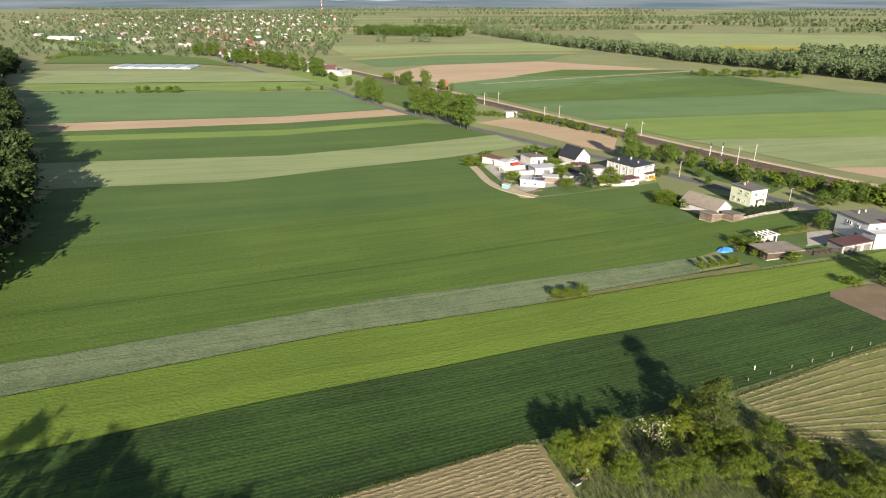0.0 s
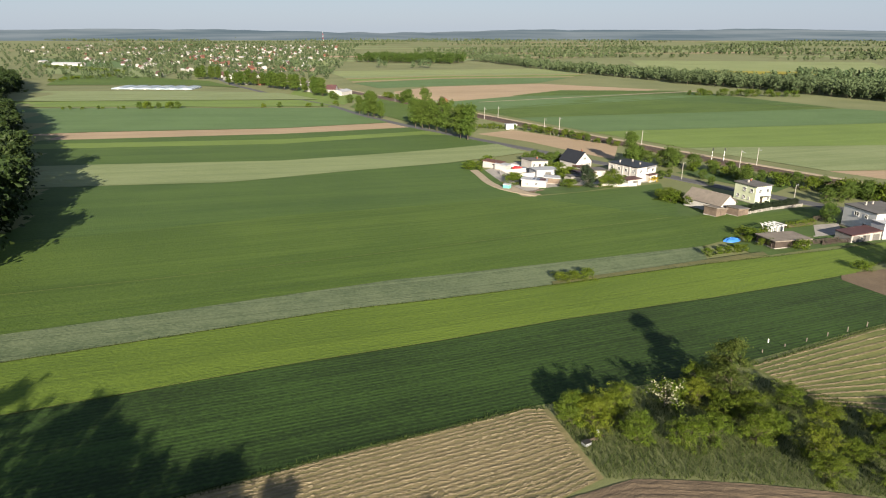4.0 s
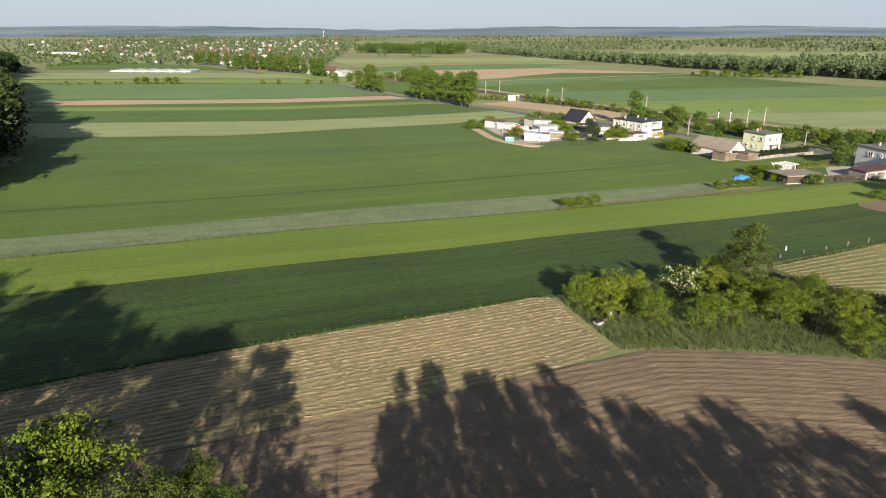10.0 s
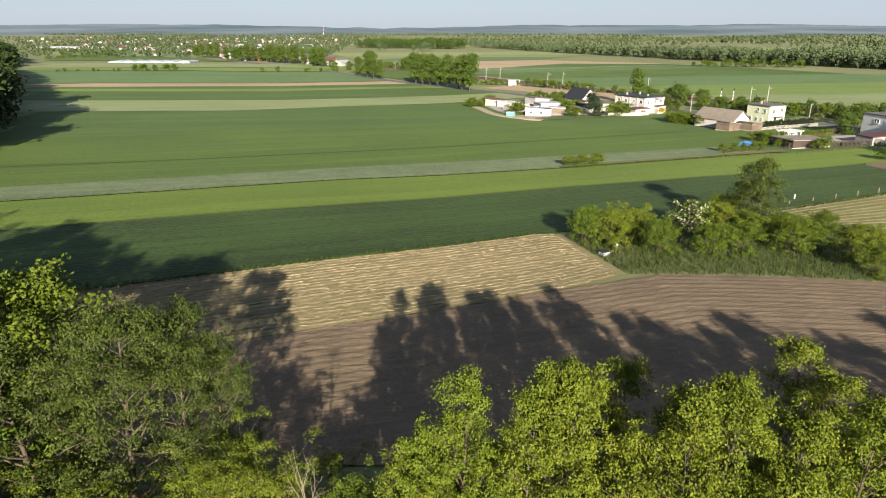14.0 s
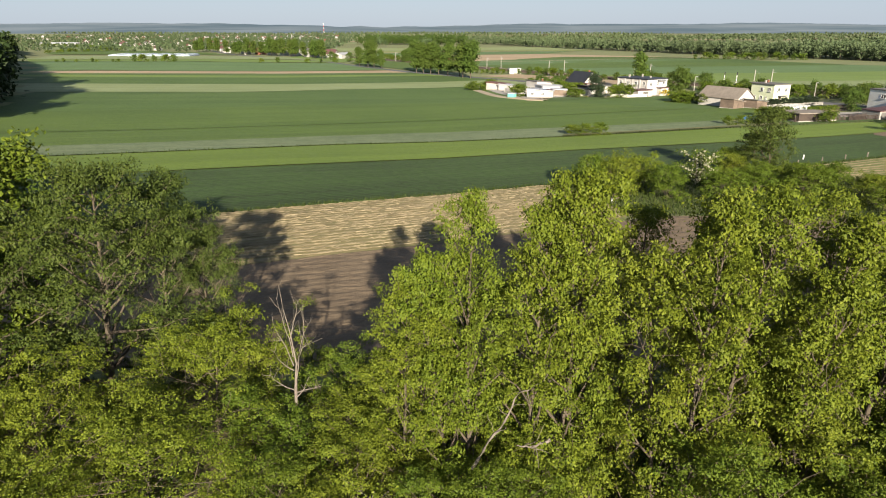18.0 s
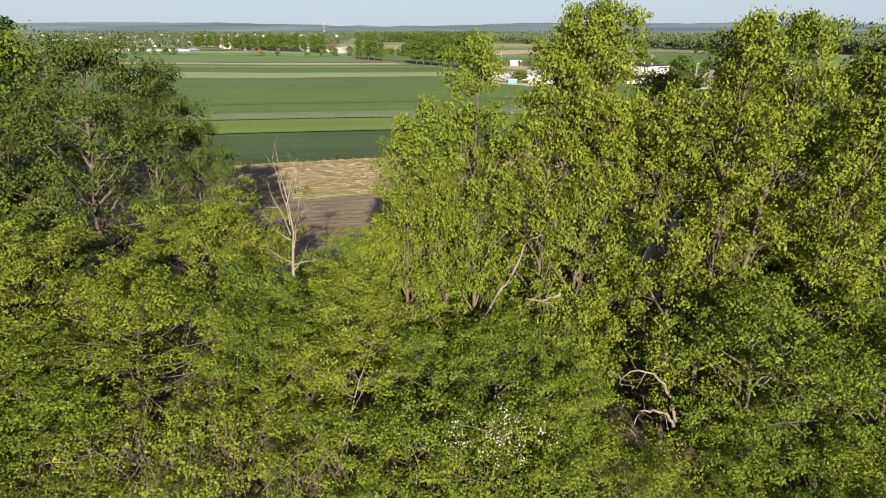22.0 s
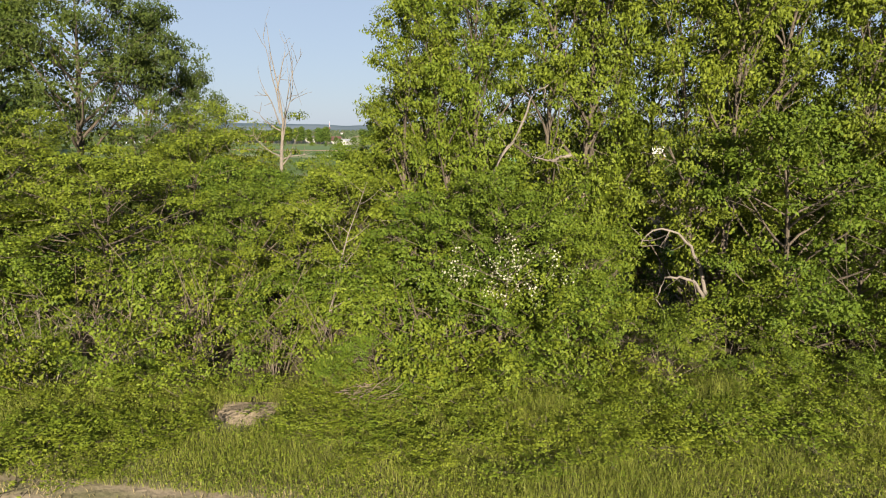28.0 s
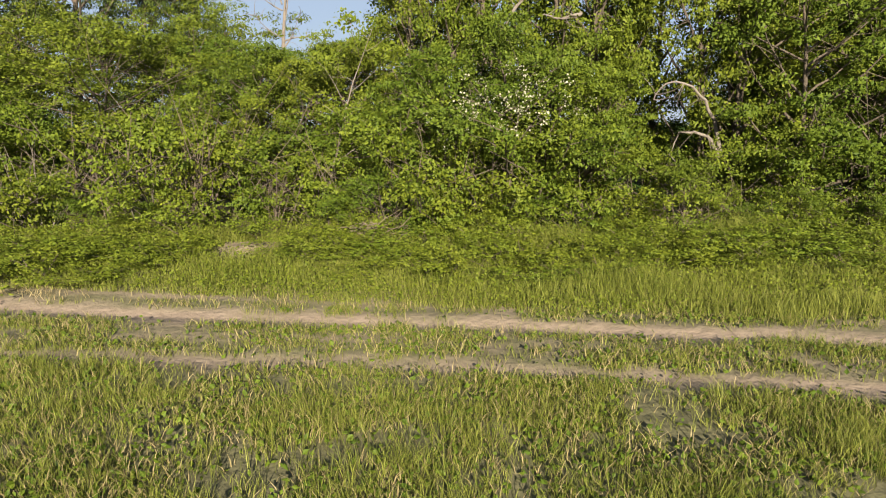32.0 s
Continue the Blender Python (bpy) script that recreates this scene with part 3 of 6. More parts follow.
def rut(x):
    """y of the two wheel ruts of the field track at x."""
    return 9.2 - 0.14 * x + 0.10 * math.sin(x * 0.35 + 0.5), 7.2 - 0.12 * x + 0.12 * math.sin(x * 0.3 + 1.4)


def bareness(x, y):
    """How worn the track is, 0 to 1."""
    if not (-60 < x < 60 and 3 < y < 14):
        return 0.0
    a, b = rut(x)
    n = noise.noise((x * 0.55, y * 1.3, 0.0)) * 0.5 + noise.noise((x * 2.1, y * 3.0, 4.0)) * 0.5
    w = max(1.25 - abs(y - a) / 0.55, 0.98 - abs(y - b) / 0.50, 0.55 - abs(y - a - 0.95) / 0.6, 0.42 - abs(y - 0.5 * (a + b)) / 1.4)
    return min(1.0, max(0.0, w + n))


verts, bare = [], []
for y in gy:
    for x in gx:
        z = ground_z(x, y)
        b = bareness(x, y)
        if -60 < x < 60 and -4 < y < 15:
            a1, a2 = rut(x)
            z -= 0.07 * math.exp(-((y - a1) / 0.28) ** 2) + 0.05 * math.exp(-((y - a2) / 0.28) ** 2)
            z += 0.035 * noise.noise((x * 1.1, y * 1.4, 1.0))
        verts.append((x, y, z))
        bare.append(b)
i, j = np.meshgrid(np.arange(len(gy) - 1), np.arange(len(gx) - 1), indexing="ij")
k = len(gx)
quads = np.stack([i * k + j, i * k + j + 1, (i + 1) * k + j + 1, (i + 1) * k + j], -1).reshape(-1, 4)
me = from_arrays("ground", np.array(verts), quads, True)
at = me.attributes.new("bare", "FLOAT", "POINT")
at.data.foreach_set("value", np.array(bare, dtype=np.float32))

at = me.attributes.new("near", "FLOAT", "POINT")
at.data.foreach_set("value", np.array([(1.0 if v[1] > 13.5 else 0.65) if -5 < v[1] < 31 and abs(v[0]) < 70 else 0.0 for v in verts], dtype=np.float32))
gm = mat("meadow_ground", (0.146, 0.156, 0.068), (0.093, 0.109, 0.042), 0.02, 0.95, fine=5.0, bump=0.8, bump_scale=7)
nt = gm.node_tree
bs = nt.nodes["Principled BSDF"]
src = bs.inputs["Base Color"].links[0].from_socket
an = nt.nodes.new("ShaderNodeAttribute")
an.attribute_name = "bare"
soil = nt.nodes.new("ShaderNodeTexNoise")
soil.inputs["Scale"].default_value, soil.inputs["Detail"].default_value = 6, 6
sg = nt.nodes.new("ShaderNodeNewGeometry")
nt.links.new(sg.outputs["Position"], soil.inputs["Vector"])
smix = nt.nodes.new("ShaderNodeMix")
smix.data_type = "RGBA"
smix.inputs[6].default_value, smix.inputs[7].default_value = (0.150, 0.112, 0.082, 1), (0.235, 0.186, 0.142, 1)
nt.links.new(soil.outputs["Fac"], smix.inputs[0])
litter = nt.nodes.new("ShaderNodeTexNoise")
litter.inputs["Scale"].default_value, litter.inputs["Detail"].default_value = 9, 8
nt.links.new(sg.outputs["Position"], litter.inputs["Vector"])
lmix = nt.nodes.new("ShaderNodeMix")
lmix.data_type = "RGBA"
lmix.inputs[6].default_value, lmix.inputs[7].default_value = (0.043, 0.035, 0.019, 1), (0.118, 0.094, 0.056, 1)
nt.links.new(litter.outputs["Fac"], lmix.inputs[0])
nn_ = nt.nodes.new("ShaderNodeAttribute")
nn_.attribute_name = "near"
nmix = nt.nodes.new("ShaderNodeMix")
nmix.data_type = "RGBA"
nt.links.new(nn_.outputs["Fac"], nmix.inputs[0])
nt.links.new(src, nmix.inputs[6])
nt.links.new(lmix.outputs[2], nmix.inputs[7])
src = nmix.outputs[2]
gmix = nt.nodes.new("ShaderNodeMix")
gmix.data_type = "RGBA"
nt.links.new(an.outputs["Fac"], gmix.inputs[0])
nt.links.new(src, gmix.inputs[6])
nt.links.new(smix.outputs[2], gmix.inputs[7])
nt.links.new(gmix.outputs[2], bs.inputs["Base Color"])
ground = link("ground", me, gm)
tagged(ground, "grassy valley ground with a worn sandy field track", "ground", kind="structure")


def sheet(name, near, far, material, height, label, nu=48, nv=10, category="field", kind="structure", skirt=None, wobble=0.0):
    """A strip of land between two lines of (x, y), lying on the ground with a crop of that height."""
    def along(line, u):
        p = np.array(line, dtype=float)
        d = np.concatenate([[0], np.cumsum(np.linalg.norm(np.diff(p, axis=0), axis=1))])
        d /= d[-1]
        return np.stack([np.interp(u, d, p[:, 0]), np.interp(u, d, p[:, 1])], 1)
    skirt = bool(skirt)
    u = np.linspace(0, 1, nu + 1)
    a, b = along(near, u), along(far, u)
    vs = []
    for jj in range(nv + 1):
        w = jj / nv
        for p in a * (1 - w) + b * w:
            edge = jj in (0, nv)
            wx = wobble * noise.noise((p[0] * 0.15, p[1] * 0.15, 0)) if edge else 0
            vs.append((p[0], p[1] + wx, ground_z(p[0], p[1]) + height + (0.08 * height * noise.noise((p[0] * 0.3, p[1] * 0.3, 3)))))
    c = nu + 1
    ii, jj = np.meshgrid(np.arange(nv), np.arange(nu), indexing="ij")
    f = [np.stack([ii * c + jj, ii * c + jj + 1, (ii + 1) * c + jj + 1, (ii + 1) * c + jj], -1).reshape(-1, 4)]
    if skirt:
        rim = list(range(c)) + [r * c + nu for r in range(1, nv + 1)] + [nv * c + q for q in range(nu - 1, -1, -1)] + [r * c for r in range(nv - 1, 0, -1)]
        base = len(vs)
        vs += [(vs[q][0], vs[q][1], vs[q][2] - height - 0.6) for q in rim]
        n = len(rim)
        f.append(np.array([(rim[q], base + q, base + (q + 1) % n, rim[(q + 1) % n]) for q in range(n)]))
    ob = link(name, from_arrays(name, np.array(vs), f), material)
    return tagged(ob, label, category, kind=kind)


# strips of the open fields, from the near one outwards: the lines between them
L1 = [(-75, 42), (-44.5, 56.4), (-12.9, 72.9), (12.8, 84.8), (18, 86.2), (47, 97), (83.4, 114.4), (100, 122)]
L2 = [(-105, 62), (-60.8, 81.4), (-25.8, 97.8), (23.8, 118.3), (62.5, 131.8), (94.1, 144.2), (101, 147)]
L3 = [(-118, 74), (-71.3, 97.6), (-20.5, 122.6), (28.4, 139.8), (66.6, 153.5), (108, 166), (150, 182)]
L4 = [(-125, 86), (-54.2, 120.1), (-10.6, 141.9), (31.3, 155.2), (72, 168.5)]
L5 = [(-150, 102), (-93, 128), (-51.2, 146), (3, 170.3), (75.7, 200.6)]
L6 = [(-185, 128), (-92.3, 175.8), (-50, 198.2), (3.8, 219.6), (30, 229)]
L7 = [(-220, 212), (-122.4, 238), (-82.9, 247.8), (-43.6, 273.4), (5, 300.1), (21.9, 312.4), (44, 328)]
L8 = [(-235, 255), (-153.9, 277.9), (-73.2, 297), (-23, 324.6), (14.8, 347.9), (31, 357)]
L9 = [(-250, 300), (-176.5, 321.2), (-84.8, 346.8), (-10.7, 393), (6, 392)]
L10 = [(-255, 316), (-184.6, 335.6), (-88.4, 362.3), (-14.4, 405.4), (-8, 408)]
L11 = [(-262, 330), (-191.1, 349.1), (-93.6, 384.4), (-18.8, 424.8), (-16, 424)]
L12 = [(-275, 356), (-204.8, 375.2), (-99.3, 408.8), (-38.4, 444), (-36, 446)]
L13 = [(-340, 500), (-294.9, 505.7), (-167.5, 513), (-80, 535)]
sheet("maize_field", L1, L2, M["maize"], 0.10, "dark green maize field sown in straight rows", 60, 10, skirt=True)
sheet("barley_field", L2, L3, M["barley"], 0.22, "yellow-green strip of ripening barley with wheel lines", 60, 8)
sheet("rye_field", L3[:-3] + [(68, 154)], L4, M["rye"], 0.34, "grey-green strip of rye swaying in uneven streaks", 60, 8)
sheet("wheat_field", L4 + [(92, 182)], L5 + [(100, 205)], M["wheat"], 0.24, "mid-green wheat strip with faint rows", 60, 8)
sheet("wheat_field", L5, L6, M["wheat"], 0.30, "fresh green wheat strip beside the wooded slope", 60, 8)
sheet("wheat_field", L6, L7[:-2] + [(14.5, 306)], M["wheat_dark"], 0.22, "deep green wheat strip reaching the farmyard", 60, 8)
sheet("oat_field", L7, L8, M["oats"], 0.30, "pale green strip of oats in ear", 48, 6)
sheet("wheat_field", L8, L9, M["wheat_dark"], 0.22, "dark green wheat strip running up to the road", 48, 6)
sheet("barley_field", L9, L10, M["lime"], 0.26, "narrow bright green strip of barley", 48, 3)
sheet("wheat_field", L10, L11, M["wheat_dark"], 0.22, "narrow dark green strip of wheat", 48, 3)
sheet("fallow_field", L11, L12, M["brown"], 0.06, "bare light brown strip of fresh seedbed", 48, 4)
sheet("wheat_field", L12, L13, M["blue_wheat"], 0.25, "blue-green wheat field before the hedge", 48, 8)
sheet("meadow_strip", [(-370, 512), (-167, 520), (-85, 545)], [(-400, 560), (-200, 580), (-110, 600)], M["lime"], 0.3, "bright green meadow behind the hedge", 30, 4)
sheet("wheat_field", [(-400, 562), (-200, 582), (-112, 602)], [(-440, 690), (-260, 690), (-160, 668)], M["oats"], 0.5, "pale green grain field before the greenhouses", 30, 5)
sheet("wheat_field", [(-470, 790), (-300, 790), (-225, 745)], [(-560, 1000), (-420, 940), (-300, 860)], M["wheat"], 0.5, "green field between greenhouse and village", 30, 5)
sheet("meadow_strip", [(-600, 1010), (-430, 945), (-380, 930)], [(-760, 1300), (-560, 1180), (-470, 1120)], M["oats"], 0.3, "pale meadow on the slope by the village", 24, 4)
sheet("wheat_field", [(-780, 1310), (-570, 1190), (-520, 1170)], [(-980, 1620), (-760, 1500), (-690, 1450)], M["blue_wheat"], 0.3, "distant blue-green grain field below the wood", 24, 4)

# between road and railway, and beyond the railway
sheet("seedbed", [(50, 366), (77, 318), (84, 310)], [(22, 398), (46, 415), (97, 353)][:1] + [(46.4, 415), (97, 353)], M["brown"], 0.06, "bare light brown seedbed between road and railway", 24, 10)
sheet("meadow_strip", [(-75, 540), (-8, 425)], [(-70, 640), (28, 470)], M["wheat"], 0.3, "green field beside the railway", 24, 6)
sheet("meadow_strip", [(-150, 655), (-82, 555)], [(-165, 790), (-78, 650)], M["lime"], 0.3, "bright meadow between road and railway", 24, 6)
sheet("wheat_field", [(28, 525), (55, 478)], [(150, 640), (330, 540)], M["wheat"], 0.2, "green grain field beyond the railway", 30, 6)
sheet("wheat_field", [(55.2, 477.6), (93, 406)], [(330, 539.5), (420, 470)], M["blue_wheat"], 0.2, "blue-green grain field beyond the railway", 30, 6)
sheet("barley_field", [(93.2, 405.6), (130, 343)], [(420, 469.5), (560, 380)], M["lime"], 0.2, "bright yellow-green barley field beyond the railway", 30, 8)
sheet("wheat_field", [(130.2, 342.6), (170, 280)], [(560, 379.5), (620, 290)], M["oats"], 0.2, "pale green field corner beyond the railway", 30, 6)
sheet("seedbed", [(170.3, 279.5), (210, 230)], [(330, 291), (420, 240)], M["brown"], 0.06, "brown seedbed beyond the railway", 24, 6)
sheet("wheat_field", [(-10, 583), (26, 527)], [(120, 690), (265, 650)], M["blue_wheat"], 0.2, "blue-green field along a farm track", 30, 6)
sheet("wheat_field", [(140, 640), (240, 590)], [(265, 700), (330, 545)], M["wheat_dark"], 0.2, "dark green field below the wood", 24, 6)
sheet("seedbed", [(-40, 625), (34, 592), (90, 615), (150, 655)], [(-50, 700), (-14, 770), (120, 820), (240, 730)], M["brown"], 0.06, "wide pale brown seedbed beyond the railway", 30, 8)
sheet("wheat_field", [(70, 655), (152, 660)], [(130, 720), (262, 712)], M["wheat"], 0.3, "green corner in the brown seedbed", 20, 4)
sheet("wheat_field", [(-70, 745), (-14, 776), (120, 826)], [(-110, 830), (0, 900), (180, 930)], M["blue_wheat"], 0.2, "blue-green grain strip", 30, 5)
sheet("barley_field", [(-110.5, 832), (0, 902), (180, 932)], [(-116, 858), (0, 926), (195, 958)], M["ochre"], 0.3, "dry straw-coloured strip of grass", 24, 4)
sheet("barley_field", [(-116.2, 859), (0, 927), (196, 959)], [(-126, 890), (0, 956), (212, 990)], M["lime"], 0.3, "bright green strip of barley", 24, 3)
sheet("wheat_field", [(-126.4, 891), (0, 957), (213, 991)], [(-131, 910), (0, 974), (222, 1010)], M["ochre"], 0.3, "pale strip of dry grass", 24, 3)
sheet("wheat_field", [(-131.2, 911), (0, 975), (222, 1011)], [(-145, 955), (0, 1012), (238, 1050)], M["oats"], 0.3, "pale green strip of oats", 24, 3)
sheet("meadow_strip", [(-145.3, 956), (0, 1013), (238, 1051)], [(-190, 1080), (0, 1120), (290, 1190)], M["meadow"], 0.3, "pale meadow before the far wood", 24, 5)
sheet("seedbed", [(-330, 1090), (-190, 1090)], [(-400, 1230), (-230, 1200)], M["brown"], 0.06, "brown seedbed beside the village", 16, 4)
sheet("meadow_strip", [(-300, 1250), (-200, 1230)], [(-420, 1700), (-260, 1700)], M["meadow"], 0.3, "pale meadow beyond the railway line", 16, 4)
sheet("rape_field", [(420, 1010), (560, 980)], [(440, 1080), (590, 1050)], M["rape"], 0.8, "flowering yellow rape between woods", 12, 3)
sheet("meadow_strip", [(330, 1060), (700, 1010)], [(420, 1500), (900, 1400)], M["meadow"], 0.3, "pale clearing between the woods", 16, 4)
sheet("farm_track", [(34, 590), (150, 648), (275, 705)], [(34, 594), (150, 652), (275, 710)], M["sand"], 0.3, "pale sandy farm track", 30, 1, "track")

# distant plain in broad patches, and the low hills that close it
for q in range(64):
    yy = 1500 + q * 46 + rng.uniform(-40, 40)
    x0 = rng.uniform(-0.75, 0.55) * yy
    wd, dp = rng.uniform(200, 800), rng.uniform(40, 110)
    sk = rng.uniform(-60, 60)
    sheet("distant_field", [(x0, yy), (x0 + wd, yy + sk)], [(x0 - 40, yy + dp), (x0 + wd + 30, yy + dp + sk)],
          M[("meadow", "oats", "ochre", "brown", "meadow", "wheat")[q % 6]], 0.4, "pale distant field on the plain", 8, 2)

hx = np.linspace(-4600, 4600, 260)
hv = []
for q, x in enumerate(hx):
    y = 4700 - 0.00002 * x * x
    h = 50 + 16 * noise.noise((x * 0.0009, 0, 0)) + 7 * noise.noise((x * 0.006, 3, 0)) + 2.0 * noise.noise((x * 0.05, 3, 0))
    h += 16 * math.exp(-((x + 2600) / 900) ** 2) + 16 * math.exp(-((x - 1900) / 900) ** 2) - 8 * math.exp(-(x / 600) ** 2)
    hv += [(x, y - 780, -24), (x, y - 300, -20 + h * 0.45), (x, y + 180, -20 + h)]
hf = [(q * 3 + r, q * 3 + 3 + r, q * 3 + 4 + r, q * 3 + 1 + r) for q in range(len(hx) - 1) for r in range(2)]
tagged(link("backdrop", from_arrays("backdrop", np.array(hv), np.array(hf)), M["hills"]), "low wooded hills on the horizon, tinted haze blue", "hills", kind="structure")

# ploughed field and stubble beyond the tree belt
px_, py_ = np.arange(-70, 70.1, 0.5), np.arange(33, 68.2, 0.17)
pv = []
for y in py_:
    for x in px_:
        top = 67.2 - 0.0045 * (x - 24) ** 2 if x > 24 else 67.2 - 0.42 * (24 - x)
        yy = 33 + (y - 33) / 35 * (max(top, 33.6) - 33)
        phase = (yy + 0.0045 * (x - 24) ** 2 * (1 if x > 24 else 0) + (0.36 * (24 - x) if x < 24 else 0)) * 2 * math.pi / 1.25
        z = ground_z(x, yy) + 0.10 + 0.015 * math.sin(phase) + 0.028 * noise.noise((x * 0.7, yy * 2.3, 7)) + 0.025 * noise.noise((x * 0.1, yy * 1.1, 9)) + 0.035 * noise.noise((x * 3.1, yy * 3.3, 2))
        pv.append((x, yy, z))
ii, jj = np.meshgrid(np.arange(len(py_) - 1), np.arange(len(px_) - 1), indexing="ij")
k = len(px_)
pq = np.stack([ii * k + jj, ii * k + jj + 1, (ii + 1) * k + jj + 1, (ii + 1) * k + jj], -1).reshape(-1, 4)
tagged(link("ploughed_field", from_arrays("ploughed_field", np.array(pv), pq), M["plough"]), "brown ploughed field with curved furrows", "field", kind="structure")

S0 = [(-78, 30), (-40, 40.6), (-13, 51.8), (-4.6, 55.3), (13.8, 63.2), (20.6, 67.6)]
S1 = [(-75, 41), (-44.5, 55.8), (-12.9, 72.3), (12.8, 84.2), (16.2, 84.2)]
sheet("stubble_field", S0, S1, M["stubble"], 0.13, "mown stubble field with rows of straw", 50, 12)
T0, T1 = [(58.5, 84.5), (90, 78)], [(52.7, 98), (83.4, 113.6), (120, 128)]
sheet("stubble_field", T0, T1, M["stubble_green"], 0.13, "mown stubble patch fenced with posts", 30, 12)


def swaths(name, near, far, count, rng, label, per_row):
    """Rows of cut straw on a stubble field: loose flat stalks, lying mostly along the row, thinner in places."""
    near, far = np.array(near, float), np.array(far, float)
    def along(p, u):
        d = np.concatenate([[0], np.cumsum(np.linalg.norm(np.diff(p, axis=0), axis=1))])
        return np.stack([np.interp(u * d[-1], d, p[:, 0]), np.interp(u * d[-1], d, p[:, 1])], -1)
    vs = []
    for q in range(count):
        w = (q + 0.5) / count
        u = rng.uniform(0.01, 0.99, per_row)
        dens = np.array([0.82 + 0.35 * noise.noise((a * 9, q * 3.7, 0.0)) for a in u])
        u = u[rng.random(per_row) < dens]
        c = along(near, u) * (1 - w) + along(far, u) * w
        t = along(near, u + 0.01) * (1 - w) + along(far, u + 0.01) * w - c
        ang = np.arctan2(t[:, 1], t[:, 0]) + rng.normal(0, 0.35, len(u))
        c += rng.normal(size=c.shape) * 0.10 + np.array([[0.0, 0.10]]) * np.sin(u * 11 + q * 1.7)[:, None]
        ln, wd = rng.uniform(0.25, 0.7, len(u)), rng.uniform(0.03, 0.06, len(u))
        d = np.stack([np.cos(ang), np.sin(ang), rng.normal(0, 0.10, len(u))], 1) * ln[:, None] / 2
        s_ = np.stack([-np.sin(ang), np.cos(ang), rng.normal(0, 0.35, len(u))], 1) * wd[:, None] / 2
        z = np.array([ground_z(*p) for p in c]) + 0.13 + rng.uniform(0.03, 0.12, len(u))
        p = np.concatenate([c, z[:, None]], 1)
        vs.append(np.stack([p - d - s_, p + d - s_, p + d + s_, p - d + s_], 1).reshape(-1, 3))
    v = np.concatenate(vs)
    ob = link(name, from_arrays(name, v, np.arange(len(v)).reshape(-1, 4)), M["straw"])
    return tagged(ob, label, "straw", kind="stuff")


swaths("straw_rows", S0, S1, 21, rng, "pale rows of cut straw lying on stubble", 3000)
swaths("straw_rows", T0, T1, 13, rng, "pale rows of cut straw in a fenced patch", 2200)
sheet("wheat_field", [(28, 229.0), (48.5, 215.5), (77, 197.5)], [(34, 229.8), (54, 237.6), (88, 253.5)], M["wheat_dark"], 0.22, "dark green wheat corner before the farmyard", 24, 8)
# ---------------------------------------------------------------- the tree belt in front of the camera
rng = np.random.default_rng(11)
KINDS = {}


def kind(key, name, leaf_material, label, **kw):
    KINDS[key] = make_tree(name, rng, leaf_material, label, **kw)
    KINDS[key]["tall"] = max(v.co.z for v in KINDS[key].children[0].data.vertices) + 0.4
    return KINDS[key]


for q in range(3):
    kind("tall%d" % q, "tall_tree", M["leaf_young"], "tall slender broadleaf tree in fresh yellow-green leaf", height=15.0, spread=1.75, base=0.10, limbs=56,
         clump=140, leaf=0.118, clump_r=0.50, stems=2, sub=4, narrow=0.75, sides=5, stray=0.07)
for q in range(2):
    kind("broad%d" % q, "broad_tree", M["leaf"], "broad spreading tree with a dense green crown", height=14.0, spread=4.4, base=0.14, limbs=32,
         clump=105, leaf=0.25, clump_r=0.95, sub=3, sides=5)
kind("willow", "willow", M["leaf_willow"], "grey-green willow with feathery drooping shoots", height=13.0, spread=3.6, base=0.10, limbs=40, clump=170, leaf=0.15, clump_r=0.75,
     sub=4, droop=0.5, slim=0.5, sides=5)
for q in range(2):
    kind("dome%d" % q, "layered_tree", M["leaf_young"], "wide low tree with bright leaves in flat layered sprays", height=8.0, spread=4.2, base=0.30, limbs=34,
         clump=210, leaf=0.112, clump_r=0.85, sub=5, sides=5, flat=0.30)
for q in range(2):
    kind("round%d" % q, "small_tree", (M["leaf_young"], M["leaf"])[q], "low round-crowned tree with layered bright leaves", height=8.0, spread=2.7, base=0.06, limbs=30,
         clump=155, leaf=0.112, clump_r=0.58, sub=3, sides=5, flat=0.45)
for q in range(3):
    kind("shrub%d" % q, "shrub", (M["leaf_young"], M["leaf_dark"], M["leaf"])[q], "leafy shrub at the edge of the tree belt", category="shrub",
         height=3.6, spread=1.6, base=0.03, limbs=16, clump=135, leaf=0.092, clump_r=0.48, stems=4, sub=2, sides=4)
kind("nettle", "low_shrub", M["leaf_young"], "low bright green thicket of brambles", category="shrub", height=1.5, spread=1.0, base=0.02, limbs=12, clump=48, leaf=0.11, clump_r=0.42,
     stems=4, sub=2, sides=3)


def grove(keys, spots, group=""):
    """Trees at (x, y, height[, width])."""
    for n, s in enumerate(spots):
        k = KINDS[keys[n % len(keys)]]
        h = k["tall"]
        c = put(k, s[0], s[1], rng.uniform(0, 360), s[2] / h, 0.0, s[3] if len(s) > 3 else s[2] / h)
        if group:
            tagged(c, group=group)


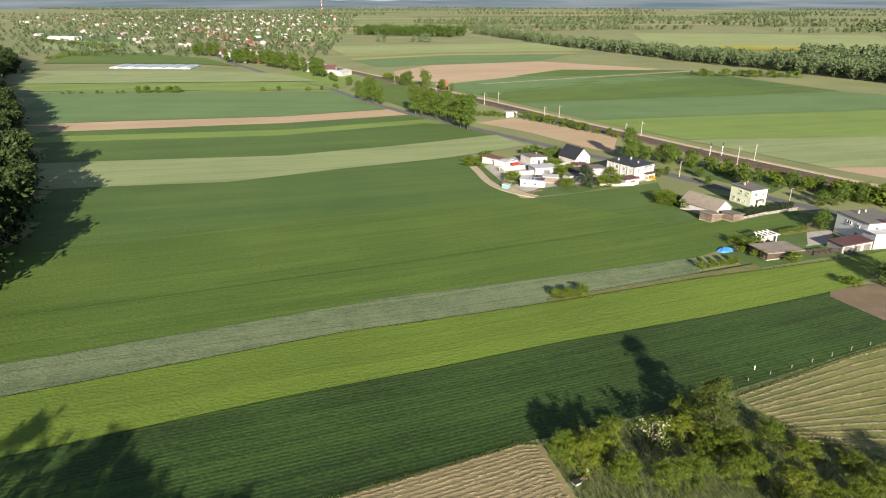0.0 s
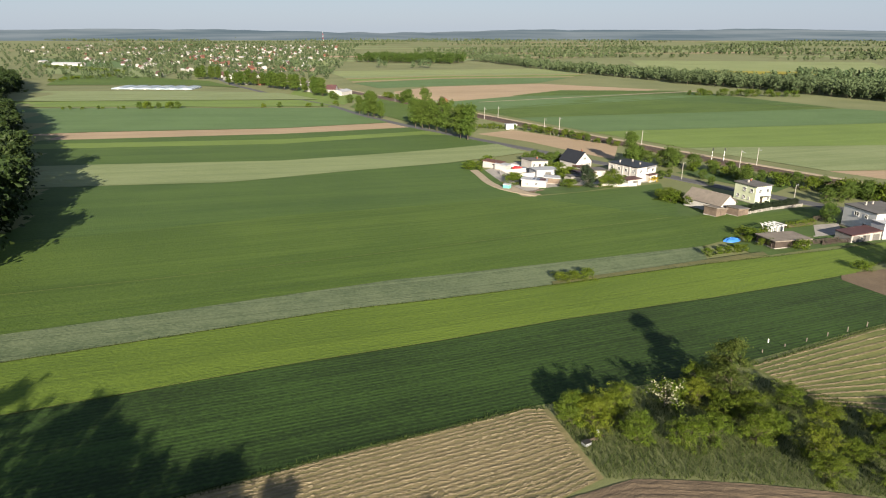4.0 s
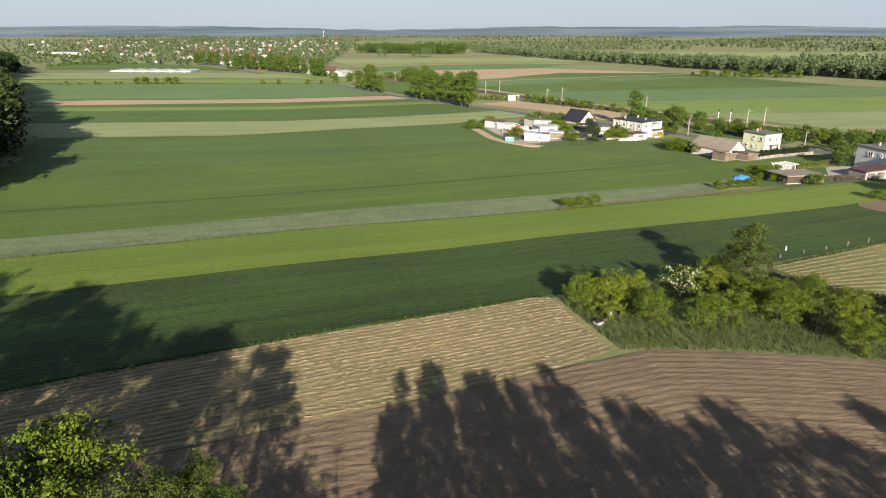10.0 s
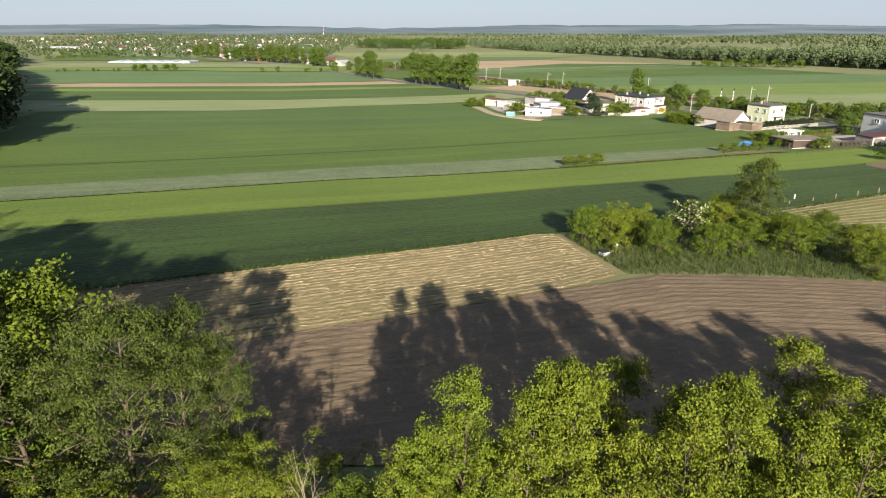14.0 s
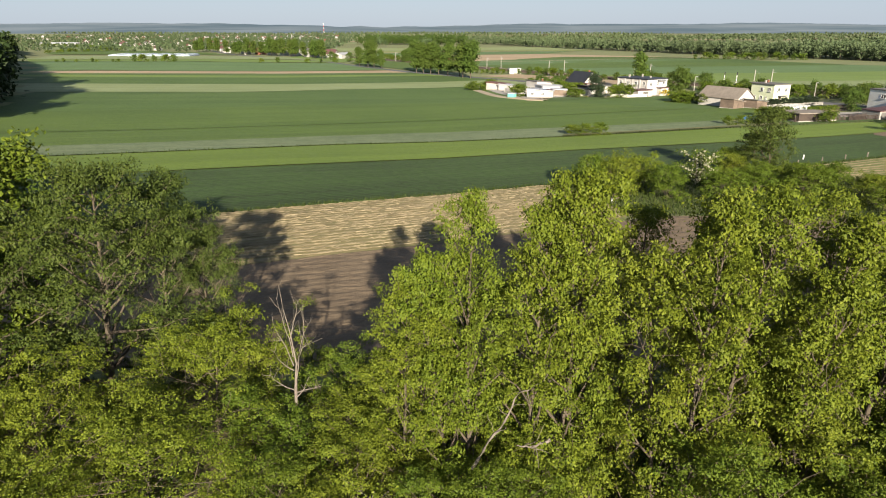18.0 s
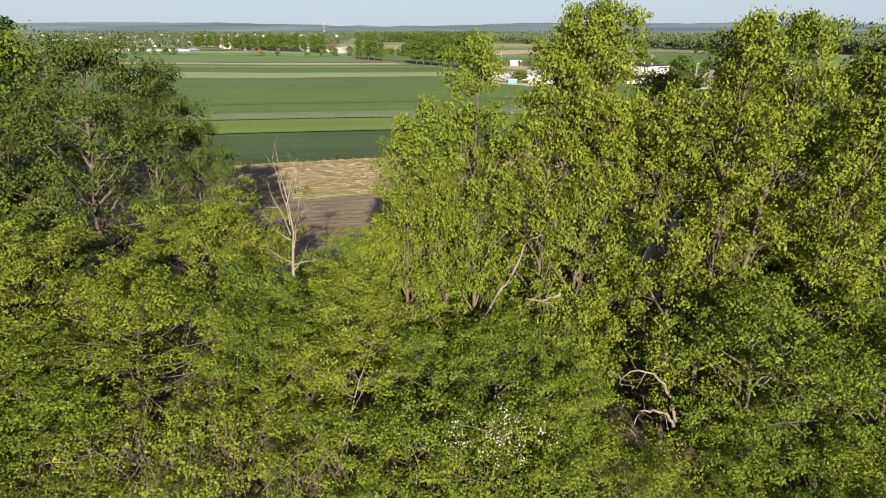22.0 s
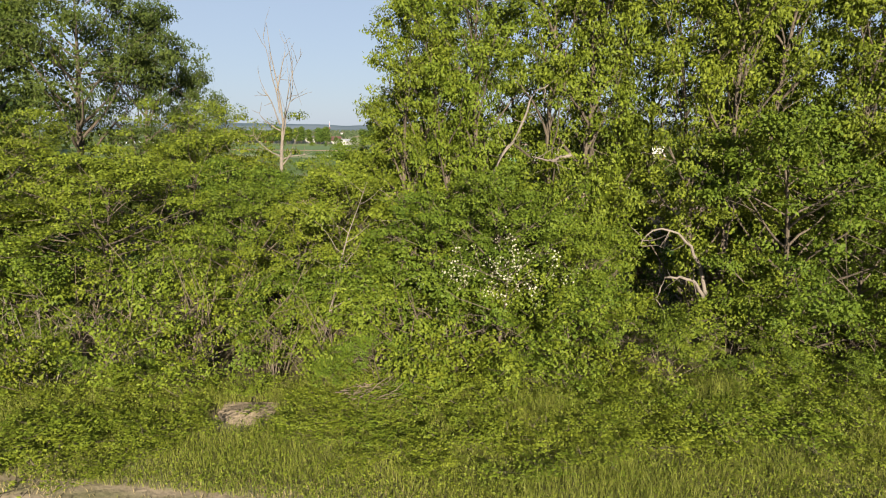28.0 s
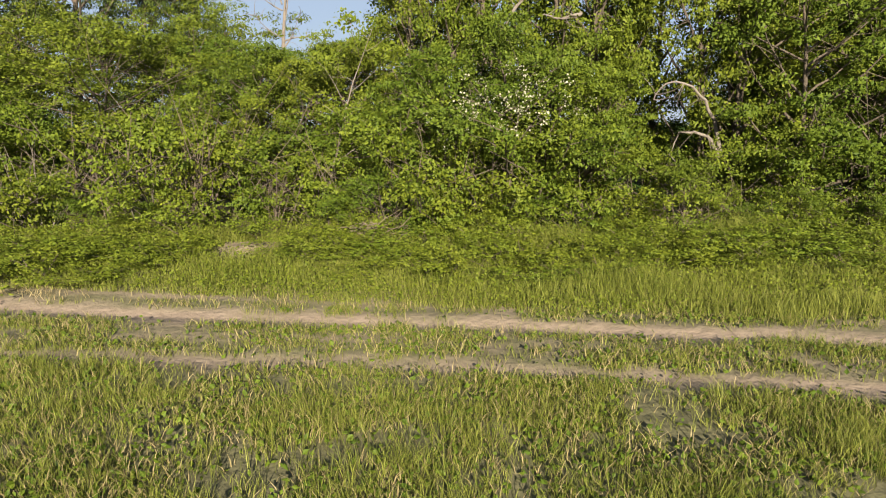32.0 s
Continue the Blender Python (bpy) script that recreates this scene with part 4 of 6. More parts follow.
grove(["tall0", "tall1", "tall2"], [(-1.7, 19.8, 11.4, 0.70), (0.6, 19.7, 14.0, 0.72), (3.3, 19.2, 14.9, 0.80), (4.7, 19.5, 15.2, 0.80), (7.5, 17.8, 14.6, 0.85), (8.9, 19.8, 14.6, 0.80), (11.9, 19.1, 14.3, 0.85),
      (14.6, 19.8, 13.8, 0.85), (6.6, 23.0, 12.6, 0.8), (12.8, 23.0, 12.8, 0.8), (17.4, 20.4, 13.2), (20.6, 21.2, 12.4), (23.6, 20.6, 10.8), (27, 22.6, 9.8), (17.4, 24.6, 12.8), (10.4, 21.2, 13.2, 0.8), (-0.4, 21.2, 9.6, 0.7), (2.0, 21.2, 11.6, 0.7)],
      "tall trees of the belt")
grove(["broad0", "broad1"], [(-21.5, 28, 14.4), (-27, 25, 16), (-34, 30, 17), (-41, 30, 17.5), (-49, 34, 18), (-57, 38, 18), (32, 22, 12.6), (38, 24, 9), (45, 25, 10), (53, 27, 11), (61, 29, 11.5), (21.5, 24.5, 10.6), (25.5, 25, 9), (29.5, 20, 11.5), (35, 20, 11.4), (41.5, 21, 9), (48, 22, 9.5), (56, 24, 10.5), (-24, 30, 15.5), (-30, 28.5, 16), (-37.5, 27, 16.5), (-45, 30, 17.5)],
      "broad trees of the belt")
grove(["willow"], [(-16.0, 27.0, 14.0, 0.95), (-13.5, 29.2, 12.8, 0.70), (-11.9, 30.2, 9.8, 0.55), (-19.6, 26.2, 12.6, 0.95)])
grove(["dome0", "dome1"], [(-9.9, 23.8, 8.0), (-10.6, 18.9, 6.8, 0.85), (-14.6, 20.4, 7.6), (-19.0, 19.4, 8.0), (-23.4, 20.4, 8.6), (-13.4, 17.2, 5.6, 0.7)], "layered trees of the belt")
grove(["round0", "round1"], [(-6.6, 24.4, 6.3), (-4.6, 24.8, 6.4), (-2.9, 23.6, 6.5), (-7.0, 20.6, 6.0), (-17.2, 17.4, 6.6), (-21.5, 18, 7.0), (-26, 19.5, 8), (1.8, 17.4, 6.0),
      (-2.6, 18.2, 5.8), (3.2, 17.4, 5.2), (11.0, 17.2, 7.6), (14.6, 17.4, 7.8), (18.2, 17.6, 7.6), (22.4, 17.8, 7.8), (-0.4, 21.4, 7.0), (3.6, 21.2, 7.0), (10.4, 21.6, 7.4), (13.8, 21.8, 7.4), (17.0, 21.4, 7.4), (9.2, 16.6, 7.6), (-5.0, 17.2, 5.0), (-5.5, 19.5, 5.7), (-3.4, 19.6, 6.0), (-6.4, 17.6, 5.4), (-15.4, 16.8, 5.2), (0.0, 17.0, 5.2), (3.0, 16.4, 4.6), (12.8, 16.4, 6.2), (16.6, 16.6, 5.8), (10.6, 15.9, 5.4)], "small trees of the belt")
edge = []
for x in np.arange(-25, 26, 1.35):
    if -11.0 < x < -7.6 or 4.6 < x < 7.3:
        continue
    edge.append((x + rng.uniform(-0.4, 0.4), 15.7 + rng.uniform(-0.5, 0.7), rng.uniform(2.8, 4.6)))
grove(["shrub0", "shrub2", "shrub0"], edge, "shrubs along the belt's edge")
grove(["shrub1", "shrub0"], [(x + rng.uniform(-0.8, 0.8), rng.uniform(26.5, 31), rng.uniform(2.4, 4.0)) for x in np.arange(-30, 32, 2.6)], "shrubs along the belt's back")
grove(["shrub1", "shrub1", "shrub0"], [(x + rng.uniform(-0.8, 0.8), rng.uniform(19, 24), rng.uniform(2.4, 4.4)) for x in np.arange(-24, 26, 2.2) if not -10.5 < x < -6.5 and not 4.5 < x < 8.5], "undergrowth of the belt")
grove(["shrub1", "shrub2"], [(6.4, 21.0, 3.8), (8.2, 20.6, 4.0), (7.4, 23.4, 4.4)], "undergrowth of the belt")
grove(["nettle", "shrub2"], [(x + rng.uniform(-0.3, 0.3), 14.5 + rng.uniform(-0.25, 0.3), rng.uniform(1.0, 2.2)) for x in np.arange(-17, 17, 0.62) if not -6.2 < x < -3.2 and not -10.4 < x < -7.2 and not 4.6 < x < 7.0], "brambles along the belt")
grove(["shrub0", "shrub2"], [(4.3, 15.5, 3.5), (5.5, 15.3, 2.5), (6.5, 15.4, 1.6)], "shrubs along the belt's edge")
grove(["shrub2", "shrub0"], [(-10.8, 15.3, 2.0), (-7.9, 15.2, 2.2), (-9.2, 14.8, 1.3)], "shrubs along the belt's edge")

grove(["nettle"], [(x, y, rng.uniform(0.4, 1.05), rng.uniform(0.4, 0.9)) for x, y in zip(rng.uniform(-11, 11, 95), rng.uniform(11.4, 14.6, 95)) if not (-6.0 < x < -3.4 and y < 14.2)], "bramble clumps on the bank")

# dead tree
dl = []
drng = np.random.default_rng(5)
main = np.array([(0, 0, 0), (0.05, 0, 2.5), (-0.1, 0.05, 4.5), (0.0, 0, 6.2), (0.12, 0, 7.3), (-0.05, 0.05, 8.6), (-0.25, 0.0, 9.6), (-0.35, 0, 10.6)])
dl.append((main, np.array([0.10, 0.09, 0.08, 0.07, 0.04, 0.025, 0.015, 0.006])))
for p, d, ln in (((0, 0, 6.2), (0.30, 0.1, 1), 3.2), ((0.05, 0, 6.9), (0.10, -0.1, 1), 3.0), ((0, 0, 7.2), (-0.45, 0.1, 0.9), 2.0), ((0, 0, 7.6), (-0.16, 0, 1), 2.6), ((0.02, 0, 5.8), (0.55, 0, 0.6), 1.3),
                 ((0.02, 0, 6.0), (0.7, 0.2, 0.25), 1.2), ((0, 0, 6.1), (-0.9, 0, 0.1), 1.3), ((-0.1, 0, 8.3), (0.35, 0, 1), 1.7), ((0, 0, 7.0), (-0.8, 0.1, 0.35), 1.2)):
    b = bend(p, d, ln, drng, 8, 0.13, 0.05)
    dl.append((b, np.linspace(0.031, 0.005, 8)))
    for _ in range(6):
        s = b[drng.integers(2, 8)]
        dl.append((bend(s, np.array(d) * 0.7 + drng.normal(size=3) * 0.55, ln * drng.uniform(0.15, 0.4), drng, 5, 0.16, 0.05), np.linspace(0.012, 0.004, 5)))
dead = thing("dead_tree", (-5.6, 21.3, ground_z(-5.6, 21.3) - 0.2), 0, "bare dead tree with pale grey branches among shrubs", "tree")
dead.scale = (0.85, 0.85, 0.95)
link("trunk", tubes_mesh("trunk", dl[:1], 8), M["dead"], dead)
for pts, rad in dl[1:]:
    if rad[0] > 0.03:
        limb = link("limb", tubes_mesh("limb", [(pts, rad)], 6), M["dead"], dead)
link("twigs", tubes_mesh("twigs", [l for l in dl[1:] if l[1][0] <= 0.03], 4), M["dead"], dead)["kind"] = "stuff"

# pale broken boughs and bare brushwood
for pts in ([(7.0, 16.7, 2.4), (6.75, 16.6, 3.2), (6.45, 16.6, 3.8), (5.9, 16.6, 4.25), (5.3, 16.6, 4.2), (5.1, 16.6, 3.8)],
            [(6.9, 16.6, 2.3), (6.6, 16.5, 2.8), (6.1, 16.4, 3.0), (5.7, 16.4, 2.9), (5.5, 16.3, 2.4)],
            [(0.9, 18.0, 5.0), (1.5, 18.0, 6.2), (2.0, 18.0, 6.9), (2.3, 18.0, 7.9), (3.1, 18.0, 8.3)],
            [(3.4, 17.9, 6.2), (2.8, 17.8, 6.0), (2.3, 17.7, 6.1)],
            [(-9.9, 16.3, 1.6), (-10.6, 16.0, 1.7), (-11.3, 15.9, 1.5), (-12.2, 15.7, 1.6)]):
    b = thing("broken_bough", pts[0], 0, "pale barkless bough hanging in the undergrowth", "branch")
    p = np.array(pts) - np.array(pts[0])
    fine = np.stack([np.interp(np.linspace(0, len(p) - 1, 14), np.arange(len(p)), p[:, a]) for a in range(3)], 1)
    fine[1:-1] += rng.normal(size=(12, 3)) * 0.03
    link("bough", tubes_mesh("bough", [(fine, np.linspace(0.06, 0.012, 14))], 6), M["dead"], b)
    tw = [(bend(fine[i], rng.normal(size=3) + (0, 0, -0.2), rng.uniform(0.3, 0.9), rng, 5, 0.2), np.linspace(0.015, 0.005, 5)) for i in rng.integers(4, 14, 7)]
    for line in tw:
        link("twig", tubes_mesh("twig", [line], 4), M["dead"], b)


def brushwood(x, y, h, n, spread, mat_key, label):
    lines = []
    for _ in range(n):
        p = rng.normal(size=3) * (0.3, 0.2, 0)
        d = rng.normal(size=3) * (spread, spread * 0.6, 0) + (0, 0, 1)
        l = bend(p, d, h * rng.uniform(0.5, 1.1), rng, 6, 0.1)
        lines.append((l, np.linspace(0.017, 0.005, 6)))
        for _ in range(4):
            lines.append((bend(l[rng.integers(1, 6)], d + rng.normal(size=3) * 0.8, h * 0.25, rng, 4, 0.15), np.linspace(0.008, 0.003, 4)))
    t = thing("bare_shrub", (x, y, ground_z(x, y) - 0.05), 0, label, "shrub")
    link("brush", tubes_mesh("brush", lines, 4), M[mat_key], t)


for x, y, h, n, s, mk_ in ((-10.2, 15.0, 2.4, 16, 0.45, "dead"), (-8.4, 15.3, 2.6, 8, 0.4, "twig"), (-6.6, 15.4, 4.4, 18, 0.32, "twig"), (-7.6, 15.0, 2.2, 14, 0.5, "dead"), (-2.8, 15.2, 2.8, 9, 0.5, "twig"),
                          (-4.8, 15.2, 1.8, 10, 0.4, "twig"), (5.4, 15.2, 1.6, 14, 0.5, "twig"), (-12.2, 15.2, 1.8, 14, 0.6, "twig"), (-9.6, 16.2, 3.0, 22, 0.45, "twig"), (-11.4, 15.6, 2.0, 18, 0.6, "twig"),
                          (-0.6, 15.2, 3.0, 12, 0.35, "twig"), (11.0, 15.2, 1.6, 12, 0.5, "twig")):
    brushwood(x, y, h, n, s, mk_, "leafless shrub of thin brown stems")
sap = thing("sapling", (-3.6, 16.0, ground_z(-3.6, 16.0) - 0.1), 0, "thin pale-stemmed sapling with sparse leaves", "tree")
sl, sc_ = crown_tree(rng, 6.2, 1.0, 0.35, 10, 40, 0.1, 0.4, 1, 2)
link("trunk", tubes_mesh("trunk", [(p, r_ * 0.4) for p, r_ in sl], 6), M["dead"], sap)
link("crown", leaves_mesh("crown", sc_, 0.10, rng), M["leaf_young"], sap)

# brushwood heap on the bank and the bare sandy patch
heap = thing("stick_heap", (-1.8, 13.9, ground_z(-1.8, 13.9)), 0, "heap of dry grey sticks on the grassy bank", "sticks")
for _ in range(40):
    a = rng.normal(0.1, 0.45)
    p = rng.normal(size=3) * (0.45, 0.22, 0) + (0, 0, abs(rng.normal()) * 0.14 + 0.22)
    link("stick", tubes_mesh("stick", [(bend(p - np.array([math.cos(a), math.sin(a) * 0.6, 0]) * 0.45, (math.cos(a), math.sin(a) * 0.6, rng.normal() * 0.22), rng.uniform(0.4, 1.3), rng, 6, 0.20), np.linspace(0.014, 0.005, 6))], 5), M["twig"], heap)
bm = bmesh.new()
bmesh.ops.create_grid(bm, x_segments=30, y_segments=20, size=1.0)
for v in bm.verts:
    r_ = math.hypot(v.co.x, v.co.y)
    n_ = noise.noise((v.co.x * 2.0, v.co.y * 2.0, 1.0)) * 0.3 + noise.noise((v.co.x * 7, v.co.y * 7, 2.0)) * 0.12
    v.co = Vector((v.co.x * 0.64 * (1 + 0.5 * n_), v.co.y * 0.5 * (1 + 0.6 * n_), 0.17 * max(0.0, 1.0 - r_ * (1.0 + n_)) + 0.22 * v.co.y * 0.62 + 0.10 * n_ * max(0, 1.2 - r_) - 0.06))
lump = part("earth_mound", bm, M["earth"])
lump.matrix_basis = pose(-4.75, 13.45, ground_z(-4.75, 13.45) + 0.06)
tagged(lump, "small mound of pale bare earth in the grass", "mound")

# hawthorn in flower
haw = make_tree("hawthorn", rng, M["leaf"], "hawthorn bush flecked with white blossom", category="shrub", height=4.3, spread=1.7, base=0.1, limbs=20, clump=85, leaf=0.09, clump_r=0.5, stems=3, sub=3)
haw.matrix_basis = pose(0.95, 15.0, ground_z(0.95, 15.0))
bc = []
for _ in range(64):
    c = np.array([rng.normal() * 0.85, -0.75 + rng.normal() * 0.3, 3.1 + rng.normal() * 0.38])
    bc.append(c + rng.normal(size=(9, 3)) * 0.075)
link("blossom", leaves_mesh("blossom", np.concatenate(bc), 0.052, rng, 0, 0.9), M["blossom"], haw)

# ---------------------------------------------------------------- grass
def scatter(n, x_half, y0, y1, rng, keep):
    pts = []
    while len(pts) < n:
        y = rng.uniform(y0, y1, 4000)
        x = rng.uniform(-1, 1, 4000) * (x_half + 0.72 * y)
        for a, b in zip(x, y):
            if keep(a, b):
                pts.append((a, b, ground_z(a, b) - 0.02))
    return np.array(pts[:n])


def sparse(x, y):
    n = 0.5 + 0.9 * noise.noise((x * 0.7, y * 1.1, 2.0)) + 0.5 * noise.noise((x * 2.3, y * 2.6, 5.0))
    return rng.random() < max(0.05, n) * (1 - 1.25 * bareness(x, y))


def bank(x, y):
    return y > 10.1 - 0.14 * x and not ((x + 4.75) ** 2 / 0.6 + (y - 13.3) ** 2 / 0.4 < 1) and rng.random() < 0.75 + 0.5 * noise.noise((x * 0.6, y * 0.9, 8.0))


tuft = scatter(2700, 1.5, 2.5, 10.2, rng, sparse)
th = 0.14 + 0.20 * np.array([max(0, noise.noise((p[0] * 0.5, p[1] * 0.7, 2.0)) + 0.35) for p in tuft])
th *= np.interp(tuft[:, 1] + 0.12 * tuft[:, 0], [5.0, 6.4, 7.2, 9.5], [0.85, 0.75, 0.5, 0.6]) * rng.uniform(0.6, 1.6, len(tuft))
per = 20
g1 = np.repeat(tuft, per, axis=0) + rng.normal(size=(len(tuft) * per, 3)) * (0.075, 0.075, 0.0)
tagged(link("grass", blades_mesh("grass", g1, np.repeat(th, per), 0.0055, rng, 0.65), M["grass"]), "tufts of green grass beside a field track", "grass", kind="stuff")
g2 = scatter(15000, 1.5, 2.5, 11.5, rng, sparse)
tagged(link("dry_grass", blades_mesh("dry_grass", g2, np.full(len(g2), 0.16), 0.010, rng, 0.9), M["grass_dry"]), "dry straw-coloured grass between green tufts", "grass", kind="stuff")
g3 = scatter(62000, 2.0, 9.4, 14.9, rng, bank)
h3 = np.interp(g3[:, 1] + 0.14 * g3[:, 0], [9.6, 10.4, 12, 14.9], [0.18, 0.34, 0.5, 0.6]) * np.array([0.85 + 0.9 * noise.noise((p[0] * 0.55, p[1] * 0.8, 4.0)) for p in g3])
tagged(link("tall_grass", blades_mesh("tall_grass", g3, h3, 0.0075, rng, 0.45), M["grass"]), "tall uncut grass on the bank", "grass", kind="stuff")
g4 = scatter(46000, 2.0, 9.8, 15.2, rng, bank)
g4[:, 2] += rng.uniform(0.02, 0.45, len(g4)) * np.interp(g4[:, 1], [9.8, 12, 15], [0.5, 1, 1.5])
tagged(link("weeds", leaves_mesh("weeds", g4, 0.052, rng, 0.0, 0.75), M["leaf_young"]), "leafy weeds and nettles in tall grass", "weeds", kind="stuff")
g6 = scatter(20000, 1.5, 5.5, 10.6, rng, sparse)
tagged(link("short_grass", blades_mesh("short_grass", g6, np.full(len(g6), 0.11), 0.010, rng, 0.8), M["grass"]), "short trampled grass between wheel ruts", "grass", kind="stuff")
g5 = scatter(12000, 1.5, 2.5, 10.0, rng, sparse)
g5[:, 2] += rng.uniform(0.02, 0.12, len(g5))
tagged(link("weeds", leaves_mesh("weeds", g5, 0.07, rng, 0.0, 0.7), M["leaf"]), "broad-leaved weeds between grass tufts", "weeds", kind="stuff")

# ---------------------------------------------------------------- hedges, poplars and woods
rng = np.random.default_rng(23)
for q in range(3):
    kind("mid%d" % q, "thicket_bush", (M["leaf"], M["leaf_young"], M["leaf"])[q], "dense rounded bush in the field thicket", category="bush", height=5.0, spread=2.2, base=0.03, limbs=36,
         clump=105, leaf=0.155, clump_r=0.60, stems=4, sub=2, sides=3)
kind("birch", "birch", M["leaf_willow"], "tall feathery birch above the thicket", height=10.5, spread=2.5, base=0.08, limbs=32, clump=60, leaf=0.33, clump_r=0.75, sub=3, droop=0.7, slim=0.45, narrow=0.3, sides=4)
kind("poplar", "poplar", M["poplar"], "tall poplar with a dense oval crown", height=20.0, spread=2.7, base=0.12, limbs=30, clump=46, leaf=1.05, clump_r=1.35, sub=2, narrow=0.5, sides=4)
kind("plum", "fruit_tree", M["leaf"], "small round fruit tree in a garden", height=4.0, spread=1.6, base=0.15, limbs=12, clump=46, leaf=0.36, clump_r=0.75, sub=2, sides=3)
kind("garden", "garden_tree", M["poplar"], "leafy green tree beside the road", height=9.0, spread=3.0, base=0.10, limbs=20, clump=48, leaf=0.62, clump_r=1.15, sub=2, sides=3)
kind("hedge", "hedge_bush", M["leaf"], "low green bush in a field hedge", category="bush", height=3.5, spread=2.2, base=0.03, limbs=12, clump=40, leaf=0.5, clump_r=0.9, stems=3, sub=1, sides=3)
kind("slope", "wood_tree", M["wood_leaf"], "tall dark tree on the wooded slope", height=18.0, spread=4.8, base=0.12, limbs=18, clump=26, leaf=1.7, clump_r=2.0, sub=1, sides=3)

grove(["mid0", "mid1", "mid0", "mid2"], [(18.6, 80.4, 5.6, 0.95), (21.9, 79.0, 6.2, 1.0), (37.4, 75.8, 4.9, 0.85), (40.6, 90.0, 5.6, 0.85), (26.9, 75.9, 5.0, 0.95), (25.0, 81.0, 5.8, 0.9), (43.3, 75.2, 5.1, 1.0), (33.4, 74.9, 4.6, 0.95),
      (53.1, 85.6, 3.4, 0.9), (50.3, 73.2, 4.4, 1.0), (48.5, 67.2, 4.4, 0.85), (45.7, 82.6, 4.2, 1.1), (46.2, 77.0, 4.4, 0.8), (56.0, 81.5, 2.6, 0.9), (54.3, 71.6, 3.0, 0.8), (41.4, 82.0, 4.4, 0.9), (58.6, 72.0, 3.4, 0.9),
      (63.5, 72.5, 4.0, 1.0), (69.0, 75, 4.5, 1.1), (56.0, 65.4, 3.4, 0.8), (74.5, 71, 4.5, 1.1), (62.0, 79.0, 2.6, 0.8), (22.2, 84.0, 3.0, 0.7), (28.6, 88.6, 2.2, 0.7), (36.8, 88.4, 2.4, 0.7), (38.8, 86.0, 5.2, 0.8)], "bushes of the field thicket")
grove(["birch"], [(44.2, 86.2, 11.0, 0.95), (42.4, 87.8, 7.6, 0.75)])
may = make_tree("hawthorn", rng, M["leaf"], "hawthorn covered in white blossom in the thicket", category="bush", height=5.2, spread=2.2, base=0.08, limbs=20, clump=22, leaf=0.28, clump_r=0.7, stems=3, sub=3, sides=4)
may.matrix_basis = pose(33.9, 84.8, ground_z(33.9, 84.8))
bcs = may.children[1].data
cc = np.array([v.co for v in bcs.vertices])[::4]
cc = cc[rng.random(len(cc)) < 0.75] + rng.normal(size=(1, 3)) * 0.02
cc[:, 1] -= 0.12
link("blossom", leaves_mesh("blossom", cc + (0, 0, 0.12), 0.36, rng, 0, 0.9), M["blossom"], may)

# rough grass round the thicket
tg = []
while len(tg) < 30000:
    x, y = rng.uniform(17, 80), rng.uniform(58, 96)
    top = 67.6 - 0.0045 * (x - 24) ** 2
    if y > top and y < 84 + (x - 16) * 0.42 and (y < 97 - 0.9 * (x - 50) or x < 50 or y < 82 - (x - 56) * 0.2) and x > 21 - (y - 67) * 0.28:
        tg.append((x, y, ground_z(x, y)))
tg = np.array(tg)
tagged(link("rough_grass", blades_mesh("rough_grass", tg, np.full(len(tg), 0.55), 0.06, rng, 0.6), M["rough"]), "tall rough grass round the thicket", "grass", kind="stuff")

grove(["plum"], [(28.8, 141.2, 3.0, 0.85), (31.8, 142.0, 3.2, 0.9), (35.0, 142.6, 3.2, 0.85), (70.5, 160.5, 2.8), (73.2, 161.4, 2.9), (76.0, 162.4, 2.8), (78.8, 163.2, 3.0), (81.2, 164.2, 2.6)], "fruit trees at the field edge")
for a in [(86.5, 291, 17, 0.75), (-16.6, 423, 21), (-12.0, 419, 20), (-7.5, 415, 20.5), (-2.4, 408, 19), (3.2, 400, 20.5), (9.8, 388, 19.5), (15.5, 371.5, 22), (11.5, 378, 21), (-60.7, 488.6, 15), (-53, 476, 20), (-48, 470, 20), (-42.2, 463, 14, 0.5)]:
    grove(["poplar"], [a], "poplars along the road")
# poplars and trees towards the village
for x0, y0, n, dx, dy in ((-255, 800, 6, 9, -4), (-195, 745, 5, 9, -10), (-150, 690, 4, 9, -9), (-120, 640, 2, 8, -8), (-330, 900, 4, 12, -6)):
    grove(["poplar"], [(x0 + q * dx + rng.uniform(-2, 2), y0 + q * dy, rng.uniform(15, 21), rng.uniform(0.8, 1.1)) for q in range(n)], "poplars before the village")
grove(["garden"], [(-11.8, 563, 18, 1.3), (-30, 585, 14), (-33.5, 580, 13), (2, 548, 10), (8, 545, 8), (90, 296, 9), (95, 294, 8.5), (100, 290, 9), (104.5, 287, 11.5), (112, 283, 9), (107, 291, 8),
      (118, 276, 6), (-100, 610, 9), (-95, 600, 7), (-80, 575, 9), (120.7, 193, 7.5), (92, 303, 9), (108, 262, 5)], "trees beside the road")
hb = [(x, y, h) for x, y, h in ((-90, 560, 4), (-98, 540, 4), (-108, 535, 4), (-130, 528, 5), (-142, 525, 4), (-86, 548, 3))]
for u in np.linspace(0, 1, 12):
    hb.append((-286 + 84 * u + rng.uniform(-3, 3), 497 + 8 * u, rng.uniform(2, 3.6) + 3.5 * (u > 0.55)))
for u in np.linspace(0, 1, 9):
    hb.append((-52 + 30 * u, 630 - 56 * u, rng.uniform(4, 7)))
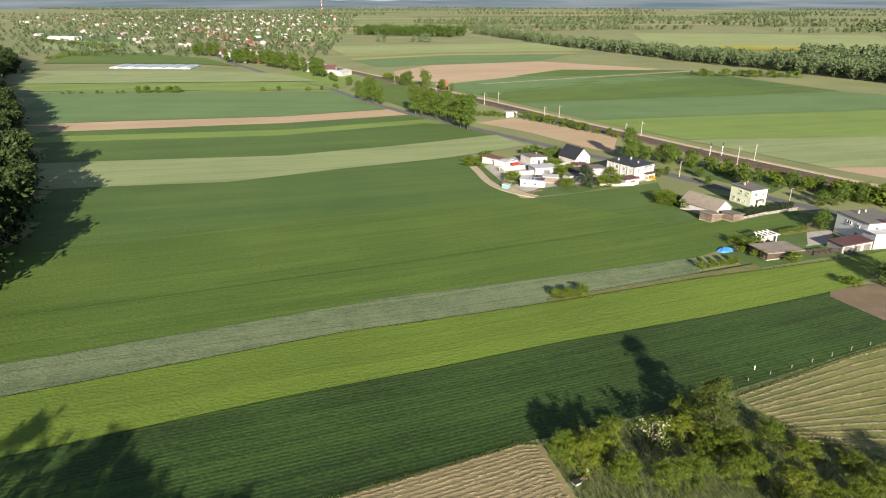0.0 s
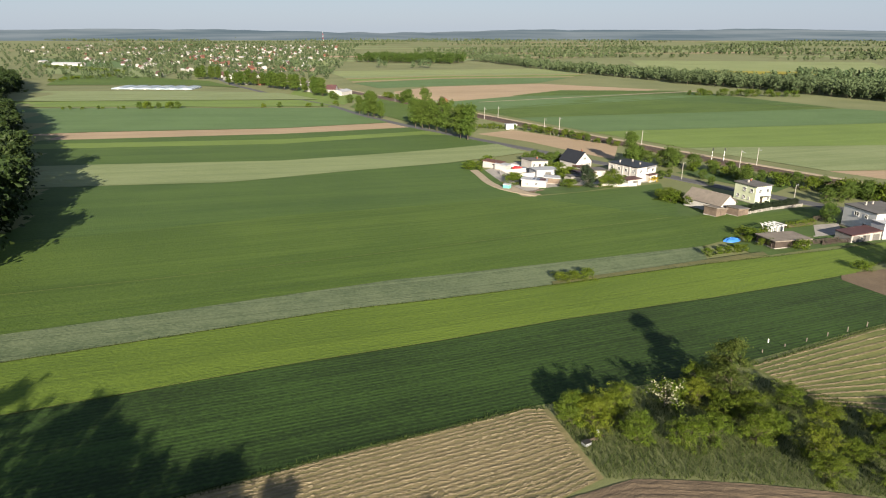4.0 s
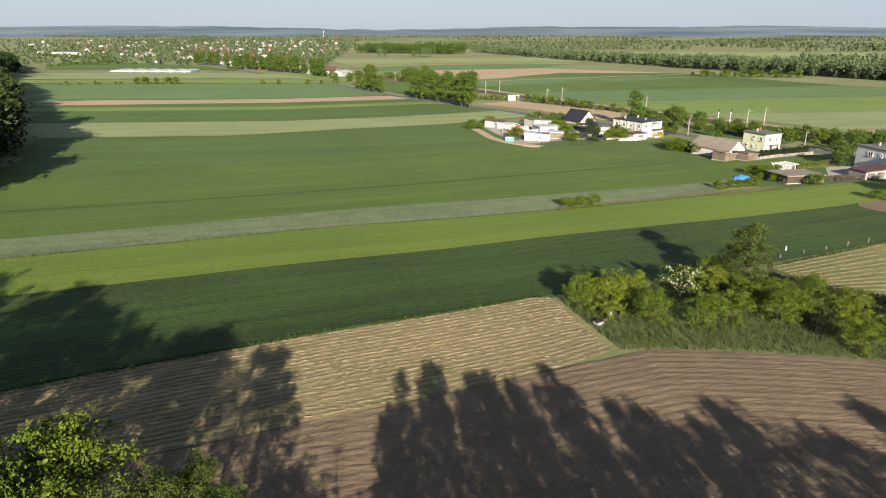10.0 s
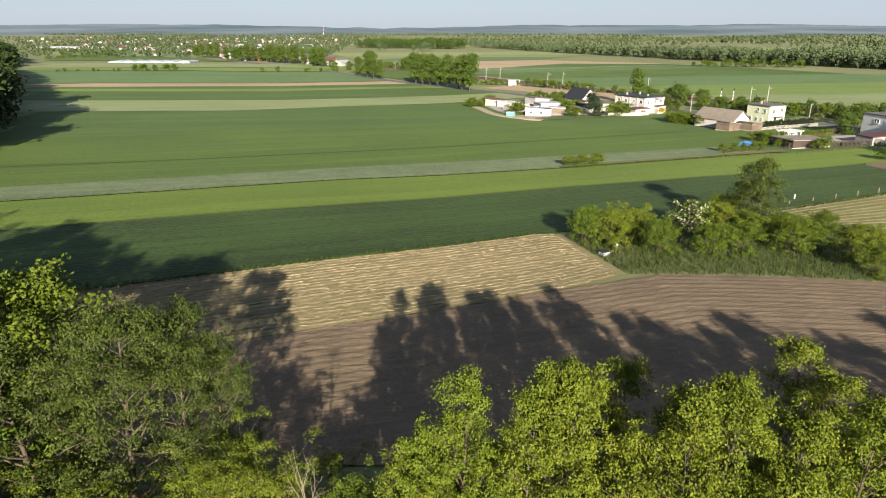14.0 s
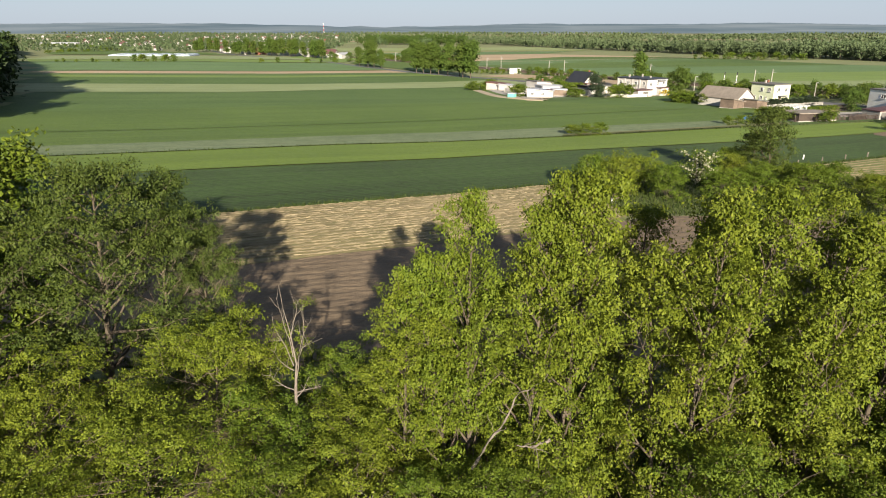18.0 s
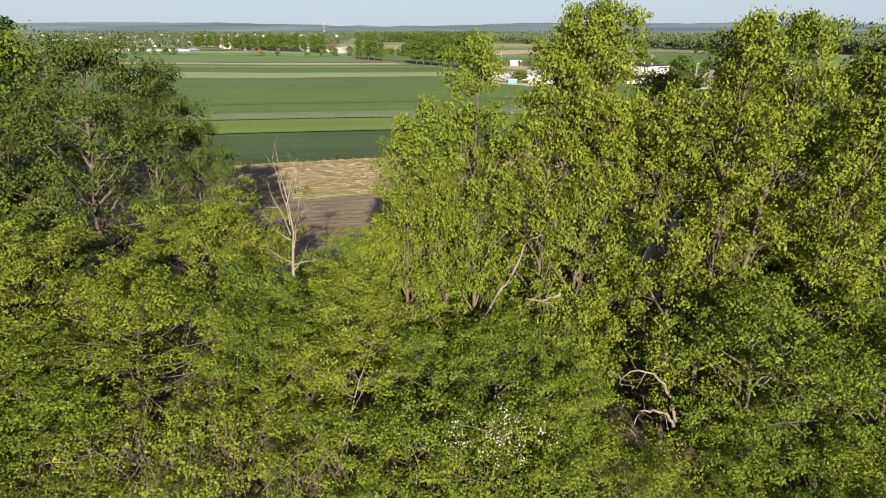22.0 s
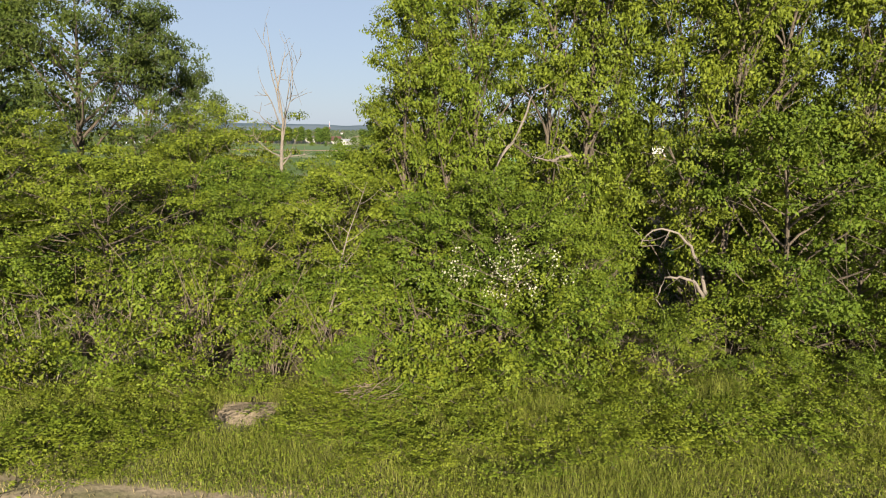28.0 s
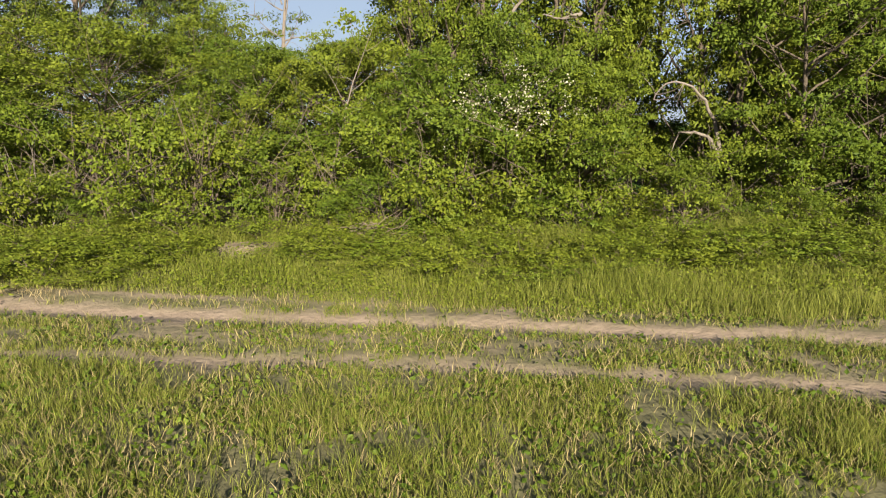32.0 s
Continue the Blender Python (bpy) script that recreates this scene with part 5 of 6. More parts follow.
for u in np.linspace(0, 1, 12):
    hb.append((54 + 42 * u + rng.uniform(-1, 1), 412 - 62 * u, rng.uniform(3, 6)))
for u in np.linspace(0, 1, 9):
    hb.append((22 + 26 * u, 425 - 8 * u, rng.uniform(3, 5)))
for u in np.linspace(0, 1, 14):
    hb.append((110 + 52 * u + rng.uniform(-3, 3), 281 - 68 * u + rng.uniform(-3, 3), rng.uniform(4.5, 7.5)))
for u in np.linspace(0, 1, 9):
    hb.append((122 + 32 * u + rng.uniform(-3, 3), 282 - 45 * u + rng.uniform(-3, 3), rng.uniform(4, 7)))
for u in np.linspace(0, 1, 10):
    hb.append((150 + 16 * u + rng.uniform(-3, 3), 232 - 16 * u + rng.uniform(-3, 3), rng.uniform(5, 8)))
for u in np.linspace(0, 1, 16):
    hb.append((250 + 95 * u + rng.uniform(-3, 3), 665 - 25 * u + rng.uniform(-6, 6), rng.uniform(5, 9)))
grove(["hedge", "garden"], hb, "bushes along road and railway")

# orchard rows on the slope before the village
grove(["hedge"], [(-500 + 34 * u + rng.uniform(-3, 3), 850 + 124 * u + rng.uniform(-3, 3), rng.uniform(4, 6)) for u in np.linspace(0, 1, 14)] +
      [(-719 + 226 * u + rng.uniform(-4, 4), 1215 - 178 * u + rng.uniform(-4, 4), rng.uniform(4, 7)) for u in np.linspace(0, 1, 26)], "orchard bushes before the village")

# wooded slope
sl_ = []
for y in np.arange(84, 860, 10.5):
    for d in (5, 14, 24, 36):
        if y > 420 and d > 20:
            continue
        x = wood_edge(y) - d + rng.uniform(-4, 4)
        if -x > 0.70 * y + 60:
            continue
        sl_.append((x, y + rng.uniform(-5, 5), rng.uniform(15, 22)))
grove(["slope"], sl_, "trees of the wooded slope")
grove(["hedge"], [(wood_edge(y) + 3 + rng.uniform(-2, 3), y, rng.uniform(2, 4)) for y in np.arange(520, 860, 22)], "bushes at the wood's foot")


def wood(name, spots, height, cards, card, rng, label, material):
    """Many far trees as one stuff: for each a short stem and a crown of leaf clumps on an uneven egg."""
    cs, vs, fs, k = [], [], [], 0
    for x, y in spots:
        h = height * rng.uniform(0.7, 1.25)
        w = h * rng.uniform(0.26, 0.38)
        n = int(cards * rng.uniform(0.8, 1.2))
        p = rng.normal(size=(n, 3))
        p /= np.linalg.norm(p, axis=1)[:, None]
        p *= rng.uniform(0.55, 1.05, (n, 1))
        g = ground_z(x, y)
        cs.append(p * (w, w, h * 0.42) + (x, y, g + h * 0.55))
        v, f = tube([(x, y, g - 0.5), (x, y, g + h * 0.5)], [h * 0.015, h * 0.01], 4)
        vs.append(v)
        fs.append(f + k)
        k += len(v)
    ob = thing(name, (0, 0, 0), 0, label, "wood", kind="stuff")
    link("trunks", from_arrays("trunks", np.concatenate(vs), np.concatenate(fs)), M["bark"], ob)
    link("crowns", leaves_mesh("crowns", np.concatenate(cs), card, rng, 0.1, 0.9), material, ob)
    return ob


def band(x0, y0, x1, y1, depth, step, rng, gap=0.0):
    """Spots along a line, several rows deep."""
    out = []
    ln = math.hypot(x1 - x0, y1 - y0)
    nx, ny = -(y1 - y0) / ln, (x1 - x0) / ln
    for s in np.arange(0, ln, step):
        for d in np.arange(0, abs(depth), step):
            x = x0 + (x1 - x0) * s / ln + nx * d + rng.uniform(-0.5, 0.5) * step
            y = y0 + (y1 - y0) * s / ln + ny * d + rng.uniform(-0.5, 0.5) * step
            if noise.noise((x * 0.012, y * 0.012, 6.0)) > gap - 0.6 + 0.0:
                out.append((x, y))
    return out


near_w = band(345, 735, 420, 560, -70, 8.5, rng) + band(290, 830, 345, 735, -60, 8.5, rng) + band(420, 560, 560, 500, -10, 8.5, rng) + [(x, y) for x, y in band(420, 600, 620, 560, 60, 9, rng)]
wood("far_wood", near_w, 15, 140, 1.7, rng, "mixed green wood at the edge of the plain", M["hazed_leaf"])
wood("far_wood", band(190, 1080, 300, 830, -60, 10, rng) + band(70, 1500, 190, 1080, -40, 12, rng), 14, 70, 2.2, rng, "winding belt of trees along the meadows", M["hazed_leaf"])
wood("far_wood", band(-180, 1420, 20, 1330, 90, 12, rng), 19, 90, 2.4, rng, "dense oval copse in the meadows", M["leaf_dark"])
wood("far_wood", [(-110, 1190), (-100, 1195), (-50, 1190), (-38, 1185), (-30, 1195), (-22, 1180), (-270, 1130), (-262, 1126), (-235, 1080)], 16, 70, 2.6, rng, "scattered old trees in the meadow", M["hazed_leaf"])
fw = []
for q in range(44):
    y = 1500 * (4300 / 1500) ** (q / 43.0)
    x = rng.uniform(-0.62, 0.72) * y
    if x < -0.15 * y and y < 2500:
        x = rng.uniform(0.0, 0.72) * y
    fw += band(x, y, x + rng.uniform(150, 620) * (0.7 + y / 4000), y + rng.uniform(-60, 60), rng.uniform(15, 34), 17, rng)
wood("far_wood", fw, 11, 16, 5.0, rng, "bands of trees across the distant plain", M["hazed_leaf"])
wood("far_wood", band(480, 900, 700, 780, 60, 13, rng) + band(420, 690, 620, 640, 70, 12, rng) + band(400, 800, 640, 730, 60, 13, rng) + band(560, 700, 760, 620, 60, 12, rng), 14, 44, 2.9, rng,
     "broken woods beyond the grain fields", M["hazed_leaf"])
# ---------------------------------------------------------------- road, railway and their masts
def ribbon(line, width, lift, name, material, label, category, kind_="structure", thick=0.15):
    p = np.array(line, dtype=float)
    d = np.concatenate([[0], np.cumsum(np.linalg.norm(np.diff(p, axis=0), axis=1))])
    n = int(d[-1] / 6) + 2
    u = np.linspace(0, d[-1], n)
    c = np.stack([np.interp(u, d, p[:, 0]), np.interp(u, d, p[:, 1])], 1)
    for _ in range(4):
        c[1:-1] = (c[:-2] + 2 * c[1:-1] + c[2:]) / 4
    t = np.gradient(c, axis=0)
    t /= np.linalg.norm(t, axis=1)[:, None]
    nn = np.stack([-t[:, 1], t[:, 0]], 1) * width / 2
    v, f = [], []
    for q in range(n):
        for s, dz in ((1.25, -thick - 0.4), (1, 0), (-1, 0), (-1.25, -thick - 0.4)):
            x, y = c[q] + nn[q] * s
            v.append((x, y, ground_z(*c[q]) + lift + dz))
    for q in range(n - 1):
        for r in range(3):
            f.append((q * 4 + r, q * 4 + 4 + r, q * 4 + 5 + r, q * 4 + 1 + r))
    ob = link(name, from_arrays(name, np.array(v), np.array(f)), material)
    return tagged(ob, label, category, kind=kind_), c


ROAD = [(-330, 960), (-240, 780), (-165, 650), (-90, 545), (-61, 486), (-20, 428), (20, 376), (46, 339), (73.6, 301), (93, 273), (101, 260), (122, 228), (137, 208), (165, 172), (190, 140)]
RAIL = [(-900, 2200), (-480, 1400), (-308, 1085), (-134, 757), (-36, 593), (9, 521), (30, 484), (81.5, 390), (106.5, 346), (131, 301), (155, 262), (175, 228), (230, 140), (290, 40)]
ribbon(ROAD, 5.5, 0.30, "road", M["asphalt"], "grey asphalt country road", "road")
ribbon(RAIL, 9.0, 0.7, "railway_bed", M["ballast"], "brown ballast bed of a double-track railway", "railway", thick=0.8)
ribbon([(x + 8, y + 5) for x, y in RAIL], 2.4, 0.30, "service_track", M["sand"], "pale service path along the railway", "path")
for off in (-3.0, -1.5, 1.5, 3.0):
    ribbon([(x + off * 0.86, y + off * 0.5) for x, y in RAIL[4:]], 0.14, 0.88, "rail", M["rail"], "rusty steel rail on ballast", "rail", thick=0.0)
rr = np.array(RAIL[4:12])


def mast(x, y, h=8.5):
    t = thing("railway_mast", (x, y, ground_z(x, y)), 28, "slim concrete catenary mast beside the railway", "mast", "railway masts")
    b = bmesh.new()
    bmesh.ops.create_cone(b, cap_ends=True, segments=6, radius1=0.22, radius2=0.13, depth=h + 0.6, matrix=Matrix.Translation((0, 0, h / 2 - 0.3)))
    part("post", b, M["concrete"], t)
    part("arm", box(1.3, 0, h - 1.4, 2.6, 0.08, 0.08), M["steel"], t)
    part("brace", box(0.7, 0, h - 0.8, 1.5, 0.06, 0.06), M["steel"], t)
    return t


for u in np.linspace(0, 1, 7):
    d = np.concatenate([[0], np.cumsum(np.linalg.norm(np.diff(rr, axis=0), axis=1))])
    x, y = np.interp(u * d[-1], d, rr[:, 0]), np.interp(u * d[-1], d, rr[:, 1])
    mast(x - 5.2, y - 3.0)
    mast(x + 5.2, y + 3.0)


def signal(x, y):
    t = thing("railway_signal", (x, y, ground_z(x, y)), 20, "white-banded railway signal post", "signal")
    b = bmesh.new()
    bmesh.ops.create_cone(b, cap_ends=True, segments=8, radius1=0.14, radius2=0.10, depth=7, matrix=Matrix.Translation((0, 0, 3.4)))
    part("post", b, M["light_roof"], t)
    for q in range(3):
        part("band", box(0, 0, 1.6 + 1.5 * q, 0.32, 0.32, 0.7, 0.05), M["white_paint"], t)
    part("head", box(0, -0.2, 5.6, 0.42, 0.3, 1.3, 0.06), M["black"], t)


signal(127.2, 300.7)
signal(132.8, 300.7)


def street_lamp(x, y, turn):
    t = thing("street_lamp", (x, y, ground_z(x, y)), turn, "grey concrete street lamp beside the road", "street lamp", "street lamps")
    b = bmesh.new()
    bmesh.ops.create_cone(b, cap_ends=True, segments=6, radius1=0.16, radius2=0.09, depth=7.4, matrix=Matrix.Translation((0, 0, 3.4)))
    part("post", b, M["concrete"], t)
    part("arm", box(0.6, 0, 6.9, 1.3, 0.07, 0.07), M["steel"], t)
    part("lamp_head", box(1.3, 0, 6.8, 0.7, 0.28, 0.16, 0.04), M["light_roof"], t)


for x, y in ((122.5, 217.5), (99.5, 262)):
    street_lamp(x, y, 40)


# ---------------------------------------------------------------- buildings
def window(parent, x, y, z, w, h, turn, depth=0.10):
    """A window set on a wall that faces turn (0: towards -y)."""
    e = new("window")
    e.empty_display_size = 0.2
    e.parent = parent
    e.matrix_basis = pose(x, y, z, 0, 0, turn)
    bm_ = bmesh.new()
    for bx, bz, sx, sz in ((0, 0, w + 0.16, 0.09), (0, h - 0.01, w + 0.16, 0.09), (-w / 2, 0, 0.09, h), (w / 2, 0, 0.09, h), (0, 0, 0.07, h)):
        add_box(bm_, bx, -0.03, bz, sx, depth, sz)
    part("frame", bm_, M["white_paint"], e)
    part("pane", box(0, -0.005, 0.03, w, 0.04, h - 0.04), M["glass"], e)
    part("sill", box(0, -0.10, -0.07, w + 0.25, 0.2, 0.05), M["light_roof"], e)


def door(parent, x, y, z, w, h, turn, material):
    e = new("door")
    e.empty_display_size = 0.2
    e.parent = parent
    e.matrix_basis = pose(x, y, z, 0, 0, turn)
    part("leaf", box(0, -0.02, 0.02, w, 0.06, h), material, e)
    part("handle", box(w * 0.38, -0.08, h * 0.48, 0.12, 0.05, 0.04), M["steel"], e)


def chimney(parent, x, y, z, h, material, w=0.5):
    c = part("chimney", box(x, y, z, w, w, h, 0.02), material, parent)
    part("cap", box(x, y, z + h, w + 0.12, w + 0.12, 0.08), M["concrete"], c)


def flat_house(at, turn, w, d, h, wall, roof, label, wins=(), doors=(), over=0.35, chimneys=(), slope=0.0, name="house", category="house"):
    """A box-shaped house, w along x and d along y from its middle, with an overhanging roof slab."""
    t = thing(name, at, turn, label, category)
    part("wall", box(0, 0, -0.8, w, d, h + 0.8), wall, t)
    part("plinth", box(0, 0, -0.8, w + 0.08, d + 0.08, 1.25), M["concrete"], t)
    part("roof", prism([(-w / 2 - over, h + slope), (w / 2 + over, h), (w / 2 + over, h + 0.28), (-w / 2 - over, h + 0.28 + slope)], -d / 2 - over, d / 2 + over), roof, t)
    if slope:
        part("gable", prism([(-w / 2, h - 0.02), (w / 2, h - 0.02), (-w / 2, h + slope - 0.02)], -d / 2, d / 2), wall, t)
    for x, y, z, ww, hh, tu in wins:
        window(t, x, y, z, ww, hh, tu)
    for x, y, z, ww, hh, tu, mk_ in doors:
        door(t, x, y, z, ww, hh, tu, M[mk_])
    for x, y, z, hh, mk_ in chimneys:
        chimney(t, x, y, z, hh, M[mk_])
    return t


def gable_house(at, turn, w, d, h, ridge, wall, roof, label, wins=(), doors=(), over=0.4, chimneys=(), name="house", category="house"):
    """The ridge runs along y."""
    t = thing(name, at, turn, label, category)
    part("wall", prism([(-w / 2, -0.8), (w / 2, -0.8), (w / 2, h), (0, ridge), (-w / 2, h)], -d / 2, d / 2), wall, t)
    k = (ridge - h) / (w / 2)
    for s in (-1, 1):
        o = prism([(0, ridge + 0.02), (s * (w / 2 + over), h - over * k + 0.02), (s * (w / 2 + over), h - over * k + 0.20), (0, ridge + 0.20)], -d / 2 - over, d / 2 + over)
        part("roof", o, roof, t)
    for x, y, z, ww, hh, tu in wins:
        window(t, x, y, z, ww, hh, tu)
    for x, y, z, ww, hh, tu, mk_ in doors:
        door(t, x, y, z, ww, hh, tu, M[mk_])
    for x, y, z, hh, mk_ in chimneys:
        chimney(t, x, y, z, hh, M[mk_])
    return t


def G(x, y):
    return (x, y, ground_z(x, y))


# yellow house: corners about (104, 224), (110, 217) and (116, 220)
yh = flat_house(G(110.6, 223.4), 22, 7.2, 9.4, 6.3, M["cream"], M["grey_roof"], "pale yellow two-storey house with a shallow grey roof",
                wins=[(-3.6, -2.9, 4.0, 1.1, 1.25, -90), (-3.6, 0.2, 4.0, 1.1, 1.25, -90), (-3.6, 0.2, 1.2, 1.1, 1.25, -90), (-3.6, -2.0, 1.4, 0.6, 0.9, -90), (-3.6, 2.9, 1.2, 1.1, 1.25, -90),
                      (-1.6, -4.7, 4.0, 1.1, 1.3, 0), (1.8, -4.7, 4.0, 1.1, 1.3, 0), (2.4, -4.7, 1.2, 1.0, 1.2, 0)], doors=[(-0.6, -4.7, 0.3, 1.1, 2.1, 0, "dark_wood")],
                chimneys=[(-1.0, 1.5, 6.5, 0.9, "concrete"), (1.4, 2.6, 6.5, 0.9, "brick")], slope=0.0)
part("porch_roof", box(0.2, -5.4, 2.7, 3.6, 1.6, 0.18, 0.02), M["grey_roof"], yh)
for s in (-1.4, 1.8):
    part("porch_post", box(s, -6.0, -0.3, 0.14, 0.14, 3.0), M["cream"], yh)
part("porch_step", box(-0.4, -5.4, -0.4, 2.2, 1.4, 0.6, 0.02), M["concrete"], yh)

# barn with lean-tos
gable_house(G(91.4, 213.0), 33, 8.4, 14.0, 3.0, 5.8, M["white"], M["old_roof"], "old whitewashed barn under a grey fibre-cement roof",
            wins=[(-4.0, 3.0, 1.4, 0.9, 0.7, -90), (-4.0, 5.0, 1.4, 0.9, 0.7, -90)], doors=[(-4.0, 1.2, 0, 1.4, 2.0, -90, "dark_wood")], name="barn", category="barn")
for x, y, w, d, h, s, tu, mk_ in ((89.6, 203.6, 5.4, 4.6, 2.0, 1.1, 33, "old_roof"), (97.0, 204.0, 5.6, 4.4, 2.0, 0.8, 33, "grey_roof")):
    sh = flat_house(G(x, y), tu, w, d, h, M["plank"], M[mk_], "weathered plank lean-to beside the barn", slope=s, name="lean_to", category="shed")
    for q in range(int(w / 0.5)):
        part("plank", box(-w / 2 + 0.25 + q * 0.5, -d / 2 - 0.05, 0, 0.42, 0.05, h - 0.1), M["plank"], sh)

# white house
wh = flat_house(G(79.3, 264.2), 34, 11.5, 15.0, 6.3, M["white"], M["dark_roof"], "large white two-storey house with a dark flat-pitched roof",
                wins=[(-5.75, y, z, 1.2, 1.4, -90) for y in (-5.6, -1.9, 1.9, 5.6) for z in (1.0, 3.9)] + [(-3.8, -7.5, 3.9, 1.2, 1.4, 0), (-3.8, -7.5, 1.0, 1.2, 1.4, 0), (0.2, -7.5, 3.9, 0.9, 2.1, 0), (3.6, -7.5, 3.9, 1.2, 1.4, 0)],
                chimneys=[(-3.0, 4.0, 6.5, 1.0, "concrete"), (2.6, 2.2, 6.5, 1.0, "concrete"), (0.5, -3.5, 6.5, 0.7, "concrete")])
for y in (-7.2, -3.7, 0, 3.7, 7.2):
    part("pilaster", box(-5.85, y, 0.4, 0.25, 0.5, 5.9), M["white"], wh)
part("bay", box(2.0, -8.5, -0.8, 4.4, 2.2, 3.8), M["white"], wh)
part("bay_roof", box(2.0, -8.6, 3.0, 5.0, 2.7, 0.25, 0.03), M["maroon"], wh)
window(wh, 1.0, -9.6, 1.1, 1.2, 1.4, 0)
window(wh, 3.0, -9.6, 1.1, 1.2, 1.4, 0)
part("canopy", box(2.0, -8.2, 5.9, 4.4, 1.8, 0.2), M["light_roof"], wh)
flat_house(G(75.5, 251.8), 24, 6.5, 4.6, 2.5, M["white"], M["maroon"], "white garage with a dark flat roof beside the house", doors=[(0.4, -2.3, 0, 2.4, 2.0, 0, "grey_roof")], name="garage", category="garage")

# farmyard
gable_house(G(61.2, 290.6), 31, 9.0, 11.0, 3.2, 7.4, M["white"], M["dark_roof"], "white house under a steep black tiled roof",
            wins=[(-2.0, -6.0, 1.2, 1.1, 1.2, 0), (1.8, -6.0, 1.2, 1.1, 1.2, 0), (0, -6.0, 4.2, 1.0, 1.1, 0)], chimneys=[(1.2, -2.5, 6.2, 2.0, "brick")])
flat_house(G(42.5, 289.5), 27, 9.0, 8.0, 3.0, M["white"], M["grey_roof"], "white low farmhouse with a grey roof", wins=[(-3.0, -4.0, 1.2, 1.1, 1.2, 0), (3.0, -4.0, 1.2, 1.1, 1.2, 0)],
           doors=[(0, -4.0, 0, 1.1, 2.1, 0, "dark_wood")], chimneys=[(1.5, 0.5, 3.2, 1.3, "brick")], slope=0.9)
flat_house(G(24.0, 288.5), -35, 9.0, 4.6, 2.6, M["white"], M["red_roof"], "white shed with a red metal roof", slope=0.5, name="shed", category="shed")
flat_house(G(27.5, 283.5), -35, 6.0, 4.0, 2.3, M["white"], M["light_roof"], "white shed with a pale roof", slope=0.3, name="shed", category="shed")
flat_house(G(44.0, 270.5), 18, 10.5, 7.0, 2.7, M["light_roof"], M["light_roof"], "pale blue-grey flat-roofed workshop", doors=[(0, -3.5, 0, 2.6, 2.2, 0, "grey_roof")], slope=0.4, name="workshop", category="workshop")
ws = flat_house(G(36.8, 248.6), -14, 9.6, 4.8, 2.5, M["white"], M["light_roof"], "long white shed with solar panels on its roof", wins=[(-2.8, -2.4, 1.0, 1.0, 0.9, 0), (1.0, -2.4, 1.0, 1.0, 0.9, 0)], slope=0.5, name="shed", category="shed")
for q in range(3):
    part("solar_panel", box(-2.2 + q * 1.8, 0.2, 3.05 - 0.05 * q, 1.5, 2.6, 0.06), M["panel"], ws)
part("maroon_sheet", box(3.2, 0.1, 2.92, 2.4, 3.6, 0.08), M["maroon"], ws)
flat_house(G(44.6, 254.6), -8, 6.0, 4.4, 2.4, M["plank"], M["light_roof"], "wooden shed with a pale sheet roof", slope=0.3, name="shed", category="shed")
flat_house(G(59.0, 264.0), 24, 8.0, 6.4, 2.8, M["white"], M["maroon"], "low white outbuilding with a maroon roof", wins=[(-2, -3.2, 1.1, 1, 1, 0)], slope=0.5, name="outbuilding", category="outbuilding")
flat_house(G(54.0, 258.0), 24, 5.6, 5.0, 2.4, M["white"], M["grey_roof"], "small outbuilding with a flat grey roof", slope=0.3, name="outbuilding", category="outbuilding")
flat_house(G(66.0, 269.0), 24, 7.2, 6.0, 2.8, M["white"], M["grey_roof"], "white garage between the houses", slope=0.4, name="garage", category="garage")
flat_house(G(60.5, 272.5), 24, 6.2, 4.8, 3.1, M["white"], M["red_roof"], "small white outbuilding with a red roof", slope=0.6, name="outbuilding", category="outbuilding")
flat_house(G(45.0, 419.0), 10, 7.0, 4.0, 3.2, M["white_paint"], M["light_roof"], "white site cabin beside the railway", wins=[(-1.5, -2.0, 1.3, 1.0, 1.0, 0)], name="cabin", category="cabin")
gable_house(G(2.0, 566.0), 20, 6.5, 9.0, 4.2, 7.0, M["brick"], M["red_roof"], "brick crossing-keeper's house under trees")
ca = flat_house(G(25.6, 244.0), -30, 2.6, 2.0, 1.7, M["teal"], M["light_roof"], "small teal storage container on the path", over=0.05, name="container", category="container")

ribbon([(14.5, 281), (17.3, 270), (17.9, 258), (22, 245), (28.5, 234.5), (36, 231.4)], 3.2, 0.42, "yard_path", M["sand"], "pale sandy path round the farmyard", "path")
yard = sheet("yard", [(13, 277.5), (30, 230.8), (33, 229.6)], [(16.8, 279.5), (32.6, 238), (36, 233)], M["sand"], 0.16, "pale sandy farmyard path", 24, 8)
sheet("yard", [(17, 279), (33, 238), (60, 243)], [(36, 303), (62, 285), (78, 272)], M["concrete"], 0.15, "paved farmyard between the buildings", 20, 6)
sheet("lawn", [(34, 231.6), (54, 238.2), (68, 247)], [(38, 244), (52, 250), (67, 253)], M["lawn"], 0.20, "short lawn at the edge of the farmyard", 16, 5)


def wall_run(pts, h, material, label, name="garden_wall", th=0.22):
    for (x0, y0), (x1, y1) in zip(pts[:-1], pts[1:]):
        ln = math.hypot(x1 - x0, y1 - y0)
        mx, my = (x0 + x1) / 2, (y0 + y1) / 2
        t = thing(name, G(mx, my), math.degrees(math.atan2(y1 - y0, x1 - x0)), label, "wall")
        n = max(1, int(ln / 2.4))
        for q in range(n):
            part("panel", box(-ln / 2 + (q + 0.5) * ln / n, 0, -0.5, ln / n - 0.25, th * 0.7, h + 0.5), material, t)
        for q in range(n + 1):
            part("pillar", box(-ln / 2 + q * ln / n, 0, -0.5, 0.28, th + 0.08, h + 0.62, 0.02), material, t)


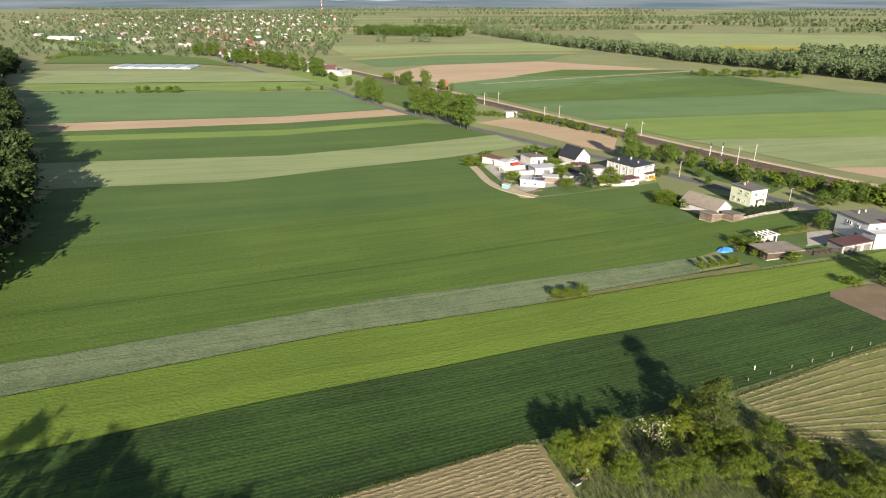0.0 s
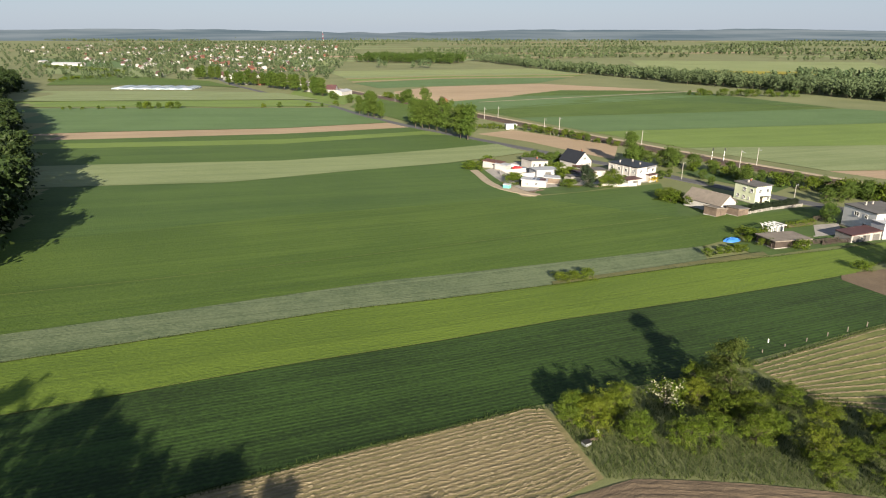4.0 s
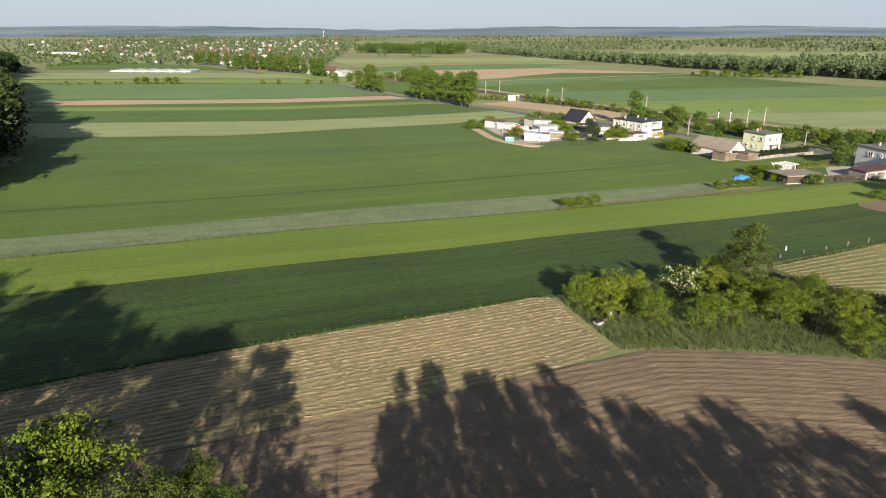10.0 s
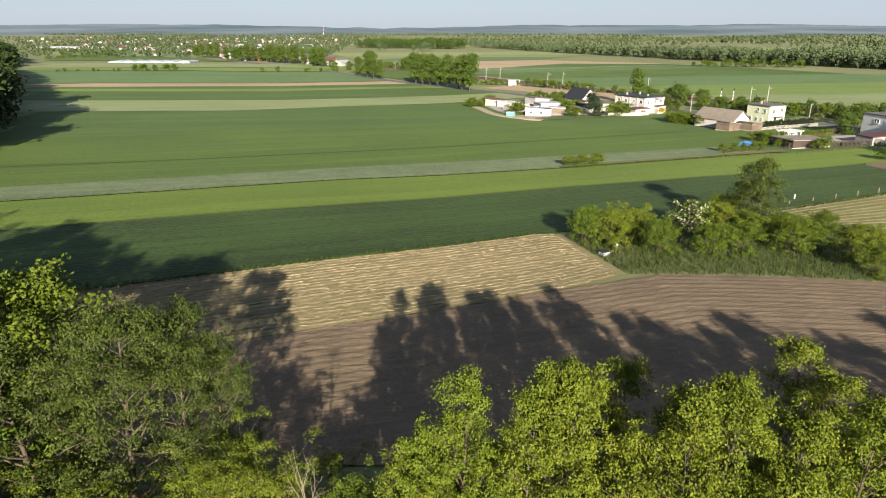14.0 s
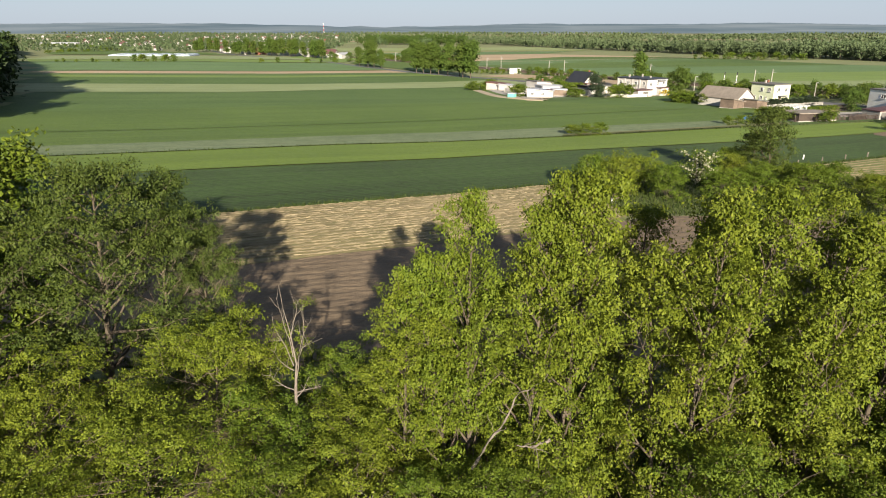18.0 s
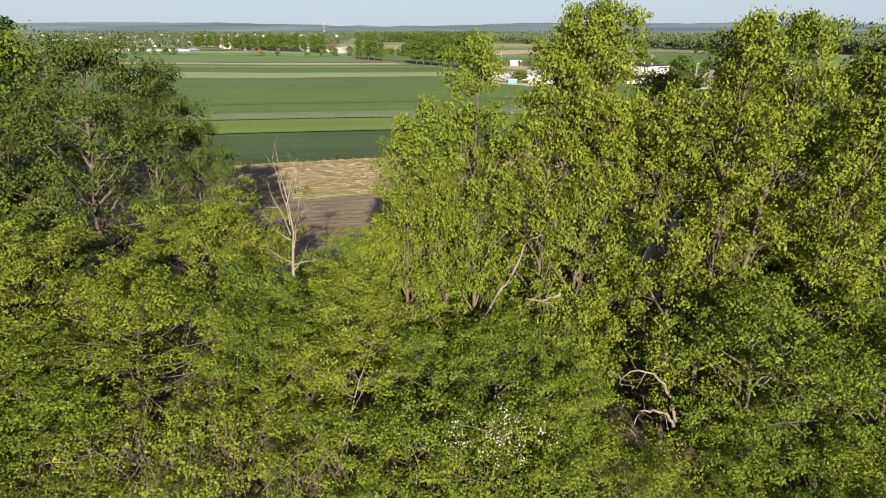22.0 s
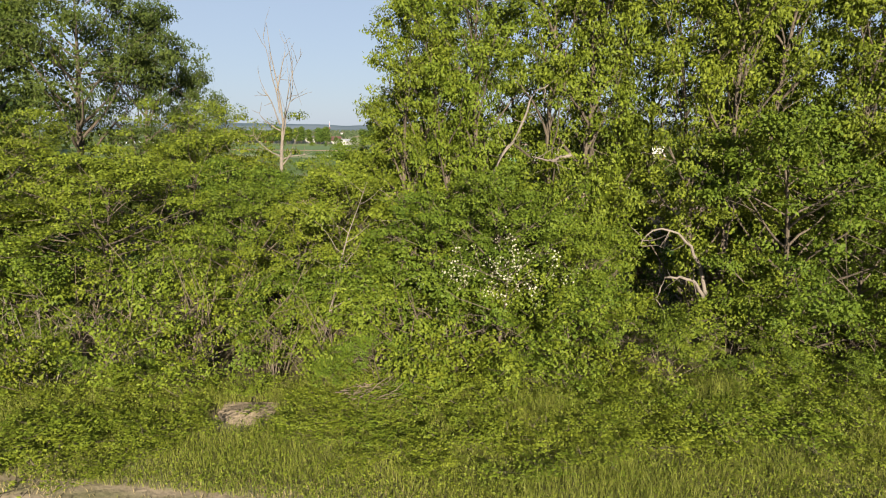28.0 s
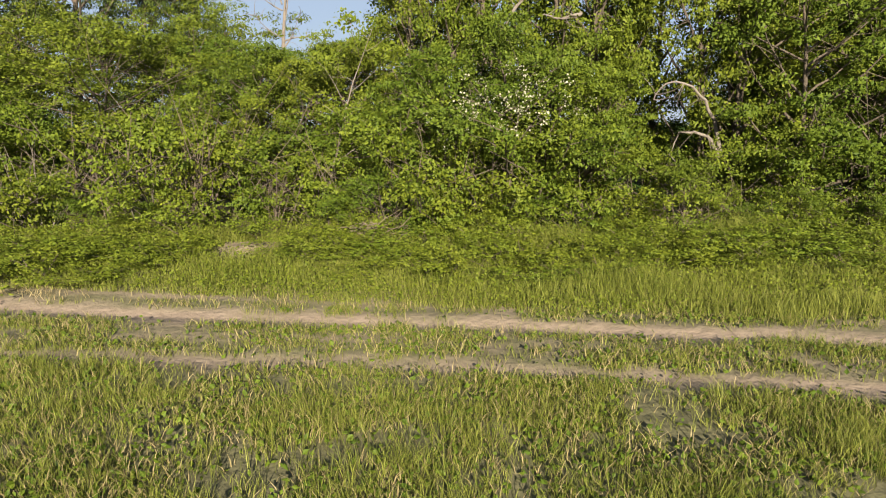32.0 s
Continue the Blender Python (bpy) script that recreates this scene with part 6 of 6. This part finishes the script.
wall_run([(25.5, 272.5), (41, 279)], 1.9, M["white"], "white panelled concrete garden wall")
wall_run([(25.5, 272.5), (29, 263.5), (42, 268.5)], 1.9, M["white"], "white panelled concrete garden wall")
wall_run([(48, 283), (62, 281)], 1.8, M["white"], "white garden wall between the houses")
wall_run([(63, 247.5), (77, 249)], 1.2, M["white"], "low white wall along the drive")

sheet("drive", [(70, 249), (84, 256)], [(76, 258), (90, 268)], M["concrete"], 0.14, "paved drive beside the white house", 8, 4)


def car(x, y, turn, paint, label):
    t = thing("car", (x, y, ground_z(x, y) + 0.22), turn, label, "car", "parked cars")
    body = prism([(-2.1, 0.35), (2.1, 0.35), (2.15, 0.75), (1.2, 0.95), (0.6, 1.42), (-1.2, 1.45), (-1.9, 0.98), (-2.15, 0.8)], -0.85, 0.85)
    part("body", body, paint, t)
    for s in (-1, 1):
        part("side_window", prism([(0.95, 0.97), (0.5, 1.36), (-1.1, 1.38), (-1.6, 0.99)], s * 0.855 - 0.006, s * 0.855 + 0.006), M["glass"], t)
    part("windscreen", prism([(1.22, 0.96), (0.62, 1.40), (0.66, 1.42), (1.27, 0.97)], -0.72, 0.72), M["glass"], t)
    for sx in (-1.3, 1.3):
        for sy in (-0.8, 0.8):
            b_ = bmesh.new()
            bmesh.ops.create_cone(b_, cap_ends=True, segments=14, radius1=0.33, radius2=0.33, depth=0.22, matrix=Matrix.Translation((sx, sy, 0.33)) @ Matrix.Rotation(radians(90), 4, "X"))
            w_ = part("wheel", b_, M["black"], t)
            b_ = bmesh.new()
            bmesh.ops.create_cone(b_, cap_ends=True, segments=10, radius1=0.19, radius2=0.19, depth=0.24, matrix=Matrix.Translation((sx, sy, 0.33)) @ Matrix.Rotation(radians(90), 4, "X"))
            part("rim", b_, M["steel"], w_)


car(34.0, 283.5, 30, M["red"], "red car parked in the farmyard")
car(36.6, 279.6, 100, M["blue"], "blue car parked in the farmyard")
car(38.8, 259.0, 75, M["dark_roof"], "dark car parked beside the workshop")
car(33.0, 288.5, 10, M["white_paint"], "white car parked by the shed")
car(70.2, 258.6, 30, M["dark_roof"], "dark car parked beside the garage")
car(41.0, 275.0, 20, M["red"], "red car parked by the garden wall")

car(52.5, 272.5, 15, M["grey_roof"], "grey car parked between the outbuildings")
car(28.6, 291.6, 60, M["blue"], "blue van-like car behind the shed")

# piles of boards and rubble at the yard's edge
for x, y, tu, n in ((34.6, 238.2, 70, 12), (37.4, 240.6, 40, 9), (49.5, 249.6, 10, 8), (54.6, 249.2, 20, 8), (61.0, 247.4, 0, 8)):
    wpile = thing("board_pile", G(x, y), tu, "untidy pile of old boards beside the farmyard", "boards", "board piles")
    for q in range(n):
        bd = part("board", box(0, 0, 0, rng.uniform(2.0, 3.6), 0.3, 0.09), M["plank"], wpile)
        bd.matrix_basis = pose(rng.uniform(-0.5, 0.5), -0.9 + 0.34 * (q % 6), 0.1 + 0.16 * (q // 6) + rng.uniform(0, 0.12), rng.uniform(-4, 4), rng.uniform(-3, 3), rng.uniform(-14, 14))

# modern white house and its garages
mh = flat_house(G(131.0, 186.5), 12, 13.0, 12.0, 6.6, M["white_paint"], M["grey_roof"], "modern white two-storey house with a flat grey roof", over=0.15,
                wins=[(-6.5, 1.0, 4.4, 1.6, 1.1, -90), (-6.5, -2.5, 4.4, 0.9, 1.1, -90), (-6.5, -2.5, 1.4, 1.5, 1.4, -90), (-3.5, -6.0, 4.3, 1.2, 1.2, 0)],
                chimneys=[(-2.0, 3.0, 6.8, 1.0, "concrete"), (1.0, 3.6, 6.8, 0.8, "concrete")])
part("wing", box(-4.0, -7.6, -0.8, 6.6, 4.6, 5.6), M["grey"], mh)
part("wing_roof", box(-4.0, -7.6, 4.8, 7.0, 5.0, 0.22, 0.02), M["light_roof"], mh)
part("parapet", box(1.5, -5.2, 6.9, 6.0, 2.4, 0.3, 0.03), M["maroon"], mh)
for q in range(3):
    flat_house(G(116.0 + q * 3.5, 175.2 + q * 1.1), 14, 3.4, 5.6, 2.4 + 0.15 * q, M["concrete"], M["maroon"], "garage with a maroon sheet roof in a row", doors=[(0, -2.8, 0, 2.3, 2.0, 0, "grey_roof")], over=0.12,
               slope=-0.25, name="garage", category="garage")
sheet("drive", [(108, 178), (118, 181)], [(112, 190), (124, 193)], M["concrete"], 0.14, "paved yard before the garages", 8, 6)
sheet("lawn", [(99, 176.5), (109, 179)], [(103, 187), (115, 191)], M["lawn"], 0.18, "mown garden lawn with a hedge", 10, 6)
# dark wall colour stands in for the shade under an open roof
fs_ = flat_house(G(95.6, 171.4), 16, 12.0, 7.0, 1.9, M["dark_wood"], M["old_roof"], "long low shed with a grey sheet roof", slope=0.4, doors=[(2.0, -3.5, 0, 1.4, 1.9, 0, "dark_wood")], name="shed", category="shed")

# white pergola
pg = thing("pergola", G(97.6, 181.6), 24, "white wooden garden pergola with open beams", "pergola")
for sx in (-2.4, 0, 2.4):
    for sy in (-1.6, 1.6):
        part("post", box(sx, sy, -0.3, 0.2, 0.2, 2.9), M["white_paint"], pg)
for sy in (-1.6, 1.6):
    part("beam", box(0, sy, 2.6, 6.0, 0.18, 0.25), M["white_paint"], pg)
for q in range(4):
    part("rafter", box(-2.5 + q * 1.66, 0, 2.86, 0.42, 4.8, 0.2), M["white_paint"], pg)
for s in (-1, 1):
    part("side_panel", box(s * 2.6, 0, 0.2, 0.08, 2.6, 1.9), M["white_paint"], pg)

# blue tarpaulin over a heap
bm = bmesh.new()
bmesh.ops.create_uvsphere(bm, u_segments=18, v_segments=10, radius=1.0)
for v in bm.verts:
    v.co.x *= 2.9 + 0.6 * noise.noise(v.co * 2.1)
    v.co.y *= 1.5 + 0.3 * noise.noise(v.co * 1.7 + Vector((3, 0, 0)))
    v.co.z = max(-0.1, v.co.z * (0.72 + 0.6 * noise.noise(v.co * 2.5 + Vector((0, 5, 0)))))
tp = part("tarpaulin", bm, M["tarp"])
tp.matrix_basis = pose(82.8, 174.6, ground_z(82.8, 174.6) + 0.05, 0, 0, 20)
tagged(tp, "blue tarpaulin spread over a heap", "tarpaulin")


def fence(pts, h, step, label, post=M["plank"], infill=None, rails=2):
    for (x0, y0), (x1, y1) in zip(pts[:-1], pts[1:]):
        ln = math.hypot(x1 - x0, y1 - y0)
        a = math.degrees(math.atan2(y1 - y0, x1 - x0))
        mz = (ground_z(x0, y0) + ground_z(x1, y1)) / 2
        t = thing("fence", ((x0 + x1) / 2, (y0 + y1) / 2, mz), a, label, "fence")
        n = max(1, int(ln / step))
        for q in range(n + 1):
            part("post", box(-ln / 2 + q * ln / n, 0, -0.4, 0.14, 0.14, h + 0.45), post, t)
        for r in range(rails):
            part("rail", box(0, 0.05, h * (0.35 + 0.5 * r), ln, 0.05, 0.09), post, t)
        if infill:
            m_ = int(ln / 0.42)
            for q in range(m_):
                part("slat", box(-ln / 2 + (q + 0.5) * ln / m_, -0.07, 0.08, 0.2, 0.04, h - 0.1), infill, t)


fence([(99.5, 203.5), (111, 209.5), (124, 214.5)], 1.1, 2.5, "grey slatted garden fence", M["concrete"], M["concrete"])
fence([(90, 166.8), (101, 170), (112, 173)], 1.6, 2.5, "dark wooden slatted fence behind the sheds", M["dark_wood"], M["dark_wood"])
fence([(106, 170.2), (120, 174), (134, 178)], 1.4, 2.5, "dark wooden fence along the garages", M["dark_wood"], M["dark_wood"])
fence([(117, 195), (124, 198)], 1.8, 2.5, "dark wooden fence beside the modern house", M["dark_wood"], M["dark_wood"])
fence([(57.5, 103.4), (83.5, 114.9), (100, 122.6)], 0.85, 5.0, "pale posts with wire along the stubble patch", M["old_roof"], None, 0)
fence([(66, 391), (101, 347)], 1.2, 3.0, "row of concrete posts along the railway", M["concrete"], None, 0)

# garden plants
kind("spruce_src", "spruce", M["needle"], "dark spruce in the garden", height=9.5, spread=2.3, base=0.03, limbs=40, clump=34, leaf=0.50, clump_r=0.6, sub=2, droop=0.6, sides=4)
grove(["spruce_src"], [(58.1, 247.1, 9.6, 1.05), (75, 270, 7)])
grove(["plum"], [(66.0, 247.5, 5.5, 1.2), (69.5, 248.6, 5.6, 1.2), (63.2, 246.6, 4.6), (28.4, 253.0, 5.2, 1.5), (31.0, 254.5, 5.0, 1.3), (52.5, 262, 5.2, 1.4), (50.5, 266, 4.6, 1.2), (56, 268.5, 5, 1.3), (48.5, 277, 5, 1.3), (53, 281, 4.6, 1.2), (14.2, 287, 4.4, 1.3), (70.5, 262, 5, 1.2), (62.5, 259, 4.2, 1.1), (86.5, 215.5, 4.2, 1.3), (84.2, 221.5, 4.4, 1.3), (81, 221, 4, 1.2), (49.2, 247.5, 4.0, 1.3), (51.5, 246.6, 3.6, 1.1), (50, 259, 5, 1.2), (12.6, 283, 3.4, 1.1), (17.5, 280.5, 3.0), (19.5, 292, 4, 1.3), (23, 297, 4.6, 1.4),
      (93.4, 178.0, 3.4), (90.0, 176.5, 3.6, 1.1), (86.2, 172.5, 2.6), (88.5, 170.0, 2.6), (97.8, 166.2, 3.6, 1.1), (87.5, 179.0, 3.2, 1.1), (91.2, 168.5, 3.0), (83.5, 227.0, 4.4, 1.3), (80.2, 226.4, 4.0, 1.2), (78.6, 224.2, 3.6, 1.2), (82, 223, 3.2, 1.0), (84.8, 219.0, 2.6), (104.4, 149.4, 3.0, 1.0)], "garden shrubs and fruit trees")
grove(["garden"], [(44, 303, 6.5), (47, 301, 6), (51, 299.5, 6.4), (55, 301, 6), (40, 304, 5), (47.6, 294.5, 5), (88, 262, 4), (91.5, 263.5, 4.5), (95, 266, 4.5)], "garden trees")
grove(["garden"], [(112.5, 149.5, 7.5), (116.0, 146.0, 8.5), (120.5, 151.0, 9.0), (118.0, 141.0, 8.0), (135.4, 220.3, 7.0), (121.9, 250.0, 8.5), (106.5, 250.0, 4.6), (146.0, 224.0, 7.5), (153.3, 228.0, 8.0), (140.0, 221.0, 7.0)], "garden trees")
kind("forsythia", "golden_bush", M["yellow_leaf"], "golden yellow bush beside the white house", category="bush", height=3.2, spread=1.5, base=0.03, limbs=14, clump=26, leaf=0.3, clump_r=0.6, stems=3, sub=2, sides=4)
grove(["forsythia"], [(85.2, 256.6, 3.2), (86.8, 257.2, 2.8)])


def clipped_hedge(x0, y0, x1, y1, h, w, label):
    ln = math.hypot(x1 - x0, y1 - y0)
    n = int(ln * h * 90)
    p = np.stack([rng.uniform(-ln / 2, ln / 2, n), rng.uniform(-w / 2, w / 2, n), rng.uniform(0.05, h, n)], 1)
    t = thing("clipped_hedge", ((x0 + x1) / 2, (y0 + y1) / 2, (ground_z(x0, y0) + ground_z(x1, y1)) / 2), math.degrees(math.atan2(y1 - y0, x1 - x0)), label, "hedge")
    link("foliage", leaves_mesh("foliage", p, 0.30, rng, 0.1), M["leaf"], t)
    part("hedge_core", box(0, 0, -0.3, ln - 0.6, w * 0.3, h * 0.7), M["bark"], t)


clipped_hedge(104.0, 187.0, 115.5, 191.4, 2.1, 1.4, "clipped green garden hedge")
for q in range(9):
    grove(["spruce_src"], [(103.5 + q * 2.3, 208.8 + q * 0.95, 2.9, 0.46)], "thuja row by the fence")

# strips of grass and dirt at the gardens
sheet("verge", [(26, 138.6), (66, 153.2), (86, 160)], [(26, 140.4), (66, 155.4), (86, 163)], M["verge"], 0.55, "dry grassy verge between the strips", 24, 2, "verge")
sheet("dirt_yard", [(95, 142.5), (100, 128), (112, 132)], [(97, 146), (110, 150), (118, 150)], M["plough"], 0.14, "bare dirt yard at the field's end", 10, 5)
sheet("lawn", [(84, 160), (106, 168), (150, 180)], [(80, 172), (100, 176), (146, 190)], M["lawn"], 0.12, "rough garden grass", 14, 4)
sheet("lawn", [(76.5, 198.0), (100, 202), (124, 212)], [(76, 232), (100, 236), (116, 230)], M["lawn"], 0.12, "grass round the yellow house", 14, 5)
sheet("meadow_strip", [(76, 201), (101, 205.5), (126, 212)], [(90, 175), (108, 193), (130, 204)], M["wheat"], 0.10, "green field behind the houses", 14, 5)
sheet("lawn", [(102, 276), (126, 237)], [(118, 288), (142, 252)], M["lawn"], 0.12, "grass between road and railway", 14, 5)

# tufts of dry grass along the strips' edges
eg = []
for line, n in ((S1, 2600), (L3, 1500), (T1, 1500)):
    p = np.array(line, float)
    d = np.concatenate([[0], np.cumsum(np.linalg.norm(np.diff(p, axis=0), axis=1))])
    u = rng.uniform(0, d[-1], n)
    x, y = np.interp(u, d, p[:, 0]) + rng.normal(0, 0.3, n), np.interp(u, d, p[:, 1]) + rng.normal(0, 0.3, n)
    eg += [(a, b, ground_z(a, b) + 0.1) for a, b in zip(x, y)]
eg = np.array(eg)
tagged(link("edge_grass", blades_mesh("edge_grass", eg, np.full(len(eg), 0.5), 0.07, rng, 0.6), M["rough"]), "ragged grass along the edges of the strips", "grass", kind="stuff")

# dumped rubbish at the thicket's corner: a white crate, a drum, planks
cr = thing("crate", (20.0, 75.0, ground_z(20.0, 75.0)), 30, "dumped white plastic crate at the thicket", "crate")
part("tub", box(0, 0, 0, 1.2, 0.8, 0.5, 0.05), M["light_roof"], cr)
part("rim", box(0, 0, 0.47, 1.3, 0.9, 0.08, 0.02), M["black"], cr)
for q in range(4):
    b = part("board", box(0, 0, 0, 1.8, 0.22, 0.06), M["plank"])
    b.matrix_basis = pose(20.8 + 0.5 * q, 76.0 + 0.3 * q, ground_z(21, 76) + 0.12 + 0.05 * q, 4, 6 * q, 40 * q)
    tagged(b, "old board lying in the grass", "board", "dumped boards")
wp = thing("marker_post", G(60.6, 107.6), 0, "white marker post at the field edge", "post")
part("post", box(0, 0, -0.3, 0.16, 0.16, 1.1, 0.02), M["white_paint"], wp)
part("cap", box(0, 0, 0.8, 0.19, 0.19, 0.06, 0.01), M["white_paint"], wp)
ps = thing("drum", (22.0, 77.2, ground_z(22.0, 77.2)), 0, "upright white drum at the thicket", "drum")
bm = bmesh.new()
bmesh.ops.create_cone(bm, cap_ends=True, segments=14, radius1=0.25, radius2=0.25, depth=0.8, matrix=Matrix.Translation((0, 0, 0.4)))
part("body", bm, M["light_roof"], ps)
bm = bmesh.new()
bmesh.ops.create_cone(bm, cap_ends=True, segments=14, radius1=0.27, radius2=0.27, depth=0.07, matrix=Matrix.Translation((0, 0, 0.8)))
part("lid", bm, M["steel"], ps)

# ---------------------------------------------------------------- greenhouses and the village
rng = np.random.default_rng(41)
for q in range(6):
    g = thing("greenhouse", G(-354 + q * 15.5, 742 - q * 2.0), 2, "long foil greenhouse beside a field", "greenhouse", "row of greenhouses")
    prof = [(-7.2, -0.5)] + [(-7.2 * math.cos(a), 1.0 + 1.3 * math.sin(a)) for a in np.linspace(0, math.pi, 9)] + [(7.2, -0.5)]
    part("cover", prism(prof, -16, 16), M["film"], g)
    for s in (-16.05, 16.05):
        part("door", box(0, s, -0.3, 2.4, 0.1, 2.2), M["white_paint"], g)
    for y in (-8, 0, 8):
        part("hoop", prism([(x * 1.01, z * 1.01 + 0.02) for x, z in prof], y - 0.12, y + 0.12), M["steel"], g)
shed = gable_house(G(-700, 1260), 80, 14, 60, 4, 6.5, M["white"], M["light_roof"], "long white farm shed beyond the fields", name="farm_shed", category="barn")

MODELS = []
for q, (w, d, h, r, wl, rf, lb) in enumerate(((9, 11, 5.5, 9, "village", "red_roof", "white village house with a red roof"), (10, 12, 6, 8.5, "village", "grey_roof", "whitewashed village house with a grey roof"),
                                             (9, 10, 4, 8, "village", "maroon", "white village house with a brown roof"), (10, 10, 6.5, 7.5, "village", "dark_roof", "white two-storey village house with a dark roof"),
                                             (8, 12, 3.5, 7.5, "brick", "red_roof", "brick village house with a red roof"), (12, 18, 4, 5.5, "village", "light_roof", "pale village workshop with a low roof"))):
    MODELS.append(gable_house((0, 0, 0), 0, w, d, h, r, M[wl], M[rf], lb, wins=[(-2, -d / 2, 1.0, 1.2, 1.3, 0), (2, -d / 2, 1.0, 1.2, 1.3, 0)], chimneys=[(1.5, 0.5, r - 1.4, 2.0, "brick")]))
    tagged(MODELS[-1], group="village houses")
spots = []
while len(spots) < 230:
    y = 930 + 1900 * rng.random() ** 1.1
    c = -0.245 * y - 60
    x = c + rng.normal() * (40 + 0.125 * y)
    if x > -0.12 * y - 80 or x < -0.62 * y:
        continue
    if y < 1150 and x < c - 140:
        continue
    if all((x - a) ** 2 + (y - b) ** 2 > 17 ** 2 for a, b in spots):
        spots.append((x, y))
for q, (x, y) in enumerate(spots):
    s = rng.uniform(0.6, 0.92)
    m_ = pose(x, y, ground_z(x, y), 0, 0, rng.choice([20, 40, 70, -30, 110]) + rng.uniform(-8, 8))
    c = copy_thing(MODELS[q % 6], m_)
    c.matrix_basis = m_ @ Matrix.Diagonal((s, s, s, 1))
for x, y, k_ in ((-195, 770, 0), (-178, 760, 3), (-160, 725, 3), (-150, 742, 1), (-134, 690, 1), (-112, 680, 2), (-215, 800, 4), (-236, 810, 0), (-98, 655, 5), (-262, 900, 4), (-282, 880, 0), (-300, 930, 2)):
    copy_thing(MODELS[k_], pose(x, y, ground_z(x, y), 0, 0, 30 + 25 * k_))
for mdl in MODELS:
    wipe(mdl)
vt = []
while len(vt) < 2600:
    y = 880 + 2100 * rng.random()
    x = -0.25 * y - 60 + rng.normal() * (70 + 0.19 * y)
    if -0.66 * y < x < -0.10 * y - 60:
        vt.append((x, y))
wood("village_trees", vt, 8.0, 24, 2.6, rng, "garden trees scattered among the village houses", M["hazed_town_leaf"])
tw_ = thing("radio_mast", G(-588, 3380), 0, "slender red and white radio mast", "mast")
for q in range(6):
    bm = bmesh.new()
    bmesh.ops.create_cone(bm, cap_ends=True, segments=6, radius1=1.3 - 0.15 * q, radius2=1.15 - 0.15 * q, depth=9, matrix=Matrix.Translation((0, 0, 4.5 + 9 * q)))
    part("section", bm, M[("red", "white_paint")[q % 2]], tw_)

# the patterns from which trees were copied
for k_ in KINDS.values():
    wipe(k_)
